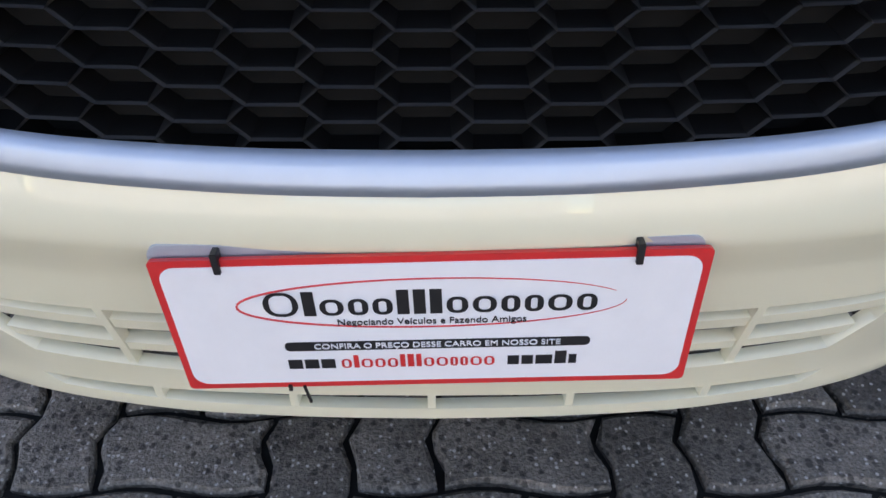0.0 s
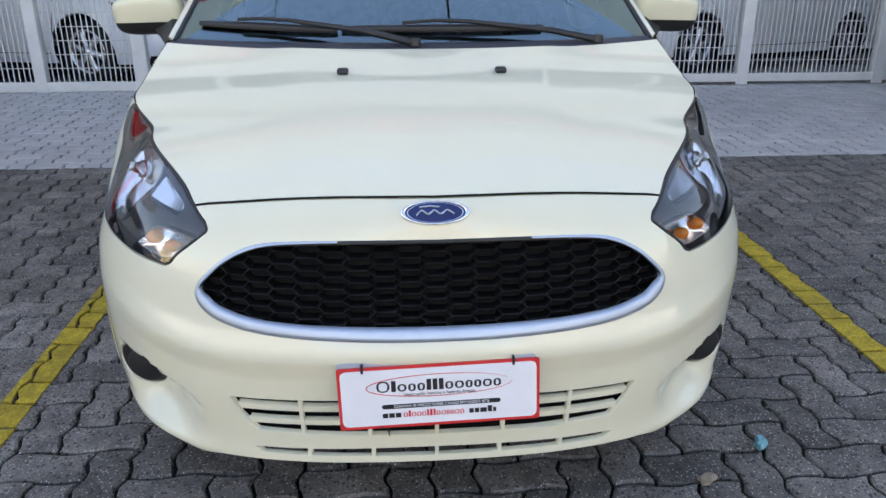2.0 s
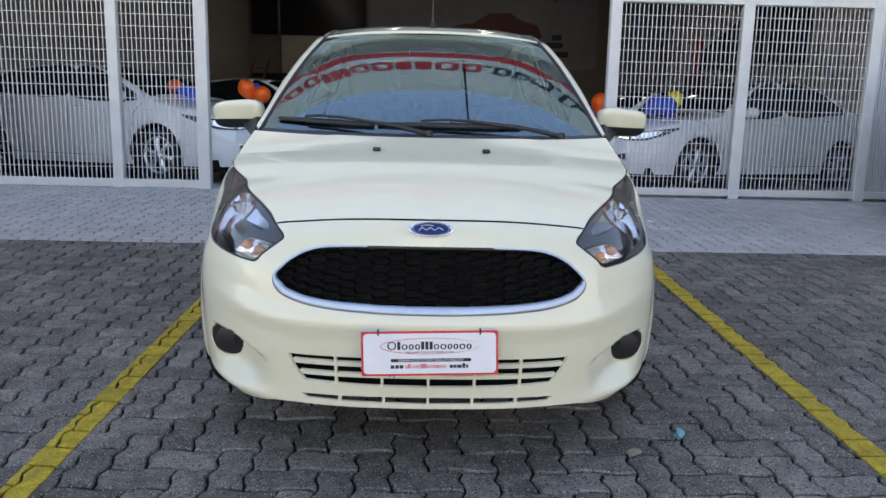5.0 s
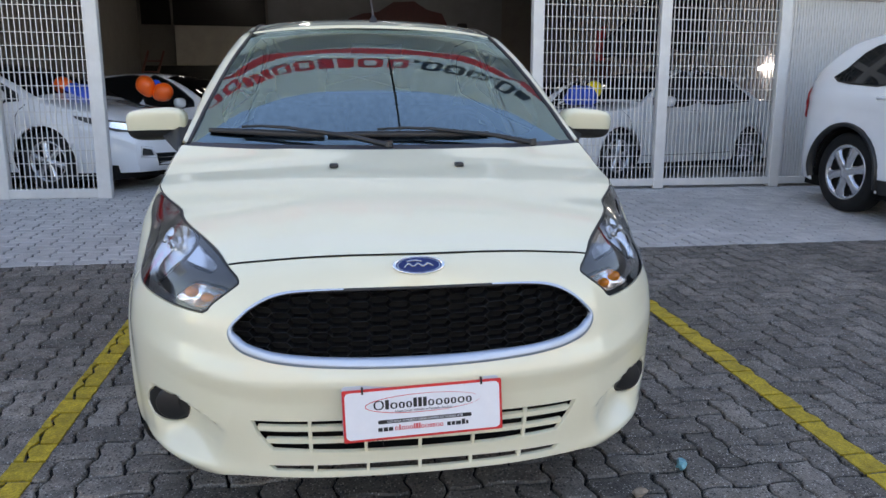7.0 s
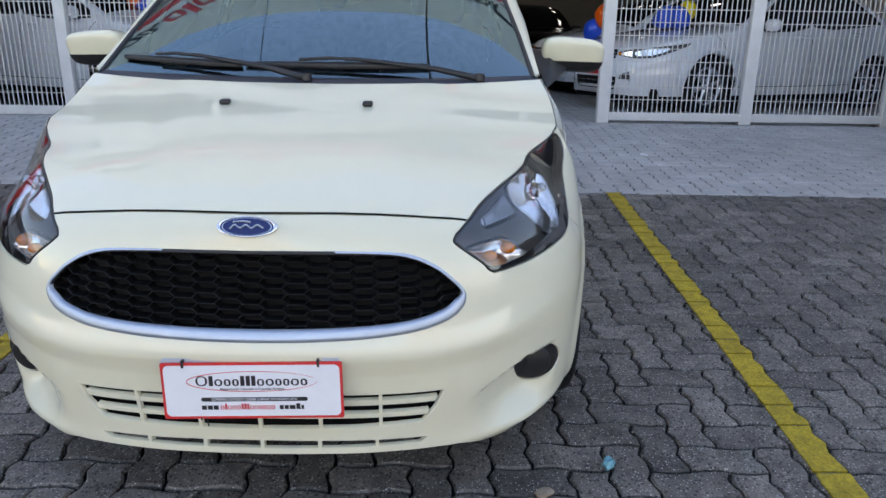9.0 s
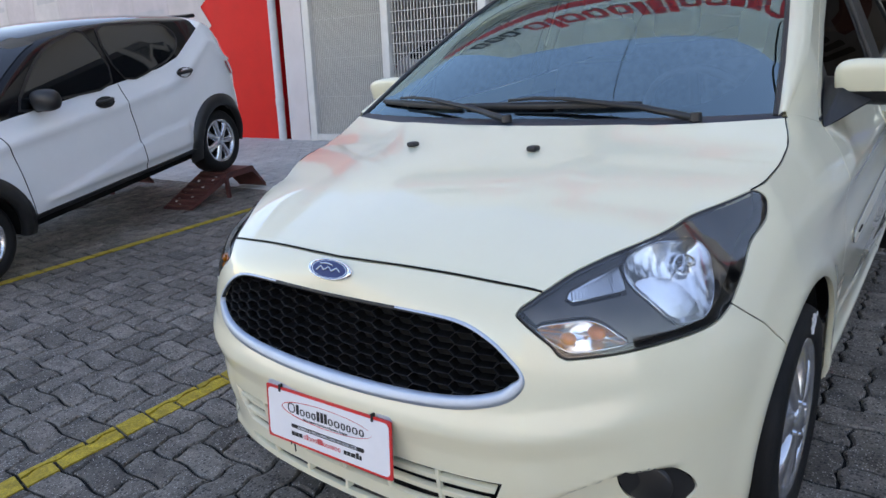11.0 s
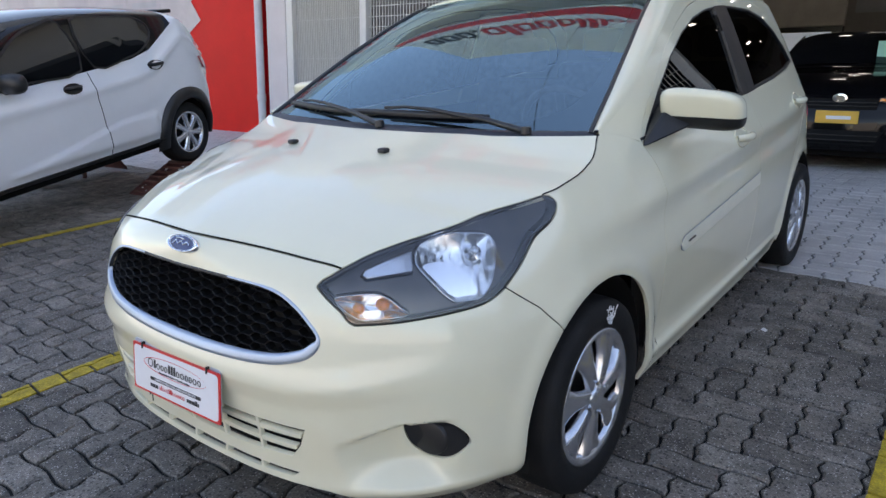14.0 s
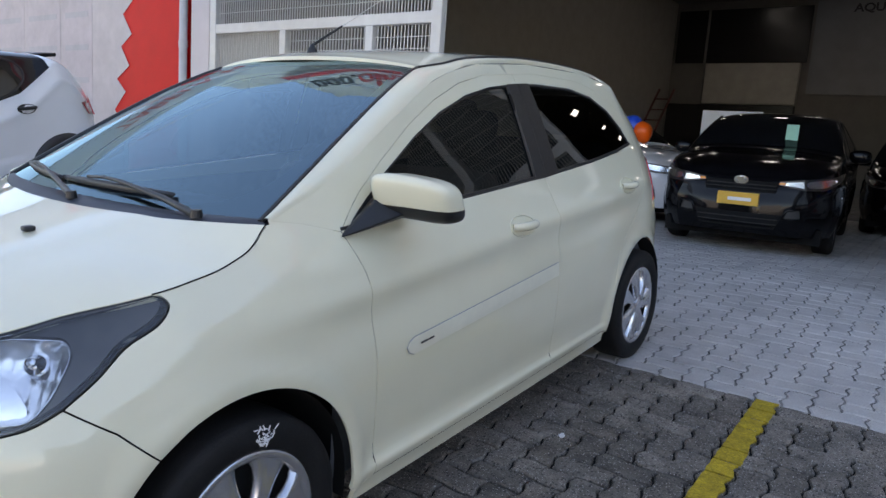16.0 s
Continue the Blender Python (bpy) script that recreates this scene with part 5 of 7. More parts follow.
# ---------------------------------------------------------------- wheels
def wheel(x, y, sg, turn):
    hub = Matrix.Translation((x, y, 0.279)) @ Matrix.Diagonal((sg, 1, 1, 1)) @ Matrix.Rotation(turn, 4, "X")
    prof = [(0.200, -0.075), (0.215, -0.086), (0.255, -0.089), (0.276, -0.080), (0.285, -0.062), (0.287, -0.030), (0.287, 0.030), (0.285, 0.062), (0.278, 0.078), (0.262, 0.087), (0.235, 0.089), (0.212, 0.083), (0.203, 0.075), (0.195, 0.060)]
    v_, f_ = lathe(prof, 64)
    ty = link_mesh("wheel", [Vector((q.x, q.y, max(0.001, q.z))) for q in (hub @ Vector(p) for p in v_)], f_, RUBBER, car, "black tyre with a silver wheel cover", True)
    v_, f_ = lathe([(0.0, 0.03), (0.10, 0.03), (0.197, 0.045), (0.200, -0.06)], 40)
    link_mesh("steel_rim", [hub @ Vector(p) for p in v_], f_, DARK, ty, "black steel rim", True)
    v_, f_ = lathe([(0.198, 0.058), (0.203, 0.074), (0.200, 0.080), (0.188, 0.079), (0.178, 0.072), (0.174, 0.062)], 64)
    cv = link_mesh("wheel_cover", [hub @ Vector(p) for p in v_], f_, WHEEL, ty, "silver multi-spoke plastic wheel cover", True)
    n = 7
    for k in range(n):
        a0 = 2 * math.pi * k / n
        rows = []
        for r, w, h in ((0.030, 0.022, 0.080), (0.055, 0.023, 0.084), (0.090, 0.024, 0.084), (0.125, 0.029, 0.082), (0.155, 0.043, 0.079), (0.186, 0.068, 0.074)):
            bend = 0.10 * (r / 0.18) ** 2
            row = []
            for t, dh in ((-1, -0.024), (-0.85, -0.004), (-0.45, 0.0), (0.0, -0.006), (0.45, 0.0), (0.85, -0.004), (1, -0.024)):
                a = a0 + bend + t * w / max(r, 0.03)
                row.append(hub @ Vector((h + dh, r * math.cos(a), r * math.sin(a))))
            rows.append(row)
        vs_ = [p for row in rows for p in row]
        fs_ = [(i * 7 + j, i * 7 + j + 1, i * 7 + j + 8, i * 7 + j + 7) for i in range(5) for j in range(6)]
        link_mesh("spoke", vs_, fs_, WHEEL, cv, "", True)
    v_, f_ = lathe([(0.0, 0.092), (0.020, 0.091), (0.030, 0.088), (0.042, 0.082), (0.046, 0.070)], 28)
    link_mesh("hub_cap", [hub @ Vector(p) for p in v_], f_, WHEEL, cv, "", True)
    for k in range(4):
        a = 2 * math.pi * (k + 0.5) / 4
        v_, f_ = lathe([(0.0, 0.090), (0.006, 0.089), (0.008, 0.080)], 8)
        link_mesh("bolt", [hub @ (Vector(p) + Vector((0, 0.052 * math.cos(a), 0.052 * math.sin(a)))) for p in v_], f_, CHROME, cv)
    return ty


for y in (0.722, 3.194):
    for sg in (-1, 1):
        w = wheel(sg * 0.742, y, sg, 0.3 + y)
        v_, f_ = [], []
        m = 22
        for k in range(m + 1):
            a = math.radians(-14 + 208 * k / m)
            for x_, r in ((0.80, 0.345), (0.50, 0.345), (0.50, 0.02)):
                v_.append((sg * x_, y + r * math.cos(a), 0.287 + r * math.sin(a)))
        for k in range(m):
            for j in range(2):
                q = k * 3 + j
                f_.append((q, q + 1, q + 4, q + 3))
        link_mesh("arch_liner", v_, f_, DARK, car, "black wheel arch liner", True)
# white chalk scribble on the tyre
rnd = random.Random(3)
v_, f_ = [], []
for k in range(34):
    a, r = math.radians(rnd.uniform(72, 84)), rnd.uniform(0.222, 0.262)
    a2, r2 = a + math.radians(rnd.uniform(-5, 5)), min(0.27, max(0.215, r + rnd.uniform(-0.014, 0.014)))
    q, e = tube([(0.742 + 0.0905, 0.722 + r * math.cos(a), 0.279 + r * math.sin(a)), (0.742 + 0.0905, 0.722 + r2 * math.cos(a2), 0.279 + r2 * math.sin(a2))], 0.0016, 4)
    o = len(v_)
    v_ += q
    f_ += [tuple(i + o for i in t) for t in e]
link_mesh("chalk_mark", v_, f_, CHALK, car, "white chalk scribble on the tyre")

# underside and cabin
box("floor_pan", -0.66, 0.66, 0.25, 3.70, 0.20, 0.26, DARK, car, "dark underside")
for sg in (-1, 1):
    pts = [(s, z) for s in np.linspace(at_y(1.05, 0.6)[0], at_y(3.5, 0.6)[0], 14) for z in (0.24, 0.5, 0.8, 0.93)]
    vs_ = [skin(sg * s, z, -0.07) for s, z in pts]
    link_mesh("door_lining", vs_, [(i * 4 + j, i * 4 + j + 1, i * 4 + j + 5, i * 4 + j + 4) for i in range(13) for j in range(3)], CABIN, car, "dark inner door trim")
link_mesh("headlining", [roof(RW * a, RL * b) - Vector((0, 0, 0.035)) for a in (-1, -0.5, 0, 0.5, 1) for b in (0.02, 0.33, 0.66, 1)], [(i * 4 + j, i * 4 + j + 1, i * 4 + j + 5, i * 4 + j + 4) for i in range(4) for j in range(3)], HEADLINER, car, "pale headlining")
dash_rows = [[(x, y + 0.05 * (x / 0.68) ** 2, z - 0.015 * (x / 0.68) ** 2) for x in np.linspace(-0.68, 0.68, 19)] for y, z in ((0.86, 0.93), (0.98, 0.955), (1.12, 0.962), (1.24, 0.955), (1.31, 0.92), (1.33, 0.84), (1.30, 0.55))]
link_mesh("dashboard", [p for r in dash_rows for p in r], [(i * 19 + j, i * 19 + j + 1, i * 19 + j + 20, i * 19 + j + 19) for i in range(6) for j in range(18)], CABIN, car, "dark dashboard", True)
c, ax = Vector((0.34, 1.42, 0.92)), Matrix.Rotation(radians(-65), 3, "X")
v_, f_ = tube([c + ax @ Vector((0.18 * math.cos(a), 0.18 * math.sin(a), 0)) for a in np.linspace(0, 2 * math.pi, 41)], 0.014, 8)
sw = link_mesh("steering_wheel", v_, f_, CABIN, car, "dark steering wheel", True)
for a in (0.0, math.pi, -math.pi / 2):
    v_, f_ = tube([c + ax @ Vector((0.17 * math.cos(a), 0.17 * math.sin(a), 0)), c + ax @ Vector((0, 0, -0.03))], 0.018, 8)
    link_mesh("spoke", v_, f_, CABIN, sw, "", True)


def seat(x, y, w, z=0.30):
    bm = box_bm(x - w / 2, x + w / 2, y - 0.25, y + 0.25, z + 0.05, z + 0.24, 0.05, 3)
    st = part("seat", bm, SEAT, car, "dark grey cloth seat", True)
    bm = box_bm(-w / 2, w / 2, -0.07, 0.07, 0, 0.60, 0.055, 3)
    bmesh.ops.transform(bm, matrix=pose(x, y + 0.24, z + 0.18, -14, 0, 0), verts=bm.verts[:])
    part("backrest", bm, SEAT, st, "", True)
    for hx in ((0,) if w < 0.7 else (-0.35, 0.35)):
        bm = box_bm(-0.13, 0.13, -0.05, 0.05, 0, 0.17, 0.045, 3)
        bmesh.ops.transform(bm, matrix=pose(x + hx, y + 0.40, z + 0.79, -10, 0, 0), verts=bm.verts[:])
        part("headrest", bm, SEAT, st, "", True)


seat(-0.36, 1.85, 0.50)
seat(0.36, 1.85, 0.50)
seat(0.0, 2.75, 1.25, 0.34)
link_mesh("inner_mirror", *tube([(-0.11, 1.52, 1.335), (0.11, 1.52, 1.335)], 0.026, 10), PLASTIC, car, "black rear-view mirror")

# ---------------------------------------------------------------- dealer's plate on the bumper
pm = Matrix.Translation((0.003, -0.077, 0.431)) @ Matrix.Rotation(radians(-8.0), 4, "X") @ Matrix.Rotation(radians(-1.6), 4, "Y") @ Matrix.Rotation(radians(90), 4, "X")


def rect_round(w, h, r, n=6):
    pts = []
    for cx, cy, a0 in ((w / 2 - r, h / 2 - r, 0), (-w / 2 + r, h / 2 - r, 90), (-w / 2 + r, -h / 2 + r, 180), (w / 2 - r, -h / 2 + r, 270)):
        pts += [(cx + r * math.cos(math.radians(a0 + 90 * k / n)), cy + r * math.sin(math.radians(a0 + 90 * k / n))) for k in range(n + 1)]
    return pts


def slab(name, ring, z0, z1, material, parent, m, label=""):
    n = len(ring)
    vs = [m @ Vector((x, y, z0)) for x, y in ring] + [m @ Vector((x, y, z1)) for x, y in ring]
    fs = [tuple(range(n, 2 * n)), tuple(range(n - 1, -1, -1))] + [(k, (k + 1) % n, n + (k + 1) % n, n + k) for k in range(n)]
    return link_mesh(name, vs, fs, material, parent, label)


plate = slab("dealer_plate", rect_round(0.400, 0.132, 0.004), -0.004, 0.0, PLATE_RED, car, pm, "white dealer sign plate with red border tied over the number plate")
slab("number_plate_back", rect_round(0.396, 0.130, 0.01), -0.010, -0.006, SATIN, plate, pm @ Matrix.Translation((-0.003, 0.009, 0)) @ Matrix.Rotation(radians(-0.45), 4, "Z"), "silver plate edge behind")
slab("white_field", rect_round(0.388, 0.120, 0.012), 0.0, 0.0006, PLATE_WHITE, plate, pm)
for x in (-0.150, 0.148):
    slab("cable_tie", rect_round(0.005, 0.018, 0.001), -0.011, 0.003, INK, plate, pm @ Matrix.Translation((x, 0.064, 0)))
slab("cable_tie", rect_round(0.002, 0.020, 0.0005), 0.0, 0.002, INK, plate, pm @ Matrix.Translation((-0.105, -0.074, 0)) @ Matrix.Rotation(0.15, 4, "Z"))
slab("cable_tie", rect_round(0.003, 0.006, 0.0005), 0.0, 0.002, INK, plate, pm @ Matrix.Translation((-0.118, -0.066, 0)))
ell = [(0.144 * math.cos(a), 0.0235 * math.sin(a) + 0.022) for a in np.linspace(0.35, 2 * math.pi - 0.02, 61)]
v_, f_ = tube([pm @ Vector((x, y, 0.0006)) for x, y in ell], [0.0003 + 0.0007 * abs(math.sin(k / 60 * math.pi)) for k in range(61)], 6)
link_mesh("red_oval", v_, f_, PLATE_RED, plate)


def word(widths, heights, h, gap, x0, y0, material, parent, m, thick=0.0012, stroke=0.0):
    """A brand word as a row of plain upright blocks, one a letter, of its size and colour; wide ones are hollow."""
    x = x0
    for w, k in zip(widths, heights):
        if stroke and w > 2.5 * stroke:
            at = m @ Matrix.Translation((x + w / 2, y0 + h * k / 2, 0))
            a, b = rect_round(w, h * k, w * 0.42), rect_round(w - 2 * stroke, h * k - 1.2 * stroke, (w - 2 * stroke) * 0.4)
            n = len(a)
            link_mesh("word_block", [at @ Vector((p, q, thick)) for p, q in a + b], [(i, (i + 1) % n, n + (i + 1) % n, n + i) for i in range(n)], material, parent)
            x += w + gap
            continue
        slab("word_block", [(x, y0), (x + w, y0), (x + w, y0 + h * k), (x, y0 + h * k)], 0.0, thick, material, parent, m)
        x += w + gap


word((0.026, 0.009, 0.018, 0.015, 0.015, 0.009, 0.009, 0.009, 0.016, 0.018, 0.014, 0.014, 0.018, 0.015), (1, 1, 0.68, 0.68, 0.68, 1, 1, 1, 0.68, 0.68, 0.68, 0.68, 0.68, 0.68), 0.0235, 0.0032, -0.124, 0.012, INK, plate, pm, stroke=0.0046)
text_mesh("slogan", "Negociando Veículos e Fazendo Amigos", 0.0088, INK, plate, pm @ Matrix.Translation((0, 0.0045, 0.0008)), squeeze=1.0)
slab("black_bar", rect_round(0.236, 0.0095, 0.004), 0.0, 0.0009, INK, plate, pm @ Matrix.Translation((0.003, -0.020, 0)))
text_mesh("bar_text", "CONFIRA O PREÇO DESSE CARRO EM NOSSO SITE", 0.0075, PLATE_WHITE, plate, pm @ Matrix.Translation((0.003, -0.020, 0.0012)), squeeze=1.12)
word((0.011, 0.011, 0.011), (0.7, 0.7, 0.7), 0.014, 0.002, -0.115, -0.044, INK, plate, pm)
word((0.008, 0.004, 0.009, 0.008, 0.008, 0.004, 0.005, 0.004, 0.008, 0.009, 0.006, 0.006, 0.009, 0.008), (0.72, 1, 0.72, 0.72, 0.72, 1, 1, 1, 0.72, 0.72, 0.72, 0.72, 0.72, 0.72), 0.0135, 0.0019, -0.073, -0.044, PLATE_RED, plate, pm, stroke=0.0022)
word((0.009, 0.009, 0.013, 0.009, 0.006), (0.7, 0.7, 0.7, 1, 0.7), 0.0135, 0.002, 0.058, -0.044, INK, plate, pm)

# ---------------------------------------------------------------- gates across the shop front
def post(x, z0, z1, parent, w=0.11, d=0.09, y=None):
    y = G if y is None else y
    return box("post", x - w / 2, x + w / 2, y - d / 2, y + d / 2, z0, z1, GATE_WHITE, parent, bev=0.006)


def bars(parent, x0, x1, z0, z1, pitch, bar, hpitch, y=None, hbar=0.007, name="bar"):
    """Upright flat bars with thin cross rods."""
    y = G if y is None else y
    n = max(2, round((x1 - x0) / pitch))
    me = None
    for k in range(1, n):
        x = x0 + (x1 - x0) * k / n
        if me is None:
            ob = box(name, -bar / 2, bar / 2, -0.006, 0.006, z0, z1, GATE_WHITE, parent)
            me = ob.data
        else:
            ob = new(name, me)
            ob.parent = parent
        ob.location = (x, y, 0)
    m = max(1, round((z1 - z0) / hpitch))
    me = None
    for k in range(1, m):
        z = z0 + (z1 - z0) * k / m
        if me is None:
            ob = box("cross_rod", x0, x1, -0.006, 0.006, -hbar / 2, hbar / 2, GATE_WHITE, parent)
            me = ob.data
        else:
            ob = new("cross_rod", me)
            ob.parent = parent
        ob.location = (0, y + 0.014, z)


RAIL0, RAIL1 = 2.47, 2.59
gate_r = thing("gate_right", "white painted steel bar gate with square posts", "gate", kind="structure")
RX = (1.95, 3.36, 4.76, 6.25, 7.6)
for x in RX:
    post(x, F, 4.5, gate_r, 0.12)
box("rail", RX[0], RX[-1], G - 0.04, G + 0.04, RAIL0, RAIL1, GATE_WHITE, gate_r, bev=0.006)
box("sill_rail", RX[0], RX[-1], G - 0.04, G + 0.04, F + 0.03, F + 0.11, GATE_WHITE, gate_r, bev=0.006)
for a, b in zip(RX[:3], RX[1:3]):
    bars(gate_r, a + 0.06, b - 0.06, F + 0.11, RAIL0, 0.048, 0.0072, 0.125)
bars(gate_r, RX[2] + 0.06, RX[3] - 0.06, F + 0.11, RAIL0, 0.034, 0.016, 0.30)
box("sheet_panel", RX[2] + 0.06, RX[3] - 0.06, G + 0.035, G + 0.045, F + 0.11, RAIL0, PVC, gate_r, "pale sheet behind the bars")
bars(gate_r, RX[3] + 0.06, RX[4] - 0.06, F + 0.11, RAIL0, 0.048, 0.0072, 0.125)
for a, b in zip(RX[:-1], RX[1:]):
    bars(gate_r, a + 0.06, b - 0.06, RAIL1, 4.45, 0.040, 0.0072, 0.14, name="upper_bar")

gate_l = thing("gate_left", "white painted steel bar gate with a wide upper panel", "gate", kind="structure")
LX = (-2.42, -3.34, -4.76, -6.15)
for k, x in enumerate(LX):
    post(x, F - 0.05, 4.5 if k in (0, 3) else RAIL0, gate_l, 0.13 if k in (0, 3) else 0.11)
box("rail", LX[-1], LX[0], G - 0.04, G + 0.04, RAIL0, RAIL1, GATE_WHITE, gate_l, bev=0.006)
box("sill_rail", LX[-1], LX[0], G - 0.04, G + 0.04, F + 0.0, F + 0.09, GATE_WHITE, gate_l, bev=0.006)
bars(gate_l, LX[1] + 0.055, LX[0] - 0.06, F + 0.09, RAIL0, 0.048, 0.0072, 0.125)
bars(gate_l, LX[2] + 0.055, LX[1] - 0.055, F + 0.09, RAIL0, 0.048, 0.0072, 0.125)
bars(gate_l, LX[3] + 0.06, LX[2] - 0.055, F + 0.09, RAIL0, 0.034, 0.006, 0.5)
bars(gate_l, LX[3] + 0.06, LX[0] - 0.06, RAIL1, 4.45, 0.044, 0.0072, 0.14, name="upper_bar")
box("rail", LX[-1], LX[0], G - 0.04, G + 0.04, 3.22, 3.30, GATE_WHITE, gate_l, bev=0.006)
box("sheet_panel", LX[3] + 0.06, LX[2] - 0.055, G + 0.035, G + 0.045, F + 0.09, RAIL0, WALL_PALE_SHEET, gate_l, "pale sheet behind the bars")

# front wall left of the gates: pier, pipe, red wall with torn printed mural
tagged(box("wall_pier", -6.62, -6.22, G - 0.05, G + 0.2, F - 0.1, 4.45, PINK), "pale pink pier beside the gate", "wall", kind="structure")
pipe = thing("drain_pipe", "pale plastic drain pipe on the pier", "pipe")
v_, f_ = tube([(-6.76, G - 0.08, F - 0.2), (-6.76, G - 0.08, 4.4)], 0.055, 16)
link_mesh("pipe", v_, f_, PVC, pipe, "", True)
for z in (0.9, 2.3, 3.7):
    v_, f_ = tube([(-6.76, G - 0.08, z), (-6.76, G - 0.08, z + 0.09)], 0.062, 16)
    link_mesh("pipe_collar", v_, f_, PVC, pipe, "", True)
tagged(box("wall_red", -24.0, -6.80, G, G + 0.25, F - 0.6, 4.44, RED_WALL), "glossy red painted street wall", "wall", kind="structure")
mural = thing("mural", "faded pinkish printed mural with a zigzag torn edge", "mural")
edge_pts, rr = [], random.Random(8)
z = F - 0.4
k = 0
while z < 4.4:
    edge_pts.append((-8.62 + 0.18 * z + (0.0 if k % 2 else -0.28) + rr.uniform(-0.05, 0.05), z))
    z += rr.uniform(0.16, 0.30)
    k += 1
pts = [(-24.0, F - 0.4)] + edge_pts + [(-24.0, 4.4)]
vs = [(x, G - 0.012, z) for x, z in edge_pts] + [(-24.0, G - 0.012, z) for x, z in edge_pts]
n = len(edge_pts)
link_mesh("mural_sheet", vs, [(k, k + 1, n + k + 1, n + k) for k in range(n - 1)], mat("mural print", (0.48, 0.425, 0.43), 0.6, var=0.16, scale=0.9, fine=0.05, fscale=6), mural)
PRINT = [mat("mural tone", c, 0.6, var=0.12, scale=3) for c in ((0.50, 0.455, 0.46), (0.40, 0.375, 0.40), (0.46, 0.40, 0.42))]
x = -9.35
while x > -16.0:
    w, h = rr.uniform(0.9, 1.4), rr.uniform(2.4, 3.7)
    bl = box("printed_building", x - w, x, G - 0.016, G - 0.0125, F, F + h, rr.choice(PRINT[:1] + PRINT[2:]), mural, "pale printed facade")
    z = F + 0.35
    while z < F + h - 0.4:
        box("printed_window", x - w + 0.12, x - 0.12, G - 0.018, G - 0.016, z, z + 0.09, PRINT[1], bl)
        z += 0.52
    x -= w + 0.06

# banner hung over the forecourt
ban = thing("banner", "white vinyl banner with red and black lettering", "banner", Matrix.Translation((-3.78, 4.67, 2.64)) @ Matrix.Rotation(radians(62), 4, "Z"))
box("banner_sheet", -4.2, 0.0, -0.008, 0.008, 0.0, 0.95, BANNER, ban, "white vinyl sheet")
box("banner_hem", -4.2, 0.0, -0.013, -0.008, 0.0, 0.055, BANNER_GREY, ban, "grey strip with fine print")
bt = Matrix.Rotation(radians(90), 4, "X")
text_mesh("headline", "TABELA FIPE", 0.42, PLATE_RED, ban, Matrix.Translation((-0.45, -0.014, 0.40)) @ bt, "RIGHT", "red headline", 1.0, 0.010)
text_mesh("subline", "PAGAMENTO À VISTA", 0.112, INK, ban, Matrix.Translation((-1.0, -0.014, 0.155)) @ bt, "RIGHT", "black subline", 1.38, 0.003)
for x0 in (-0.92, -3.10):
    for k in range(5):
        c = Vector((x0 + 0.11 * k, -0.014, 0.155))
        star = [c + Vector(((0.032 if j % 2 == 0 else 0.013) * math.sin(j * math.pi / 5), 0, (0.032 if j % 2 == 0 else 0.013) * math.cos(j * math.pi / 5))) for j in range(10)]
        link_mesh("star", star, [tuple(range(10))], INK, ban)
for x, z in ((-0.27, 0.40), (-0.76, 0.215)):
    link_mesh("black_triangle", [(x - 0.03, -0.014, z), (x + 0.03, -0.014, z), (x, -0.014, z + 0.08)], [(0, 1, 2)], INK, ban)
for k in range(42):
    x = -4.0 + k * 0.088
    box("fine_print", x, x + 0.066, -0.0145, -0.013, 0.022, 0.038, BANNER, ban)
for x, y, z in ((-4.1, 0.0, 0.93), (0.0, 0.0, 0.93)):
    v_, f_ = tube([(x, y, z), (x + (2.2 if x < -1 else 0.5), y + 0.4, 1.9)], 0.006, 6)
    link_mesh("banner_rope", v_, f_, PVC, ban, "thin rope")
box("banner_pole", -4.2, 0.0, 0.010, 0.05, 0.90, 0.94, GATE_WHITE, ban, "steel tube behind the banner")
box("banner_arm", -0.10, -0.05, 0.05, 1.90, 0.60, 0.65, GATE_WHITE, ban, "steel bracket to the front wall")

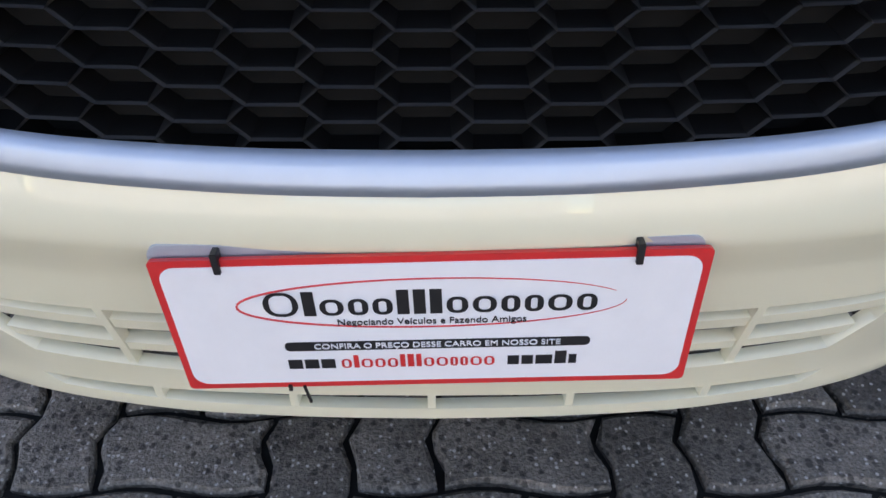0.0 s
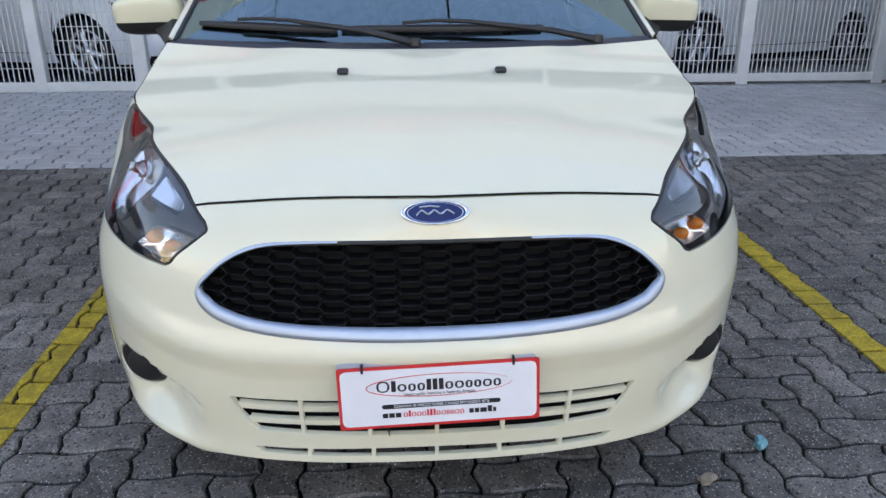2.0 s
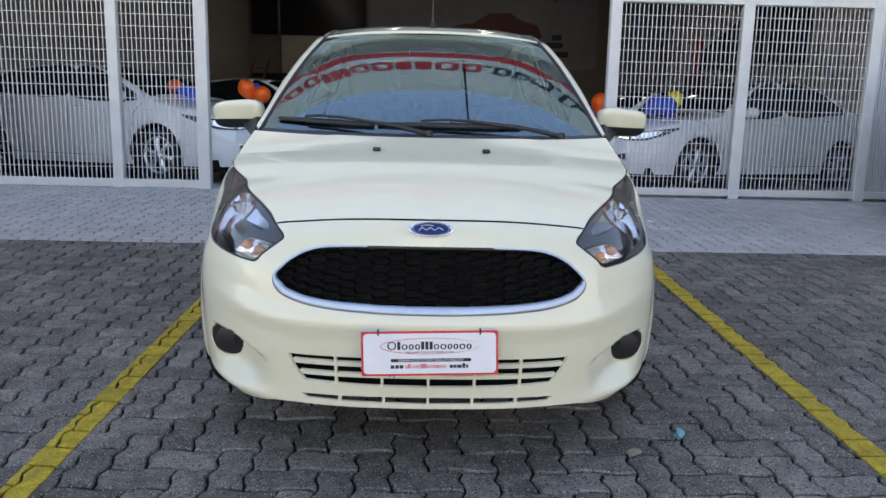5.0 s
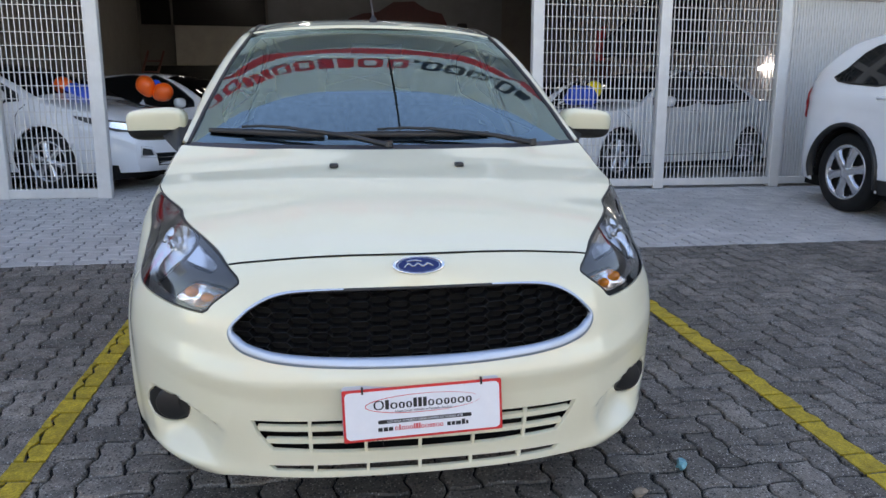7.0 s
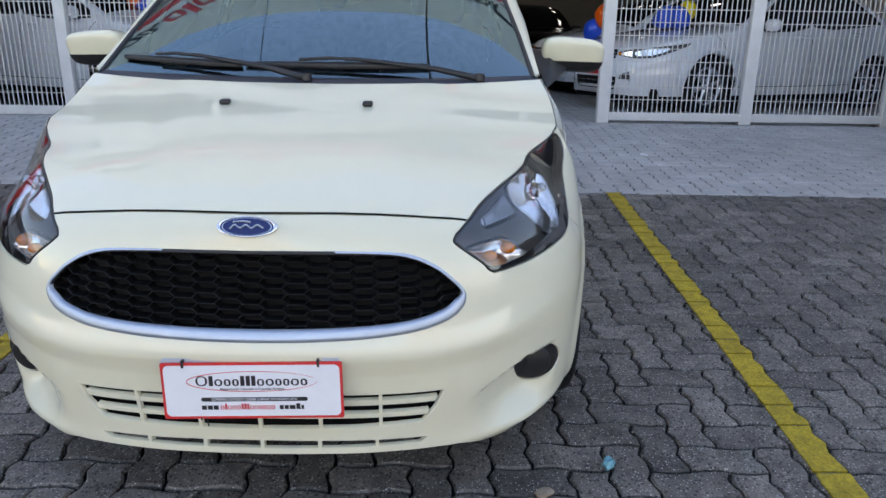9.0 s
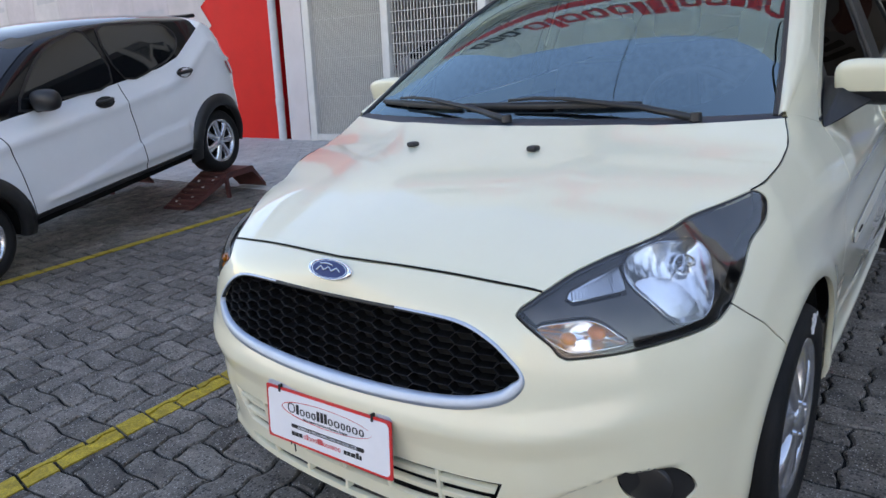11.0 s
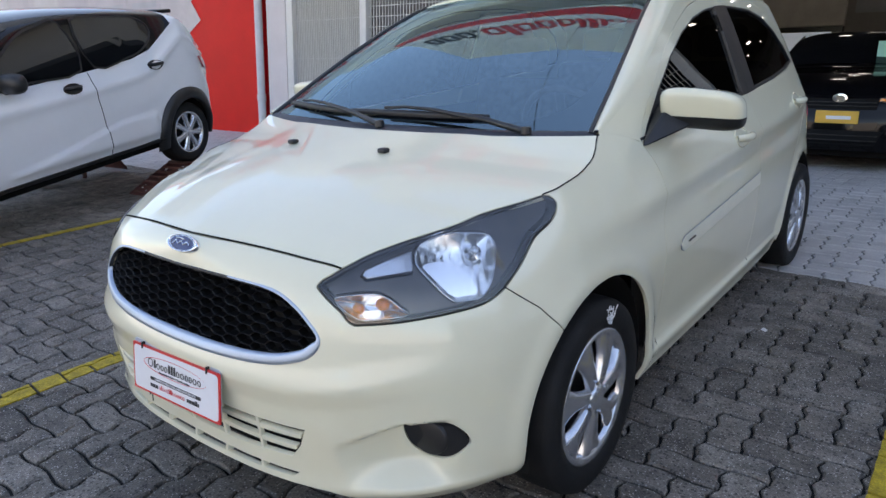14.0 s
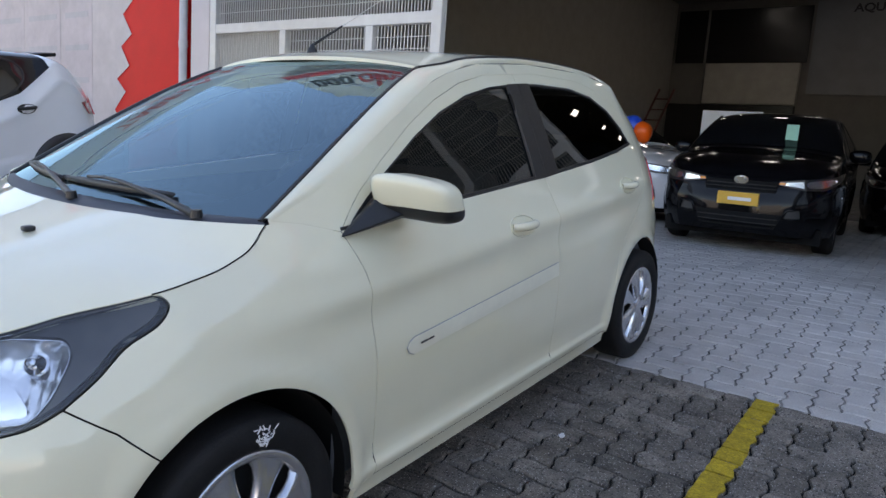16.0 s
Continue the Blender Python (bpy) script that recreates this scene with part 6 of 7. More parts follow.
# shop name fascia above the opening
sign = thing("fascia", "white shop fascia with red band and large red and black lettering", "sign", kind="structure")
box("fascia_panel", -6.2, 9.0, G - 0.75, G + 0.1, 5.75, 9.4, FACADE, sign, "white fascia panel", bev=0.01)
box("fascia_red_band", -6.2, 9.0, G - 0.762, G - 0.75, 5.82, 6.15, PLATE_RED, sign, "red band")
fm = Matrix.Translation((0, G - 0.752, 0)) @ Matrix.Rotation(radians(90), 4, "X")
x = -5.8
for w, k, m in [(0.34, 0.7, INK)] * 3 + [(0.10, 0.16, INK)] + [(w, k, PLATE_RED) for w, k in zip((0.40, 0.16, 0.40, 0.36, 0.36, 0.16, 0.22, 0.16, 0.38, 0.40, 0.28, 0.28, 0.42, 0.36), (0.7, 1, 0.7, 0.7, 0.7, 0.95, 1, 0.95, 0.7, 0.7, 0.7, 0.7, 0.7, 0.7))] + [(0.10, 0.16, INK)] + [(w, k, INK) for w, k in zip((0.38, 0.40, 0.56, 0.10, 0.38, 0.26), (0.7, 0.7, 0.7, 0.16, 1, 0.7))]:
    h = 0.95 * k
    if w > 0.3:
        ring_o, ring_i = rect_round(w, h, 0.12), rect_round(w - 0.2, h - 0.24, 0.04)
        at = fm @ Matrix.Translation((x + w / 2, 6.52 + h / 2, 0))
        nn = len(ring_o)
        link_mesh("letter_block", [at @ Vector((a_, b_, 0.02)) for a_, b_ in ring_o + ring_i], [(q, (q + 1) % nn, nn + (q + 1) % nn, nn + q) for q in range(nn)], m, sign)
    else:
        slab("letter_block", [(x, 6.52), (x + w, 6.52), (x + w, 6.52 + h), (x, 6.52 + h)], 0.0, 0.02, m, sign, fm)
    x += w + 0.075
cable = thing("overhead_cable", "thin black cable slung from the fascia across the street", "cable")
for x0, x1, z1 in ((0.55, 0.75, 6.6), (-1.9, -0.6, 7.0), (2.6, 1.6, 7.0)):
    pts = [(x0 + (x1 - x0) * t, G - 0.76 + (-16.3 - G) * t, 6.3 + (z1 - 6.3) * t - 1.6 * t * (1 - t)) for t in [k / 20 for k in range(21)]]
    v_, f_ = tube(pts, 0.016 if x0 == 0.55 else 0.007, 6)
    link_mesh("cable_run", v_, f_, INK, cable)
tagged(box("wall_front", -9.5, 9.7, G - 0.02, G + 0.25, 4.45, 7.4, FACADE), "pale front wall over the shop gates", "wall", kind="structure")
# out of view; added to keep skylight off the right of the forecourt
tagged(box("wall_light_block", 9.2, 9.45, -3.4, G - 0.02, -0.4, 2.6, WALL_GREY), "unseen plain grey wall added to shade the forecourt's right side", "wall", kind="structure")
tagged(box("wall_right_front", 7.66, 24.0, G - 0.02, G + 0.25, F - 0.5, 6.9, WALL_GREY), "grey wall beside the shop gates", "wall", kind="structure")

# ---------------------------------------------------------------- inside the shop
back = thing("back_panel", "black panel on the far wall beside a shelf of pale boxes", "panel")
box("panel", -7.0, -2.55, BACK - 0.12, BACK - 0.02, 4.75, 6.6, BLACK_PANEL, back)
box("panel_frame", -5.95, -5.87, BACK - 0.16, BACK - 0.02, F, 6.6, WALL_GREY, back)
box("shelf_band", -5.8, -2.7, BACK - 0.3, BACK - 0.02, 3.3, 4.7, mat("pale counter", (0.32, 0.31, 0.29), 0.6, var=0.12, scale=2), back, "pale counter front")
box("shelf_dark", -7.0, -2.7, BACK - 0.4, BACK - 0.05, F, 3.25, BLACK_PANEL, back)
poster = thing("poster", "large grey wall poster with a red car picture and black lettering", "poster")
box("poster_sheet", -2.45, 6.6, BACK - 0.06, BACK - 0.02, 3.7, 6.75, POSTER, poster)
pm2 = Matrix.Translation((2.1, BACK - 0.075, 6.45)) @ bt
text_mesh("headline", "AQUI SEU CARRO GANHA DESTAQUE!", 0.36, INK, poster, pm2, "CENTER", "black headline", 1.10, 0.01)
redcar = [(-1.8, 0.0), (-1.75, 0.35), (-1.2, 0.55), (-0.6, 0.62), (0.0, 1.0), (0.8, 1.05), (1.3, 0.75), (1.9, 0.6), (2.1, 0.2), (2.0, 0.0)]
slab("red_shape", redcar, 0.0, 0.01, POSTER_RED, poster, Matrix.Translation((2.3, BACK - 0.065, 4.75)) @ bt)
for k, (x, z, w) in enumerate(((4.9, 4.6, 0.7), (5.0, 4.25, 1.0), (5.0, 4.9, 0.4))):
    slab("dark_shape", rect_round(w, 0.22, 0.08), 0.0, 0.01, INK, poster, Matrix.Translation((x, BACK - 0.065, z)) @ bt)

lamps = []
first = thing("ceiling_light", "small square lit ceiling panel light", "light", group="ceiling lights")
box("frame", -0.18, 0.18, -0.18, 0.18, -0.03, 0.02, GATE_WHITE, first, bev=0.004)
box("diffuser", -0.15, 0.15, -0.15, 0.15, -0.036, -0.030, LAMP_ON, first, "lit white diffuser")
rows_ = [(x, y) for y in (15.3, 18.2, 20.6, 23.6) for x in (-4.2, -1.15, 1.85, 4.4)]
first.location = (rows_[0][0], rows_[0][1], TOP - 0.03)
for x, y in rows_[1:]:
    copy_thing(first, Matrix.Translation((x, y, TOP - 0.03)))
spot = thing("downlight", "small round lit downlight before the poster", "light", group="downlights")
v_, f_ = lathe([(0.0, -0.02), (0.07, -0.02), (0.09, 0.0), (0.09, 0.03)], 14, "Z")
link_mesh("ring", v_, f_, GATE_WHITE, spot)
v_, f_ = lathe([(0.0, -0.024), (0.06, -0.023)], 14, "Z")
link_mesh("lens", v_, f_, LAMP_ON, spot, "lit lens")
spot.location = (-3.5, 25.0, TOP - 0.04)
for x in (-1.7, 0.2, 2.0, 3.8, 5.4):
    copy_thing(spot, Matrix.Translation((x, 25.0, TOP - 0.04)))
tube_l = thing("tube_light", "lit white tube light on the far wall", "light")
box("tube", -0.6, 0.6, -0.04, 0.04, -0.04, 0.04, LAMP_ON, tube_l)
tube_l.location = (9.42, 12.5, 2.35)
tube_l.rotation_euler = (0, 0, radians(90))

ladder = thing("ladder", "dark red step ladder leaning at the side wall", "ladder")
for dx in (0, 0.45):
    v_, f_ = tube([(-6.3 + dx, 20.0, F), (-5.6 + dx, 21.0, 3.3)], 0.035, 8)
    link_mesh("rail", v_, f_, RAMP_RED, ladder)
for k in range(1, 9):
    t = k / 9
    v_, f_ = tube([(-6.3 + 0.7 * t, 20.0 + t, F + 2.9 * t), (-5.85 + 0.7 * t, 20.0 + t, F + 2.9 * t)], 0.022, 6)
    link_mesh("rung", v_, f_, RAMP_RED, ladder)
stair = thing("staircase", "dark boxed-in staircase along the side wall", "stairs")
vs = [(x, y, z) for x in (8.5, 9.46) for y, z in ((15.6, 3.0), (20.2, 3.2), (20.2, 3.75), (15.6, 4.75))]
link_mesh("stair_casing", vs, [(0, 1, 2, 3), (7, 6, 5, 4), (0, 4, 5, 1), (3, 2, 6, 7), (0, 3, 7, 4), (1, 5, 6, 2)], BLACK_PANEL, stair, "black panelled casing")
for k in range(6):
    box("stair_riser", 8.46, 8.50, 15.8 + 0.7 * k, 15.84 + 0.7 * k, 3.05, 4.55 - 0.15 * k, WALL_GREY, stair)
box("stair_post", 8.5, 8.62, 15.7, 15.82, F, 3.0, WALL_GREY, stair)
box("red_panel", 8.52, 8.56, 20.2, 20.9, F + 2.4, 4.2, PLATE_RED, stair, "red panel at the foot of the casing")
tagged(box("red_board", 7.6, 8.3, 18.9, 19.0, F, 3.0, RAMP_RED), "dark red board standing by the side stair", "board")
tagged(box("white_board", -1.75, -0.75, 12.6, 12.66, F, 2.15, PLATE_WHITE), "tall white board standing on the shop floor", "sign")

# ---------------------------------------------------------------- other cars
def road_car(name, label, m, L, W, H, paint, wheel_r, axles, top, belt, mid, windows, base=0.20, dark_roof=None, cladding=0.0, arch_w=0.1, spokes=6, plate=None, handles=(), relief=None, handle_paint=None, lamp_z=0.66, screen=(0.95, 1.6), rear_glass=None, tail=None, grille=((0.60, 0.70, 0.62), (0.26, 0.40, 0.66)), mirror_paint=None, door_front=1.05, rows=13):
    """A car seen at some distance. y runs from its nose (0) to its tail (L); the wheels stand on z = 0.
    top: height of the centre line along y; belt: height of the window sill; mid: y of the seam between the doors."""
    root = thing(name, label, "car", m)
    hw = W / 2
    tp = np.array(curve(top, 6))
    R_EDGE = 0.085

    def top_z(y):
        return float(np.interp(y, tp[:, 0], tp[:, 1]))

    def belt_z(y):
        return float(np.interp(y, [b[0] for b in belt], [b[1] for b in belt]))

    def width(y):
        a, b = y / 0.66, (L - y) / 0.50
        w = 1.0
        if a < 1:
            w *= 0.70 + 0.30 * (1 - (1 - max(0, a)) ** 2.6)
        if b < 1:
            w *= 0.82 + 0.18 * (1 - (1 - max(0, b)) ** 2.6)
        return hw * w

    def side(y, z, off=0.0):
        zb = min(belt_z(y), top_z(y) - R_EDGE)
        ins = 0.05 * max(0.0, (0.42 - z) / 0.22) ** 1.6 + 0.040 * smooth01((z - zb + 0.15) / 0.17)
        ins -= 0.012 * bell(z - zb + 0.15, 0.035) + 0.006 * bell(z - zb + 0.33, 0.09)
        if z > zb:
            t = (z - zb) / max(0.2, H - zb)
            ins += 0.15 * t + 0.055 * t * t
        for ay in axles:
            ins -= 0.020 * bell(math.hypot(y - ay, z - wheel_r) - wheel_r * 1.24, 0.05)
        if relief and relief[0] < y < relief[2]:
            # raised wedge along the foot of the doors
            t = (y - relief[0]) / (relief[2] - relief[0])
            zr = relief[1] + (relief[3] - relief[1]) * smooth01(t * 1.2)
            ins -= 0.020 * smooth01((zr - z) / 0.03) * smooth01((z - 0.34) / 0.03) * smooth01(t / 0.04) * smooth01((1 - t) / 0.04)
        return Vector((width(y) - ins + off, y, z))

    def side_n(y, z):
        e = 0.015
        return -(side(y + e, z) - side(y - e, z)).cross(side(y, z + e) - side(y, z - e)).normalized()

    def crown(u, y, off=0.0):
        zs = top_z(y) - R_EDGE
        return Vector((side(y, zs).x * u, y, zs + R_EDGE * max(0.0, 1 - abs(u) ** 3.2) ** 0.62 + off))

    ys = sorted(set([round(float(v), 3) for v in np.concatenate([np.linspace(0, 0.5, 14), np.linspace(0.5, L - 0.4, 92), np.linspace(L - 0.4, L, 10)])]))
    US = (0.985, 0.955, 0.90, 0.80, 0.62, 0.35, 0.0)
    NB, NU = rows, 6
    n = NB + NU + 1 + len(US)
    for sg in (-1, 1):
        vs, low_f, up_f = [], [], []
        for y in ys:
            zs = top_z(y) - R_EDGE
            zm = min(belt_z(y), zs - 0.02)
            for j in range(NB + 1):
                p = side(y, base + (zm - base) * j / NB)
                vs.append((sg * p.x, p.y, p.z))
            for j in range(1, NU + 1):
                p = side(y, zm + (zs - zm) * j / NU)
                vs.append((sg * p.x, p.y, p.z))
            for u in US:
                p = crown(u, y)
                vs.append((sg * p.x, p.y, p.z))
        for i in range(len(ys) - 1):
            for j in range(n - 1):
                c = [i * n + j, (i + 1) * n + j, (i + 1) * n + j + 1, i * n + j + 1]
                cy, cz = sum(vs[k][1] for k in c) / 4, sum(vs[k][2] for k in c) / 4
                if j < NB and any(math.hypot(cy - ay, cz - wheel_r) < wheel_r * 1.15 for ay in axles):
                    continue
                f = tuple(c) if sg > 0 else tuple(c[::-1])
                dark = dark_roof and j >= NB and screen[0] - 0.02 < cy < dark_roof and top_z(cy) > belt_z(cy) + 0.14
                (up_f if dark else low_f).append(f)
        for k in {k for f in low_f for k in f}:
            x, y, z = vs[k]
            for ay in axles:
                r = math.hypot(y - ay, z - wheel_r)
                if r < wheel_r * 1.25 and z < belt_z(y) - 0.1:
                    q = wheel_r * 1.17 / max(r, 1e-3)
                    vs[k] = (x, ay + (y - ay) * q, wheel_r + (z - wheel_r) * q)
        link_mesh("body", vs, low_f, paint, root, "", True)
        if up_f:
            link_mesh("roof", vs, up_f, BLACK_CAR, root, "black roof and pillars", True)

    def front(u, z, off=0.0):
        t = (z - base) / max(0.1, top_z(0) - base)
        bulge = 0.13 * smooth01((z - base + 0.05) / 0.16) * (1 - 0.42 * smooth01((t - 0.45) / 0.5))
        return Vector((u * (side(0, z).x + off), -bulge * (1 - abs(u) ** 2.4) - off, z))

    def back(u, z, off=0.0):
        t = (z - base) / max(0.1, top_z(L) - base)
        bulge = 0.12 * smooth01((z - base + 0.05) / 0.16) * (1 - 0.6 * smooth01((t - 0.5) / 0.4))
        return Vector((u * (side(L, z).x + off), L + bulge * (1 - abs(u) ** 2.4) + off, z))

    for nm, surf, y0 in (("nose", front, 0.0), ("tail", back, L)):
        zs = top_z(y0) - R_EDGE
        vs, N = [], 17
        for j in range(13):
            for u in np.linspace(-1, 1, N):
                u = float(u)
                zt = zs + R_EDGE * max(0.0, 1 - abs(u) ** 3.2) ** 0.62
                p = surf(u, base + (zs - base) * min(1.0, j / 11))
                if j == 12:
                    p = Vector((side(y0, zs).x * u, y0, zt))
                vs.append(p)
        link_mesh(nm, vs, [(i * N + j, i * N + j + 1, i * N + j + N + 1, i * N + j + N) for i in range(12) for j in range(N - 1)], paint, root, "", True)

    def patch(nm, poly, sgn, mt, off, lb="", parent=None, grid=0.06, depth=0.012):
        f = lambda y, z, o=0.0: Vector((sgn * side(y, z, off + o).x, y, z))
        g = lambda y, z: Vector((sgn * side_n(y, z).x, side_n(y, z).y, side_n(y, z).z))
        return sheet(nm, poly, f, g, mt, parent or root, grid=grid, gap=0, depth=depth, label=lb)

    def cap(nm, poly, surf, mt, off, lb="", parent=None, depth=0.012, grid=0.06):
        d = -1 if surf is front else 1
        g = lambda u, z: Vector((0.5 * u, d, 0.1)).normalized()
        return sheet(nm, poly, lambda u, z, o=0.0: surf(u, z, off + o), g, mt, parent or root, grid=grid, gap=0, depth=depth, label=lb)

    for sg in (-1, 1):
        for w in windows:
            pol = rounded(w, 3) if len(w) > 4 else dense(w, 0.1)
            fr = patch("window_frame", shrink(pol, -0.016), sg, PLASTIC, 0.003, "black window frame", depth=0.004)
            patch("side_window", pol, sg, DARK_GLASS, 0.006, "dark side window", fr, depth=0.003)
        for pts in (((door_front, 0.30), (door_front - 0.02, 0.55), (door_front - 0.06, belt_z(door_front) - 0.12), (door_front - 0.15, belt_z(door_front) - 0.02)), ((mid + 0.02, 0.30), (mid, 0.6), (mid - 0.03, belt_z(mid) - 0.01)), ((door_front, 0.30), (mid + 0.02, 0.30), (axles[1] - wheel_r * 1.3, 0.31))):
            v_, f_ = tube([Vector((sg * side(y, z, 0.0).x, y, z)) for y, z in [(float(a), float(b)) for a, b in curve(pts, 12)]], 0.0036, 5)
            link_mesh("door_seam", v_, f_, DARK, root, "", True)
        for hy, hz in handles:
            cup = rounded([(hy + 0.085 * math.cos(a), hz + 0.040 * math.sin(a)) for a in np.linspace(0, 2 * math.pi, 9)[:-1]], 2)
            hd = patch("door_handle", cup, sg, handle_paint or paint, 0.002, "", depth=0.004)
            v_, f_ = tube([Vector((sg * side(hy + d, hz + 0.008, o).x, hy + d, hz + 0.008)) for d, o in ((-0.075, 0.004), (-0.05, 0.026), (0.05, 0.026), (0.075, 0.004))], 0.015, 8)
            link_mesh("grip", v_, f_, handle_paint or paint, hd, "", True)
        # headlamp: a clear lens over a dark housing with a bright bowl, wrapped round the corner
        z0 = lamp_z
        hl = patch("headlamp", [(0.0, z0 - 0.055), (0.14, z0 - 0.045), (0.50, z0 + 0.085), (0.53, z0 + 0.115), (0.30, z0 + 0.085), (0.0, z0 + 0.045)], sg, LAMP_DARK, 0.004, "clear headlamp over a dark housing", grid=0.05)
        patch("lamp_bowl", rounded([(0.02, z0 - 0.03), (0.16, z0 - 0.015), (0.30, z0 + 0.05), (0.20, z0 + 0.055), (0.02, z0 + 0.025)], 3), sg, REFLECTOR, 0.010, "bright reflector", hl)
        hc = cap("headlamp", [(sg * 0.60, z0 - 0.02), (sg * 1.0, z0 - 0.055), (sg * 1.0, z0 + 0.045), (sg * 0.62, z0 + 0.012)], front, LAMP_DARK, 0.004, "clear headlamp over a dark housing")
        cap("lamp_bowl", [(sg * 0.70, z0 - 0.018), (sg * 0.98, z0 - 0.035), (sg * 0.98, z0 + 0.025), (sg * 0.72, z0 + 0.008)], front, REFLECTOR, 0.009, "bright reflector", hc)
        cap("indicator", [(sg * 0.60, z0 - 0.016), (sg * 0.69, z0 - 0.018), (sg * 0.71, z0 + 0.006), (sg * 0.62, z0 + 0.008)], front, AMBER, 0.009, "amber indicator", hc)
        v_, f_ = tube([front(sg * u, 0.42 + dz, 0.004) for u, dz in ((0.66, -0.06), (0.93, -0.05), (0.90, 0.05), (0.72, 0.03), (0.66, -0.06))], 0.016, 6)
        cap("fog_recess", [(sg * 0.68, 0.37), (sg * 0.92, 0.38), (sg * 0.90, 0.46), (sg * 0.74, 0.445)], front, PLASTIC, 0.003, "black fog lamp recess")
        link_mesh("fog_frame", v_, f_, paint, root, "", True)
        # tail lamp
        t0, t1, tz0, tz1 = tail
        patch("tail_lamp", [(L - t0, tz1 - 0.01), (L - t1, tz0), (L, tz0 - 0.02), (L, tz1 + 0.02)], sg, RED_LENS, 0.008, "red tail lamp")
        cap("tail_lamp", [(sg * 0.72, tz0), (sg * 1.0, tz0 - 0.02), (sg * 1.0, tz1 + 0.02), (sg * 0.80, tz1)], back, RED_LENS, 0.008, "red tail lamp")
        # black sill and arch trims
        if cladding:
            a0, a1 = axles[0] + wheel_r * 1.25, axles[1] - wheel_r * 1.25
            patch("sill_trim", [(a0, base + 0.005), (a1, base + 0.005), (a1, base + cladding), (a0, base + cladding)], sg, PLASTIC, 0.006, "black sill trim", grid=0.2)
            for ay in axles:
                vs, fs, N = [], [], 26
                for k in range(N + 1):
                    a = -0.22 + (math.pi + 0.44) * k / N
                    for q, o in ((1.13, -0.03), (1.13, 0.022), (1.20, 0.030), (1.17 + arch_w, 0.014), (1.18 + arch_w, -0.01)):
                        y, z = ay + wheel_r * q * math.cos(a), wheel_r + wheel_r * q * math.sin(a)
                        vs.append((sg * side(min(max(y, 0.0), L), z, o).x, y, z))
                fs = [(k * 5 + j, k * 5 + j + 1, k * 5 + j + 6, k * 5 + j + 5) for k in range(N) for j in range(4)]
                link_mesh("arch_trim", vs, fs, PLASTIC, root, "black arch trim", True)
        # mirror on a black foot
        y0, zb = screen[0] + 0.36, belt_z(screen[0] + 0.36)
        p = side(y0, zb + 0.06)
        bm = bmesh.new()
        bmesh.ops.create_uvsphere(bm, u_segments=16, v_segments=10, radius=1.0)
        for v in bm.verts:
            x, y, z = v.co
            v.co = (math.copysign(abs(x) ** 0.7, x) * 0.105, math.copysign(abs(y) ** 0.8, y) * 0.065, math.copysign(abs(z) ** 0.75, z) * 0.070)
        bmesh.ops.transform(bm, matrix=Matrix.Translation((sg * (p.x + 0.13), p.y - 0.02, p.z)), verts=bm.verts[:])
        wm = part("wing_mirror", bm, mirror_paint or paint, root, "", True)
        v_, f_ = tube([(sg * (p.x - 0.03), p.y, p.z - 0.05), (sg * (p.x + 0.10), p.y - 0.01, p.z - 0.045)], [0.04, 0.025], 8)
        link_mesh("mirror_foot", v_, f_, PLASTIC, wm, "black mirror foot")

    for nm, span, lim in (("windscreen", screen, 0.94), ("rear_window", rear_glass, 0.88)):
        rows = [[crown(float(u), float(y), 0.006) for u in np.linspace(-lim, lim, 13)] for y in np.linspace(span[0], span[1], 9)]
        link_mesh(nm, [p for r in rows for p in r], [(i * 13 + j, i * 13 + j + 1, i * 13 + j + 14, i * 13 + j + 13) for i in range(8) for j in range(12)], DARK_GLASS, root, "dark glass", True)
    # grille, intake, badge, dealer plate
    gr = None
    for z0, z1, w in grille:
        gr = cap("grille", [(-w, z1), (-w * 0.9, z0), (w * 0.9, z0), (w, z1)], front, DARK, 0.004, "black front grille")
        for k in range(2):
            z = z0 + (z1 - z0) * (k + 1) / 3
            v_, f_ = tube([front(float(u), z, 0.006) for u in np.linspace(-w * 0.92, w * 0.92, 13)], 0.005, 6)
            link_mesh("grille_bar", v_, f_, CHROME if paint is not BLACK_CAR else PLASTIC, gr, "", True)
    v_, f_ = lathe([(0.052, -0.004), (0.052, 0.006), (0.036, 0.007), (0.030, 0.002), (0.0, 0.002)], 24, "Y")
    link_mesh("emblem", [Vector((p[0] * 1.25, -p[1], p[2] * 0.8 + lamp_z + 0.005)) + Vector((0, front(0, lamp_z).y - 0.008, 0)) for p in v_], f_, CHROME, root, "plain chrome emblem")
    if plate:
        pz = lamp_z - 0.175
        yb = front(0, pz).y - 0.02
        pl = box("plate", -0.185, 0.185, yb - 0.012, yb + 0.02, pz - 0.06, pz + 0.06, plate, root, "dealer plate over the number plate", bev=0.004)
        box("plate_bar", -0.09, 0.12, yb - 0.015, yb - 0.012, pz - 0.020, pz + 0.012, PLATE_WHITE if plate is GOLD_PLATE else PLATE_RED, pl)
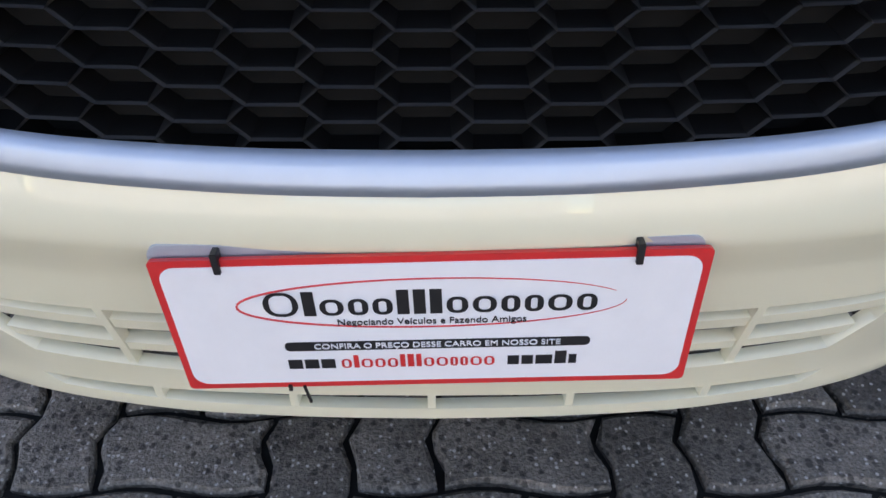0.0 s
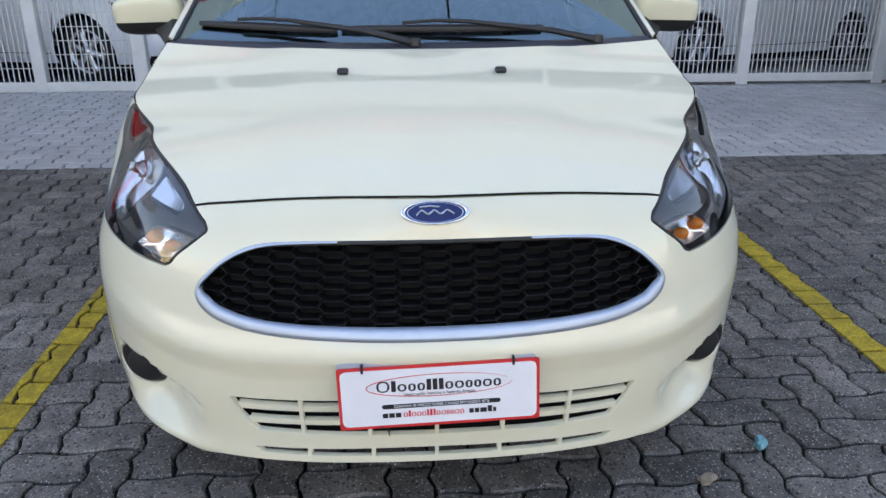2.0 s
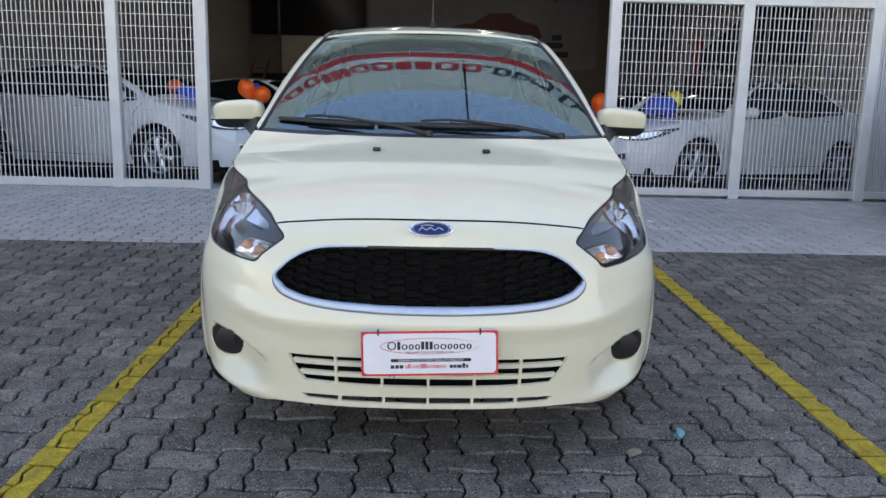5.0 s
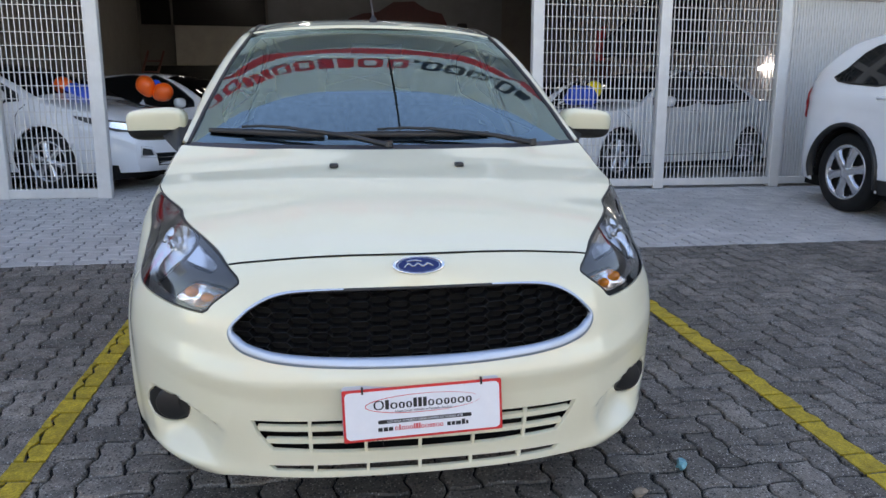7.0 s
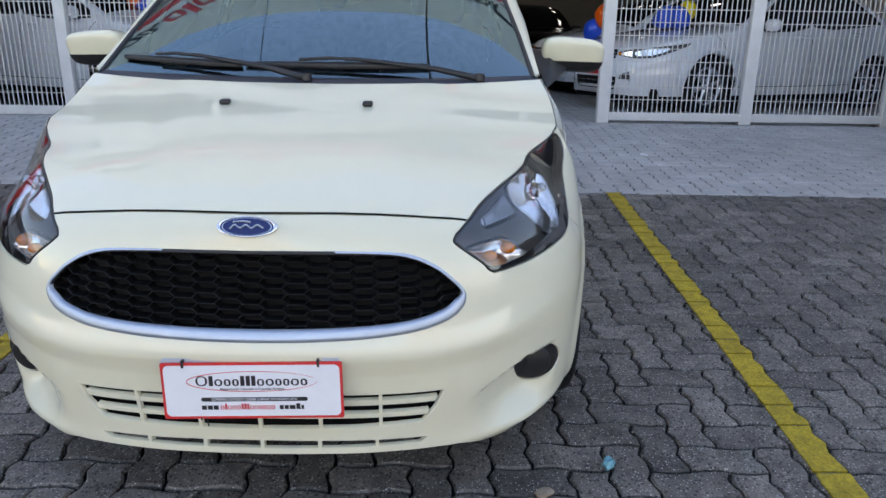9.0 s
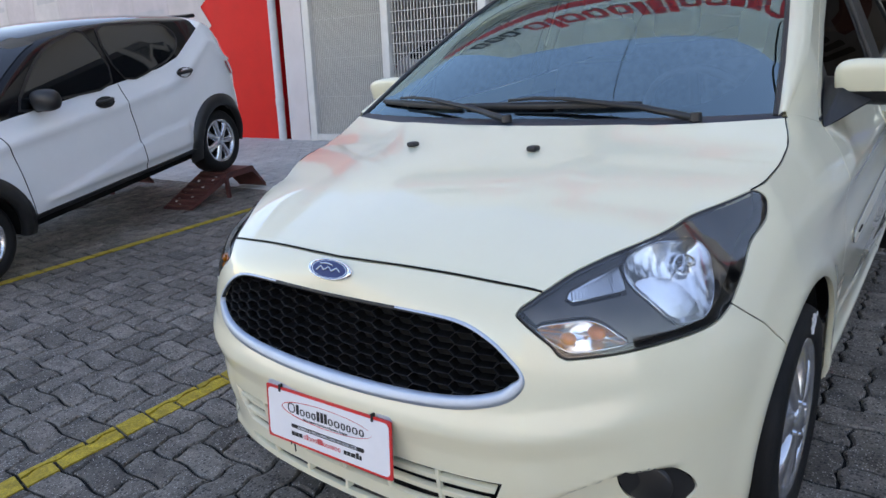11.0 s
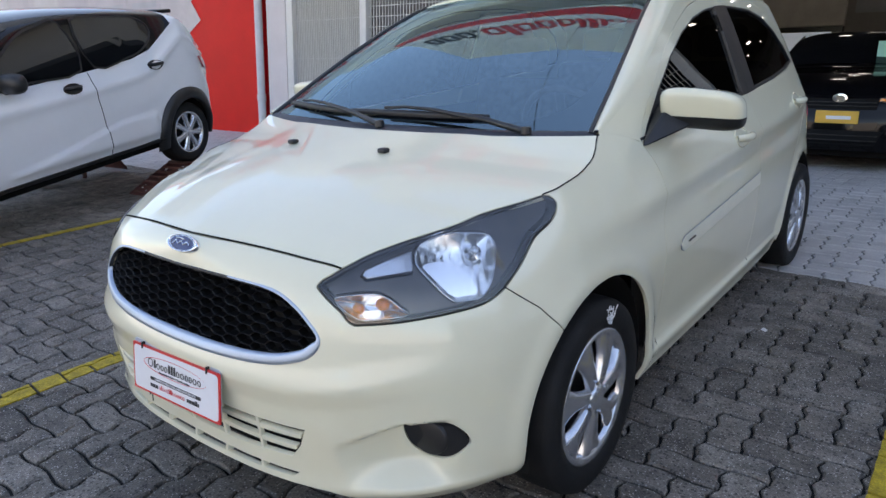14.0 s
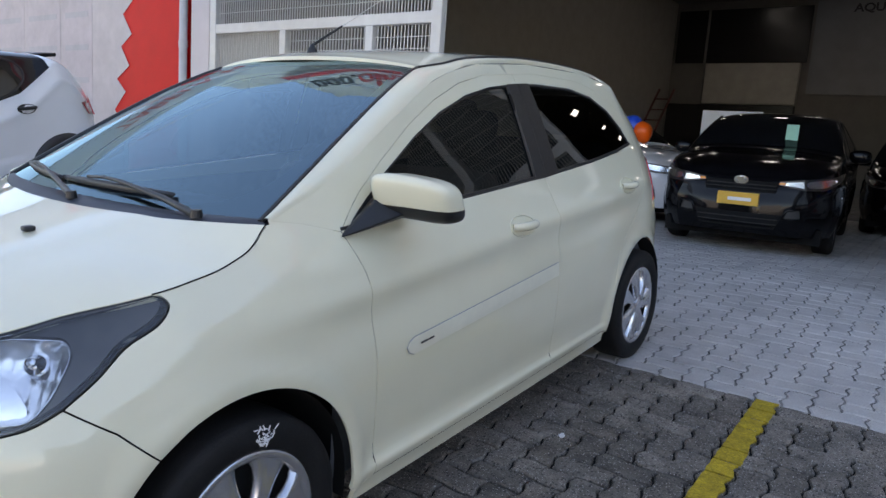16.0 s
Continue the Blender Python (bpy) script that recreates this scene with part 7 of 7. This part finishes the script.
    # wheels
    for ay in axles:
        for sg in (-1, 1):
            hub = Matrix.Translation((sg * (hw - 0.125), ay, wheel_r)) @ Matrix.Diagonal((sg, 1, 1, 1)) @ Matrix.Rotation(0.4 + ay, 4, "X")
            r = wheel_r
            v_, f_ = lathe([(r * 0.66, 0.075), (r * 0.72, 0.094), (r * 0.85, 0.100), (r * 0.94, 0.090), (r * 0.985, 0.070), (r, 0.045), (r, -0.07), (r * 0.9, -0.09), (r * 0.5, -0.09)], 44)
            ty = link_mesh("wheel", [hub @ Vector(p) for p in v_], f_, RUBBER, root, "black tyre with alloy wheel", True)
            v_, f_ = lathe([(0.0, 0.03), (r * 0.55, 0.03), (r * 0.66, 0.05)], 30)
            link_mesh("rim_well", [hub @ Vector(p) for p in v_], f_, DARK, ty)
            v_, f_ = lathe([(r * 0.60, 0.060), (r * 0.63, 0.084), (r * 0.68, 0.090), (r * 0.70, 0.080)], 40)
            rim = link_mesh("rim", [hub @ Vector(p) for p in v_], f_, WHEEL, ty, "silver wheel", True)
            for k in range(spokes):
                a = 2 * math.pi * k / spokes
                vs = []
                for q, w_, h in ((0.06, 0.16, 0.088), (0.22, 0.12, 0.088), (0.42, 0.12, 0.086), (0.56, 0.16, 0.082), (0.645, 0.22, 0.074)):
                    for t, dh in ((-1, -0.026), (-0.8, -0.003), (0.0, 0.004), (0.8, -0.003), (1, -0.026)):
                        y, z = r * q, t * w_ * r * 5.2 / max(5, spokes)
                        vs.append(hub @ Vector((h + dh, y * math.cos(a) - z * math.sin(a), y * math.sin(a) + z * math.cos(a))))
                link_mesh("spoke", vs, [(i * 5 + j, i * 5 + j + 1, i * 5 + j + 6, i * 5 + j + 5) for i in range(4) for j in range(4)], WHEEL, rim, "", True)
            v_, f_ = lathe([(0.0, 0.098), (r * 0.10, 0.096), (r * 0.15, 0.088), (r * 0.16, 0.06)], 20)
            link_mesh("hub_cap", [hub @ Vector(p) for p in v_], f_, WHEEL, rim, "", True)
            vs, fs = [], []
            for k in range(15):
                a = math.radians(-12 + 204 * k / 14)
                for x_, q in ((hw - 0.05, 1.17), (hw - 0.35, 1.17), (hw - 0.35, 0.05)):
                    vs.append((sg * x_, ay + wheel_r * q * math.cos(a), wheel_r + wheel_r * q * math.sin(a)))
            for k in range(14):
                for j in range(2):
                    fs.append((k * 3 + j, k * 3 + j + 1, k * 3 + j + 4, k * 3 + j + 3))
            link_mesh("arch_liner", vs, fs, DARK, root)
    box("underbody", -hw * 0.86, hw * 0.86, 0.15, L - 0.15, base - 0.07, base + 0.08, DARK, root, "dark underside")
    return root


DARK_GLASS = mat("dark car glass", (0.006, 0.007, 0.008), 0.04, var=0.1, spec=0.5)


def stand(front, rear, axle_front, side_sign, W):
    """Pose of a car whose wheel contacts on one flank are at front and rear (x, y, z)."""
    f, r = Vector(front), Vector(rear)
    fwd = (f - r).normalized()
    right = fwd.cross(Vector((0, 0, 1))).normalized()
    up = right.cross(fwd)
    rot = Matrix(((-right.x, -fwd.x, up.x), (-right.y, -fwd.y, up.y), (-right.z, -fwd.z, up.z)))
    m = rot.to_4x4()
    m.translation = f - rot @ Vector((side_sign * (W / 2 - 0.03), axle_front, 0))
    return m


# raised white hatchback in the next bay, its rear wheels on ramps
fk, rk = SL @ Vector((-3.63, 0.49, 0.0)), SL @ Vector((-4.35, 2.85, 0.23))
raised = road_car("raised_hatchback", "white compact hatchback with black roof and arches, rear wheels on ramps", stand(fk, rk, 0.62, 1, 1.58), 3.52, 1.58, 1.44, WHITE_CAR, 0.278, (0.62, 3.04),
    ((0.0, 0.80), (0.10, 0.90), (0.35, 0.96), (0.75, 1.01), (0.96, 1.06), (1.28, 1.25), (1.58, 1.385), (2.0, 1.44), (2.5, 1.435), (2.90, 1.40), (3.16, 1.35), (3.32, 1.22), (3.46, 1.08), (3.52, 1.01)),
    ((0.0, 0.84), (0.7, 0.89), (1.0, 0.925), (2.0, 0.975), (2.50, 1.01), (2.72, 1.06), (2.92, 1.18), (3.08, 1.28), (3.52, 1.4)), 2.06,
    (((1.20, 0.965), (1.50, 0.98), (1.98, 1.0), (1.98, 1.34), (1.80, 1.33), (1.62, 1.285), (1.42, 1.17)),
     ((2.12, 1.005), (2.45, 1.03), (2.64, 1.075), (2.78, 1.17), (2.80, 1.27), (2.70, 1.325), (2.45, 1.345), (2.12, 1.345))),
    base=0.28, dark_roof=3.26, cladding=0.03, arch_w=0.32, spokes=7, handles=((1.84, 0.875), (2.72, 0.935)), relief=(1.14, 0.40, 2.66, 0.56), handle_paint=PLASTIC, lamp_z=0.74, screen=(0.96, 1.58), rear_glass=(3.20, 3.42), tail=(0.22, 0.12, 0.82, 0.945), mirror_paint=PLASTIC, rows=34)
part("roof_spoiler", box_bm(-0.56, 0.56, 3.10, 3.30, 1.325, 1.36, 0.012, 2), BLACK_CAR, raised, "black roof spoiler", True)
ramp = thing("car_ramp", "oxide-red steel wheel ramp with paint drops under the raised car", "ramp", group="wheel ramps")
RH, RLEN = 0.23, 0.50                                       # height and length of the slope; y runs up the ramp
for x in (-0.17, 0.15):
    vs = [(x + w, y, z) for y, z0, z1 in ((0.0, 0.0, 0.012), (RLEN, RH - 0.055, RH), (RLEN + 0.30, RH - 0.055, RH), (RLEN + 0.45, 0.0, 0.03)) for w in (0.0, 0.02) for z in (z0, z1)]
    fs = []
    for k in range(3):
        o = k * 4
        fs += [(o, o + 1, o + 5, o + 4), (o + 2, o + 6, o + 7, o + 3), (o + 1, o + 3, o + 7, o + 5), (o, o + 4, o + 6, o + 2)]
    link_mesh("ramp_side", vs, fs, RAMP_RED, ramp)
    box("ramp_leg", x, x + 0.03, RLEN - 0.06, RLEN - 0.03, 0.0, RH - 0.04, RAMP_RED, ramp)
rr = random.Random(4)
vs = [(w, y, z) for y, z in ((0.0, 0.004), (RLEN, RH - 0.004), (RLEN + 0.30, RH - 0.004), (RLEN + 0.45, 0.01)) for w in (-0.16, 0.16)]
link_mesh("ramp_plate", vs + [(x, y, z - 0.006) for x, y, z in vs], [(0, 1, 3, 2), (2, 3, 5, 4), (4, 5, 7, 6), (8, 10, 11, 9), (10, 12, 13, 11), (12, 14, 15, 13)], RAMP_RED, ramp, "sloping steel plate")
for k in range(7):
    t = (k + 0.4) / 7
    box("ramp_tread", -0.15, 0.15, RLEN * t, RLEN * t + 0.025, RH * t - 0.002, RH * t + 0.020, RAMP_RED, ramp)
for k in range(14):
    t = rr.uniform(0.05, 0.9)
    slab("paint_drop", rect_round(0.026, 0.022, 0.009, 3), 0.0, 0.002, PAPER_WHITE, ramp, Matrix.Translation((rr.uniform(-0.13, 0.13), RLEN * t, RH * t + 0.004)) @ Matrix.Rotation(radians(19), 4, "X"))
axis = (rk - fk).normalized()
turn_z = math.atan2(-axis.x, axis.y)
wide = Vector((-math.cos(turn_z), -math.sin(turn_z), 0)) * 1.36
ramp.matrix_world = Matrix.Translation(SL @ Vector((-4.30, 2.20, 0.0))) @ Matrix.Rotation(turn_z * 0.6, 4, "Z") @ Matrix.Rotation(SLOPE, 4, "X")
copy_thing(ramp, Matrix.Translation(wide) @ ramp.matrix_world)

# white utility car in the far bay, nose to the street
road_car("white_utility", "white sport utility car with black lower trims beside the gate", SL @ Matrix.Translation((5.42, 0.58, 0)), 4.34, 1.92, 1.70, WHITE_CAR, 0.37, (0.74, 3.53),
    ((0.0, 0.96), (0.15, 1.06), (0.55, 1.13), (1.05, 1.17), (1.25, 1.22), (1.70, 1.52), (2.05, 1.66), (2.6, 1.70), (3.3, 1.68), (3.72, 1.62), (3.90, 1.53), (4.10, 1.39), (4.26, 1.28), (4.34, 1.22)),
    ((0.0, 0.98), (0.9, 1.05), (1.3, 1.09), (3.0, 1.14), (3.6, 1.17), (4.34, 1.2)), 2.32,
    (((1.50, 1.13), (2.25, 1.16), (2.25, 1.52), (2.0, 1.51), (1.78, 1.40)), ((2.36, 1.16), (3.00, 1.18), (3.0, 1.55), (2.36, 1.53)), ((3.08, 1.19), (3.80, 1.20), (3.72, 1.30), (3.50, 1.48), (3.08, 1.545))),
    base=0.24, cladding=0.13, arch_w=0.06, spokes=6, handles=((2.12, 1.02), (3.16, 1.05)), lamp_z=0.88, screen=(1.22, 2.0), rear_glass=(3.82, 4.22), tail=(0.16, 0.12, 0.84, 1.12), grille=((0.74, 0.86, 0.6), (0.30, 0.44, 0.66)))
# cars inside
road_car("white_saloon", "white saloon standing behind the bar gate", stand((3.36, 6.62, F), (5.66, 7.62, F), 0.85, 1, 1.75), 4.48, 1.75, 1.47, WHITE_CAR, 0.31, (0.85, 3.50),
    ((0.0, 0.72), (0.12, 0.80), (0.5, 0.90), (1.1, 0.98), (1.28, 1.03), (1.7, 1.28), (2.05, 1.42), (2.5, 1.47), (3.0, 1.44), (3.4, 1.30), (3.75, 1.12), (4.1, 1.09), (4.40, 1.06), (4.48, 0.90)),
    ((0.0, 0.75), (0.8, 0.86), (1.2, 0.91), (2.5, 0.965), (3.4, 1.01), (4.48, 1.05)), 2.36,
    (((1.48, 0.955), (2.30, 0.985), (2.30, 1.37), (2.05, 1.345), (1.80, 1.22)), ((2.42, 0.99), (3.42, 1.03), (3.50, 1.06), (3.30, 1.20), (3.0, 1.34), (2.42, 1.375))),
    handles=((2.18, 0.86), (3.10, 0.90)), plate=PLATE_RED, lamp_z=0.66, screen=(1.27, 2.02), rear_glass=(3.12, 3.70), tail=(0.36, 0.22, 0.82, 0.96))
road_car("white_family_hatchback", "white family hatchback standing behind the bar gate", stand((-3.2, 6.25, F), (-5.65, 7.15, F), 0.90, -1, 1.82), 4.40, 1.82, 1.45, WHITE_CAR, 0.32, (0.90, 3.55),
    ((0.0, 0.70), (0.12, 0.80), (0.45, 0.91), (0.88, 1.00), (1.02, 1.05), (1.48, 1.27), (1.90, 1.40), (2.4, 1.45), (3.0, 1.43), (3.5, 1.32), (3.9, 1.18), (4.2, 1.10), (4.34, 1.02), (4.40, 0.86)),
    ((0.0, 0.75), (0.7, 0.88), (1.0, 0.93), (2.3, 0.985), (3.4, 1.03), (4.40, 1.10)), 2.22,
    (((1.20, 0.965), (2.16, 1.005), (2.16, 1.345), (1.86, 1.315), (1.54, 1.18)), ((2.28, 1.01), (3.35, 1.055), (3.72, 1.10), (3.55, 1.20), (3.1, 1.325), (2.28, 1.355))),
    handles=((2.02, 0.88), (3.0, 0.92)), lamp_z=0.68, screen=(1.02, 1.86), rear_glass=(3.3, 4.1), tail=(0.34, 0.16, 0.86, 1.02), door_front=1.25)
HATCH_TOP = ((0.0, 0.74), (0.12, 0.84), (0.45, 0.94), (0.85, 1.01), (1.02, 1.06), (1.40, 1.29), (1.75, 1.43), (2.2, 1.48), (2.7, 1.47), (3.2, 1.40), (3.55, 1.22), (3.78, 1.02), (3.90, 0.84))
HATCH_BELT = ((0.0, 0.78), (0.7, 0.88), (1.0, 0.93), (2.0, 0.98), (3.0, 1.06), (3.9, 1.2))
HATCH_WINDOWS = (((1.22, 0.97), (1.98, 1.00), (1.98, 1.38), (1.78, 1.36), (1.5, 1.22)), ((2.10, 1.01), (2.85, 1.07), (3.10, 1.14), (3.0, 1.28), (2.75, 1.37), (2.10, 1.39)))
HATCH = dict(handles=((1.86, 0.88), (2.75, 0.94)), lamp_z=0.70, screen=(1.02, 1.72), rear_glass=(3.3, 3.72), tail=(0.30, 0.16, 0.84, 1.02))
road_car("black_hatchback", "glossy black hatchback with amber plate facing the gate", Matrix.Translation((0.40, 6.86, F)) @ Matrix.Rotation(radians(4), 4, "Z"), 3.90, 1.68, 1.48, BLACK_CAR, 0.30, (0.78, 3.28), HATCH_TOP, HATCH_BELT, 2.04, HATCH_WINDOWS, plate=GOLD_PLATE, **HATCH)
road_car("white_hatchback", "white hatchback parked deep in the shop", stand((-1.75, 8.7, F), (-4.1, 9.6, F), 0.78, -1, 1.75), 3.90, 1.75, 1.48, WHITE_CAR, 0.31, (0.78, 3.28), HATCH_TOP, HATCH_BELT, 2.04, HATCH_WINDOWS, **HATCH)
road_car("silver_hatchback", "silver-white hatchback behind the white saloon", stand((3.0, 9.4, F), (5.4, 10.3, F), 0.78, 1, 1.75), 3.90, 1.75, 1.47, WHITE_CAR, 0.31, (0.78, 3.28), HATCH_TOP, HATCH_BELT, 2.04, HATCH_WINDOWS, **HATCH)
road_car("black_city_car", "black hatchback in the second row", Matrix.Translation((1.9, 10.6, F)) @ Matrix.Rotation(radians(3), 4, "Z"), 3.90, 1.70, 1.47, BLACK_CAR, 0.30, (0.78, 3.28), HATCH_TOP, HATCH_BELT, 2.04, HATCH_WINDOWS, **HATCH)


def balloons(name, label, m, spec):
    b = thing(name, label, "balloons", m, "balloon bunches")
    for (x, y, z, r, tilt), mt in spec:
        bm = bmesh.new()
        bmesh.ops.create_uvsphere(bm, u_segments=18, v_segments=12, radius=r)
        for v in bm.verts:
            v.co.z *= 1.18
            if v.co.z < 0:
                k = 1 + v.co.z / (r * 1.18) * 0.28
                v.co.x, v.co.y = v.co.x * k, v.co.y * k
        bmesh.ops.transform(bm, matrix=pose(x, y, z, tilt * 0.3, tilt, 0), verts=bm.verts[:])
        part("balloon", bm, mt, b, "", True)
    return b


balloons("balloon_bunch", "two orange balloons on a car", Matrix.Translation((-2.27, 7.0, 1.53)), [((-0.06, 0, 0.03, 0.11, -20), ORANGE), ((0.12, 0, -0.04, 0.11, 60), ORANGE), ((0.03, 0.1, 0.02, 0.08, 0), BLUE_B)])
balloons("balloon_bunch", "blue balloons with an orange one on a bonnet", Matrix.Translation((-3.10, 7.0, 1.48)), [((-0.12, 0, 0.06, 0.11, -30), ORANGE), ((-0.04, 0, -0.02, 0.13, 50), BLUE_B), ((0.10, 0, -0.03, 0.13, -60), BLUE_B)])
balloons("balloon_bunch", "blue balloons with a yellow one on a bonnet", Matrix.Translation((3.0, 7.1, 1.48)), [((-0.06, 0, 0.0, 0.13, 60), BLUE_B), ((0.10, 0, 0.0, 0.13, -60), BLUE_B), ((0.20, 0.05, 0.07, 0.11, 20), YEL_B)])
balloons("balloon_bunch", "orange balloon at the gate", Matrix.Translation((2.32, 7.5, 1.50)), [((0, 0, 0, 0.13, 10), ORANGE), ((-0.12, 0.1, -0.16, 0.12, 30), BLUE_B)])
balloons("balloon_bunch", "blue and orange balloons on a white car", Matrix.Translation((-1.25, 8.25, 1.62)), [((-0.08, 0, 0.0, 0.14, 40), BLUE_B), ((0.10, -0.05, -0.06, 0.12, -20), ORANGE)])
card = thing("windscreen_card", "red and green card behind the black car's windscreen", "card")
box("red_card", 0.58, 0.85, 8.04, 8.06, 1.44, 1.54, PLATE_RED, card)
box("green_card", 0.51, 0.63, 8.02, 8.04, 1.50, 1.72, mat("green card", (0.25, 0.55, 0.42), 0.5, var=0.1), card)

# ---------------------------------------------------------------- litter
def crumple(name, label, cat, x, y, s, material, seed, flat=0.35):
    rr = random.Random(seed)
    bm = bmesh.new()
    bmesh.ops.create_icosphere(bm, subdivisions=2, radius=s)
    for v in bm.verts:
        k = rr.uniform(0.6, 1.15)
        v.co = Vector((v.co.x * k, v.co.y * k * 0.7, v.co.z * flat * k))
    bmesh.ops.transform(bm, matrix=Matrix.Translation((0, 0, s * flat * 0.8)), verts=bm.verts[:])
    ob = part(name, bm, material)
    ob.matrix_world = SL @ Matrix.Translation((x, y, 0.001)) @ Matrix.Rotation(rr.uniform(0, 3), 4, "Z")
    return tagged(ob, label, cat)


crumple("dry_leaf", "curled dry brown leaf lying on the pavers", "leaf", 0.694, 0.112, 0.030, LEAF_BROWN, 1, 0.3)
crumple("foil_wrapper", "crumpled cyan foil wrapper on the pavers", "litter", 0.89, 0.225, 0.028, PAPER_CYAN, 2, 0.7)
crumple("paper_scrap", "small white paper scrap on the pavers", "litter", 0.945, 2.14, 0.020, PAPER_WHITE, 3, 0.2)
crumple("paper_scrap", "white paper scrap on the painted paving", "litter", 2.0, 4.12, 0.045, PAPER_WHITE, 4, 0.2)
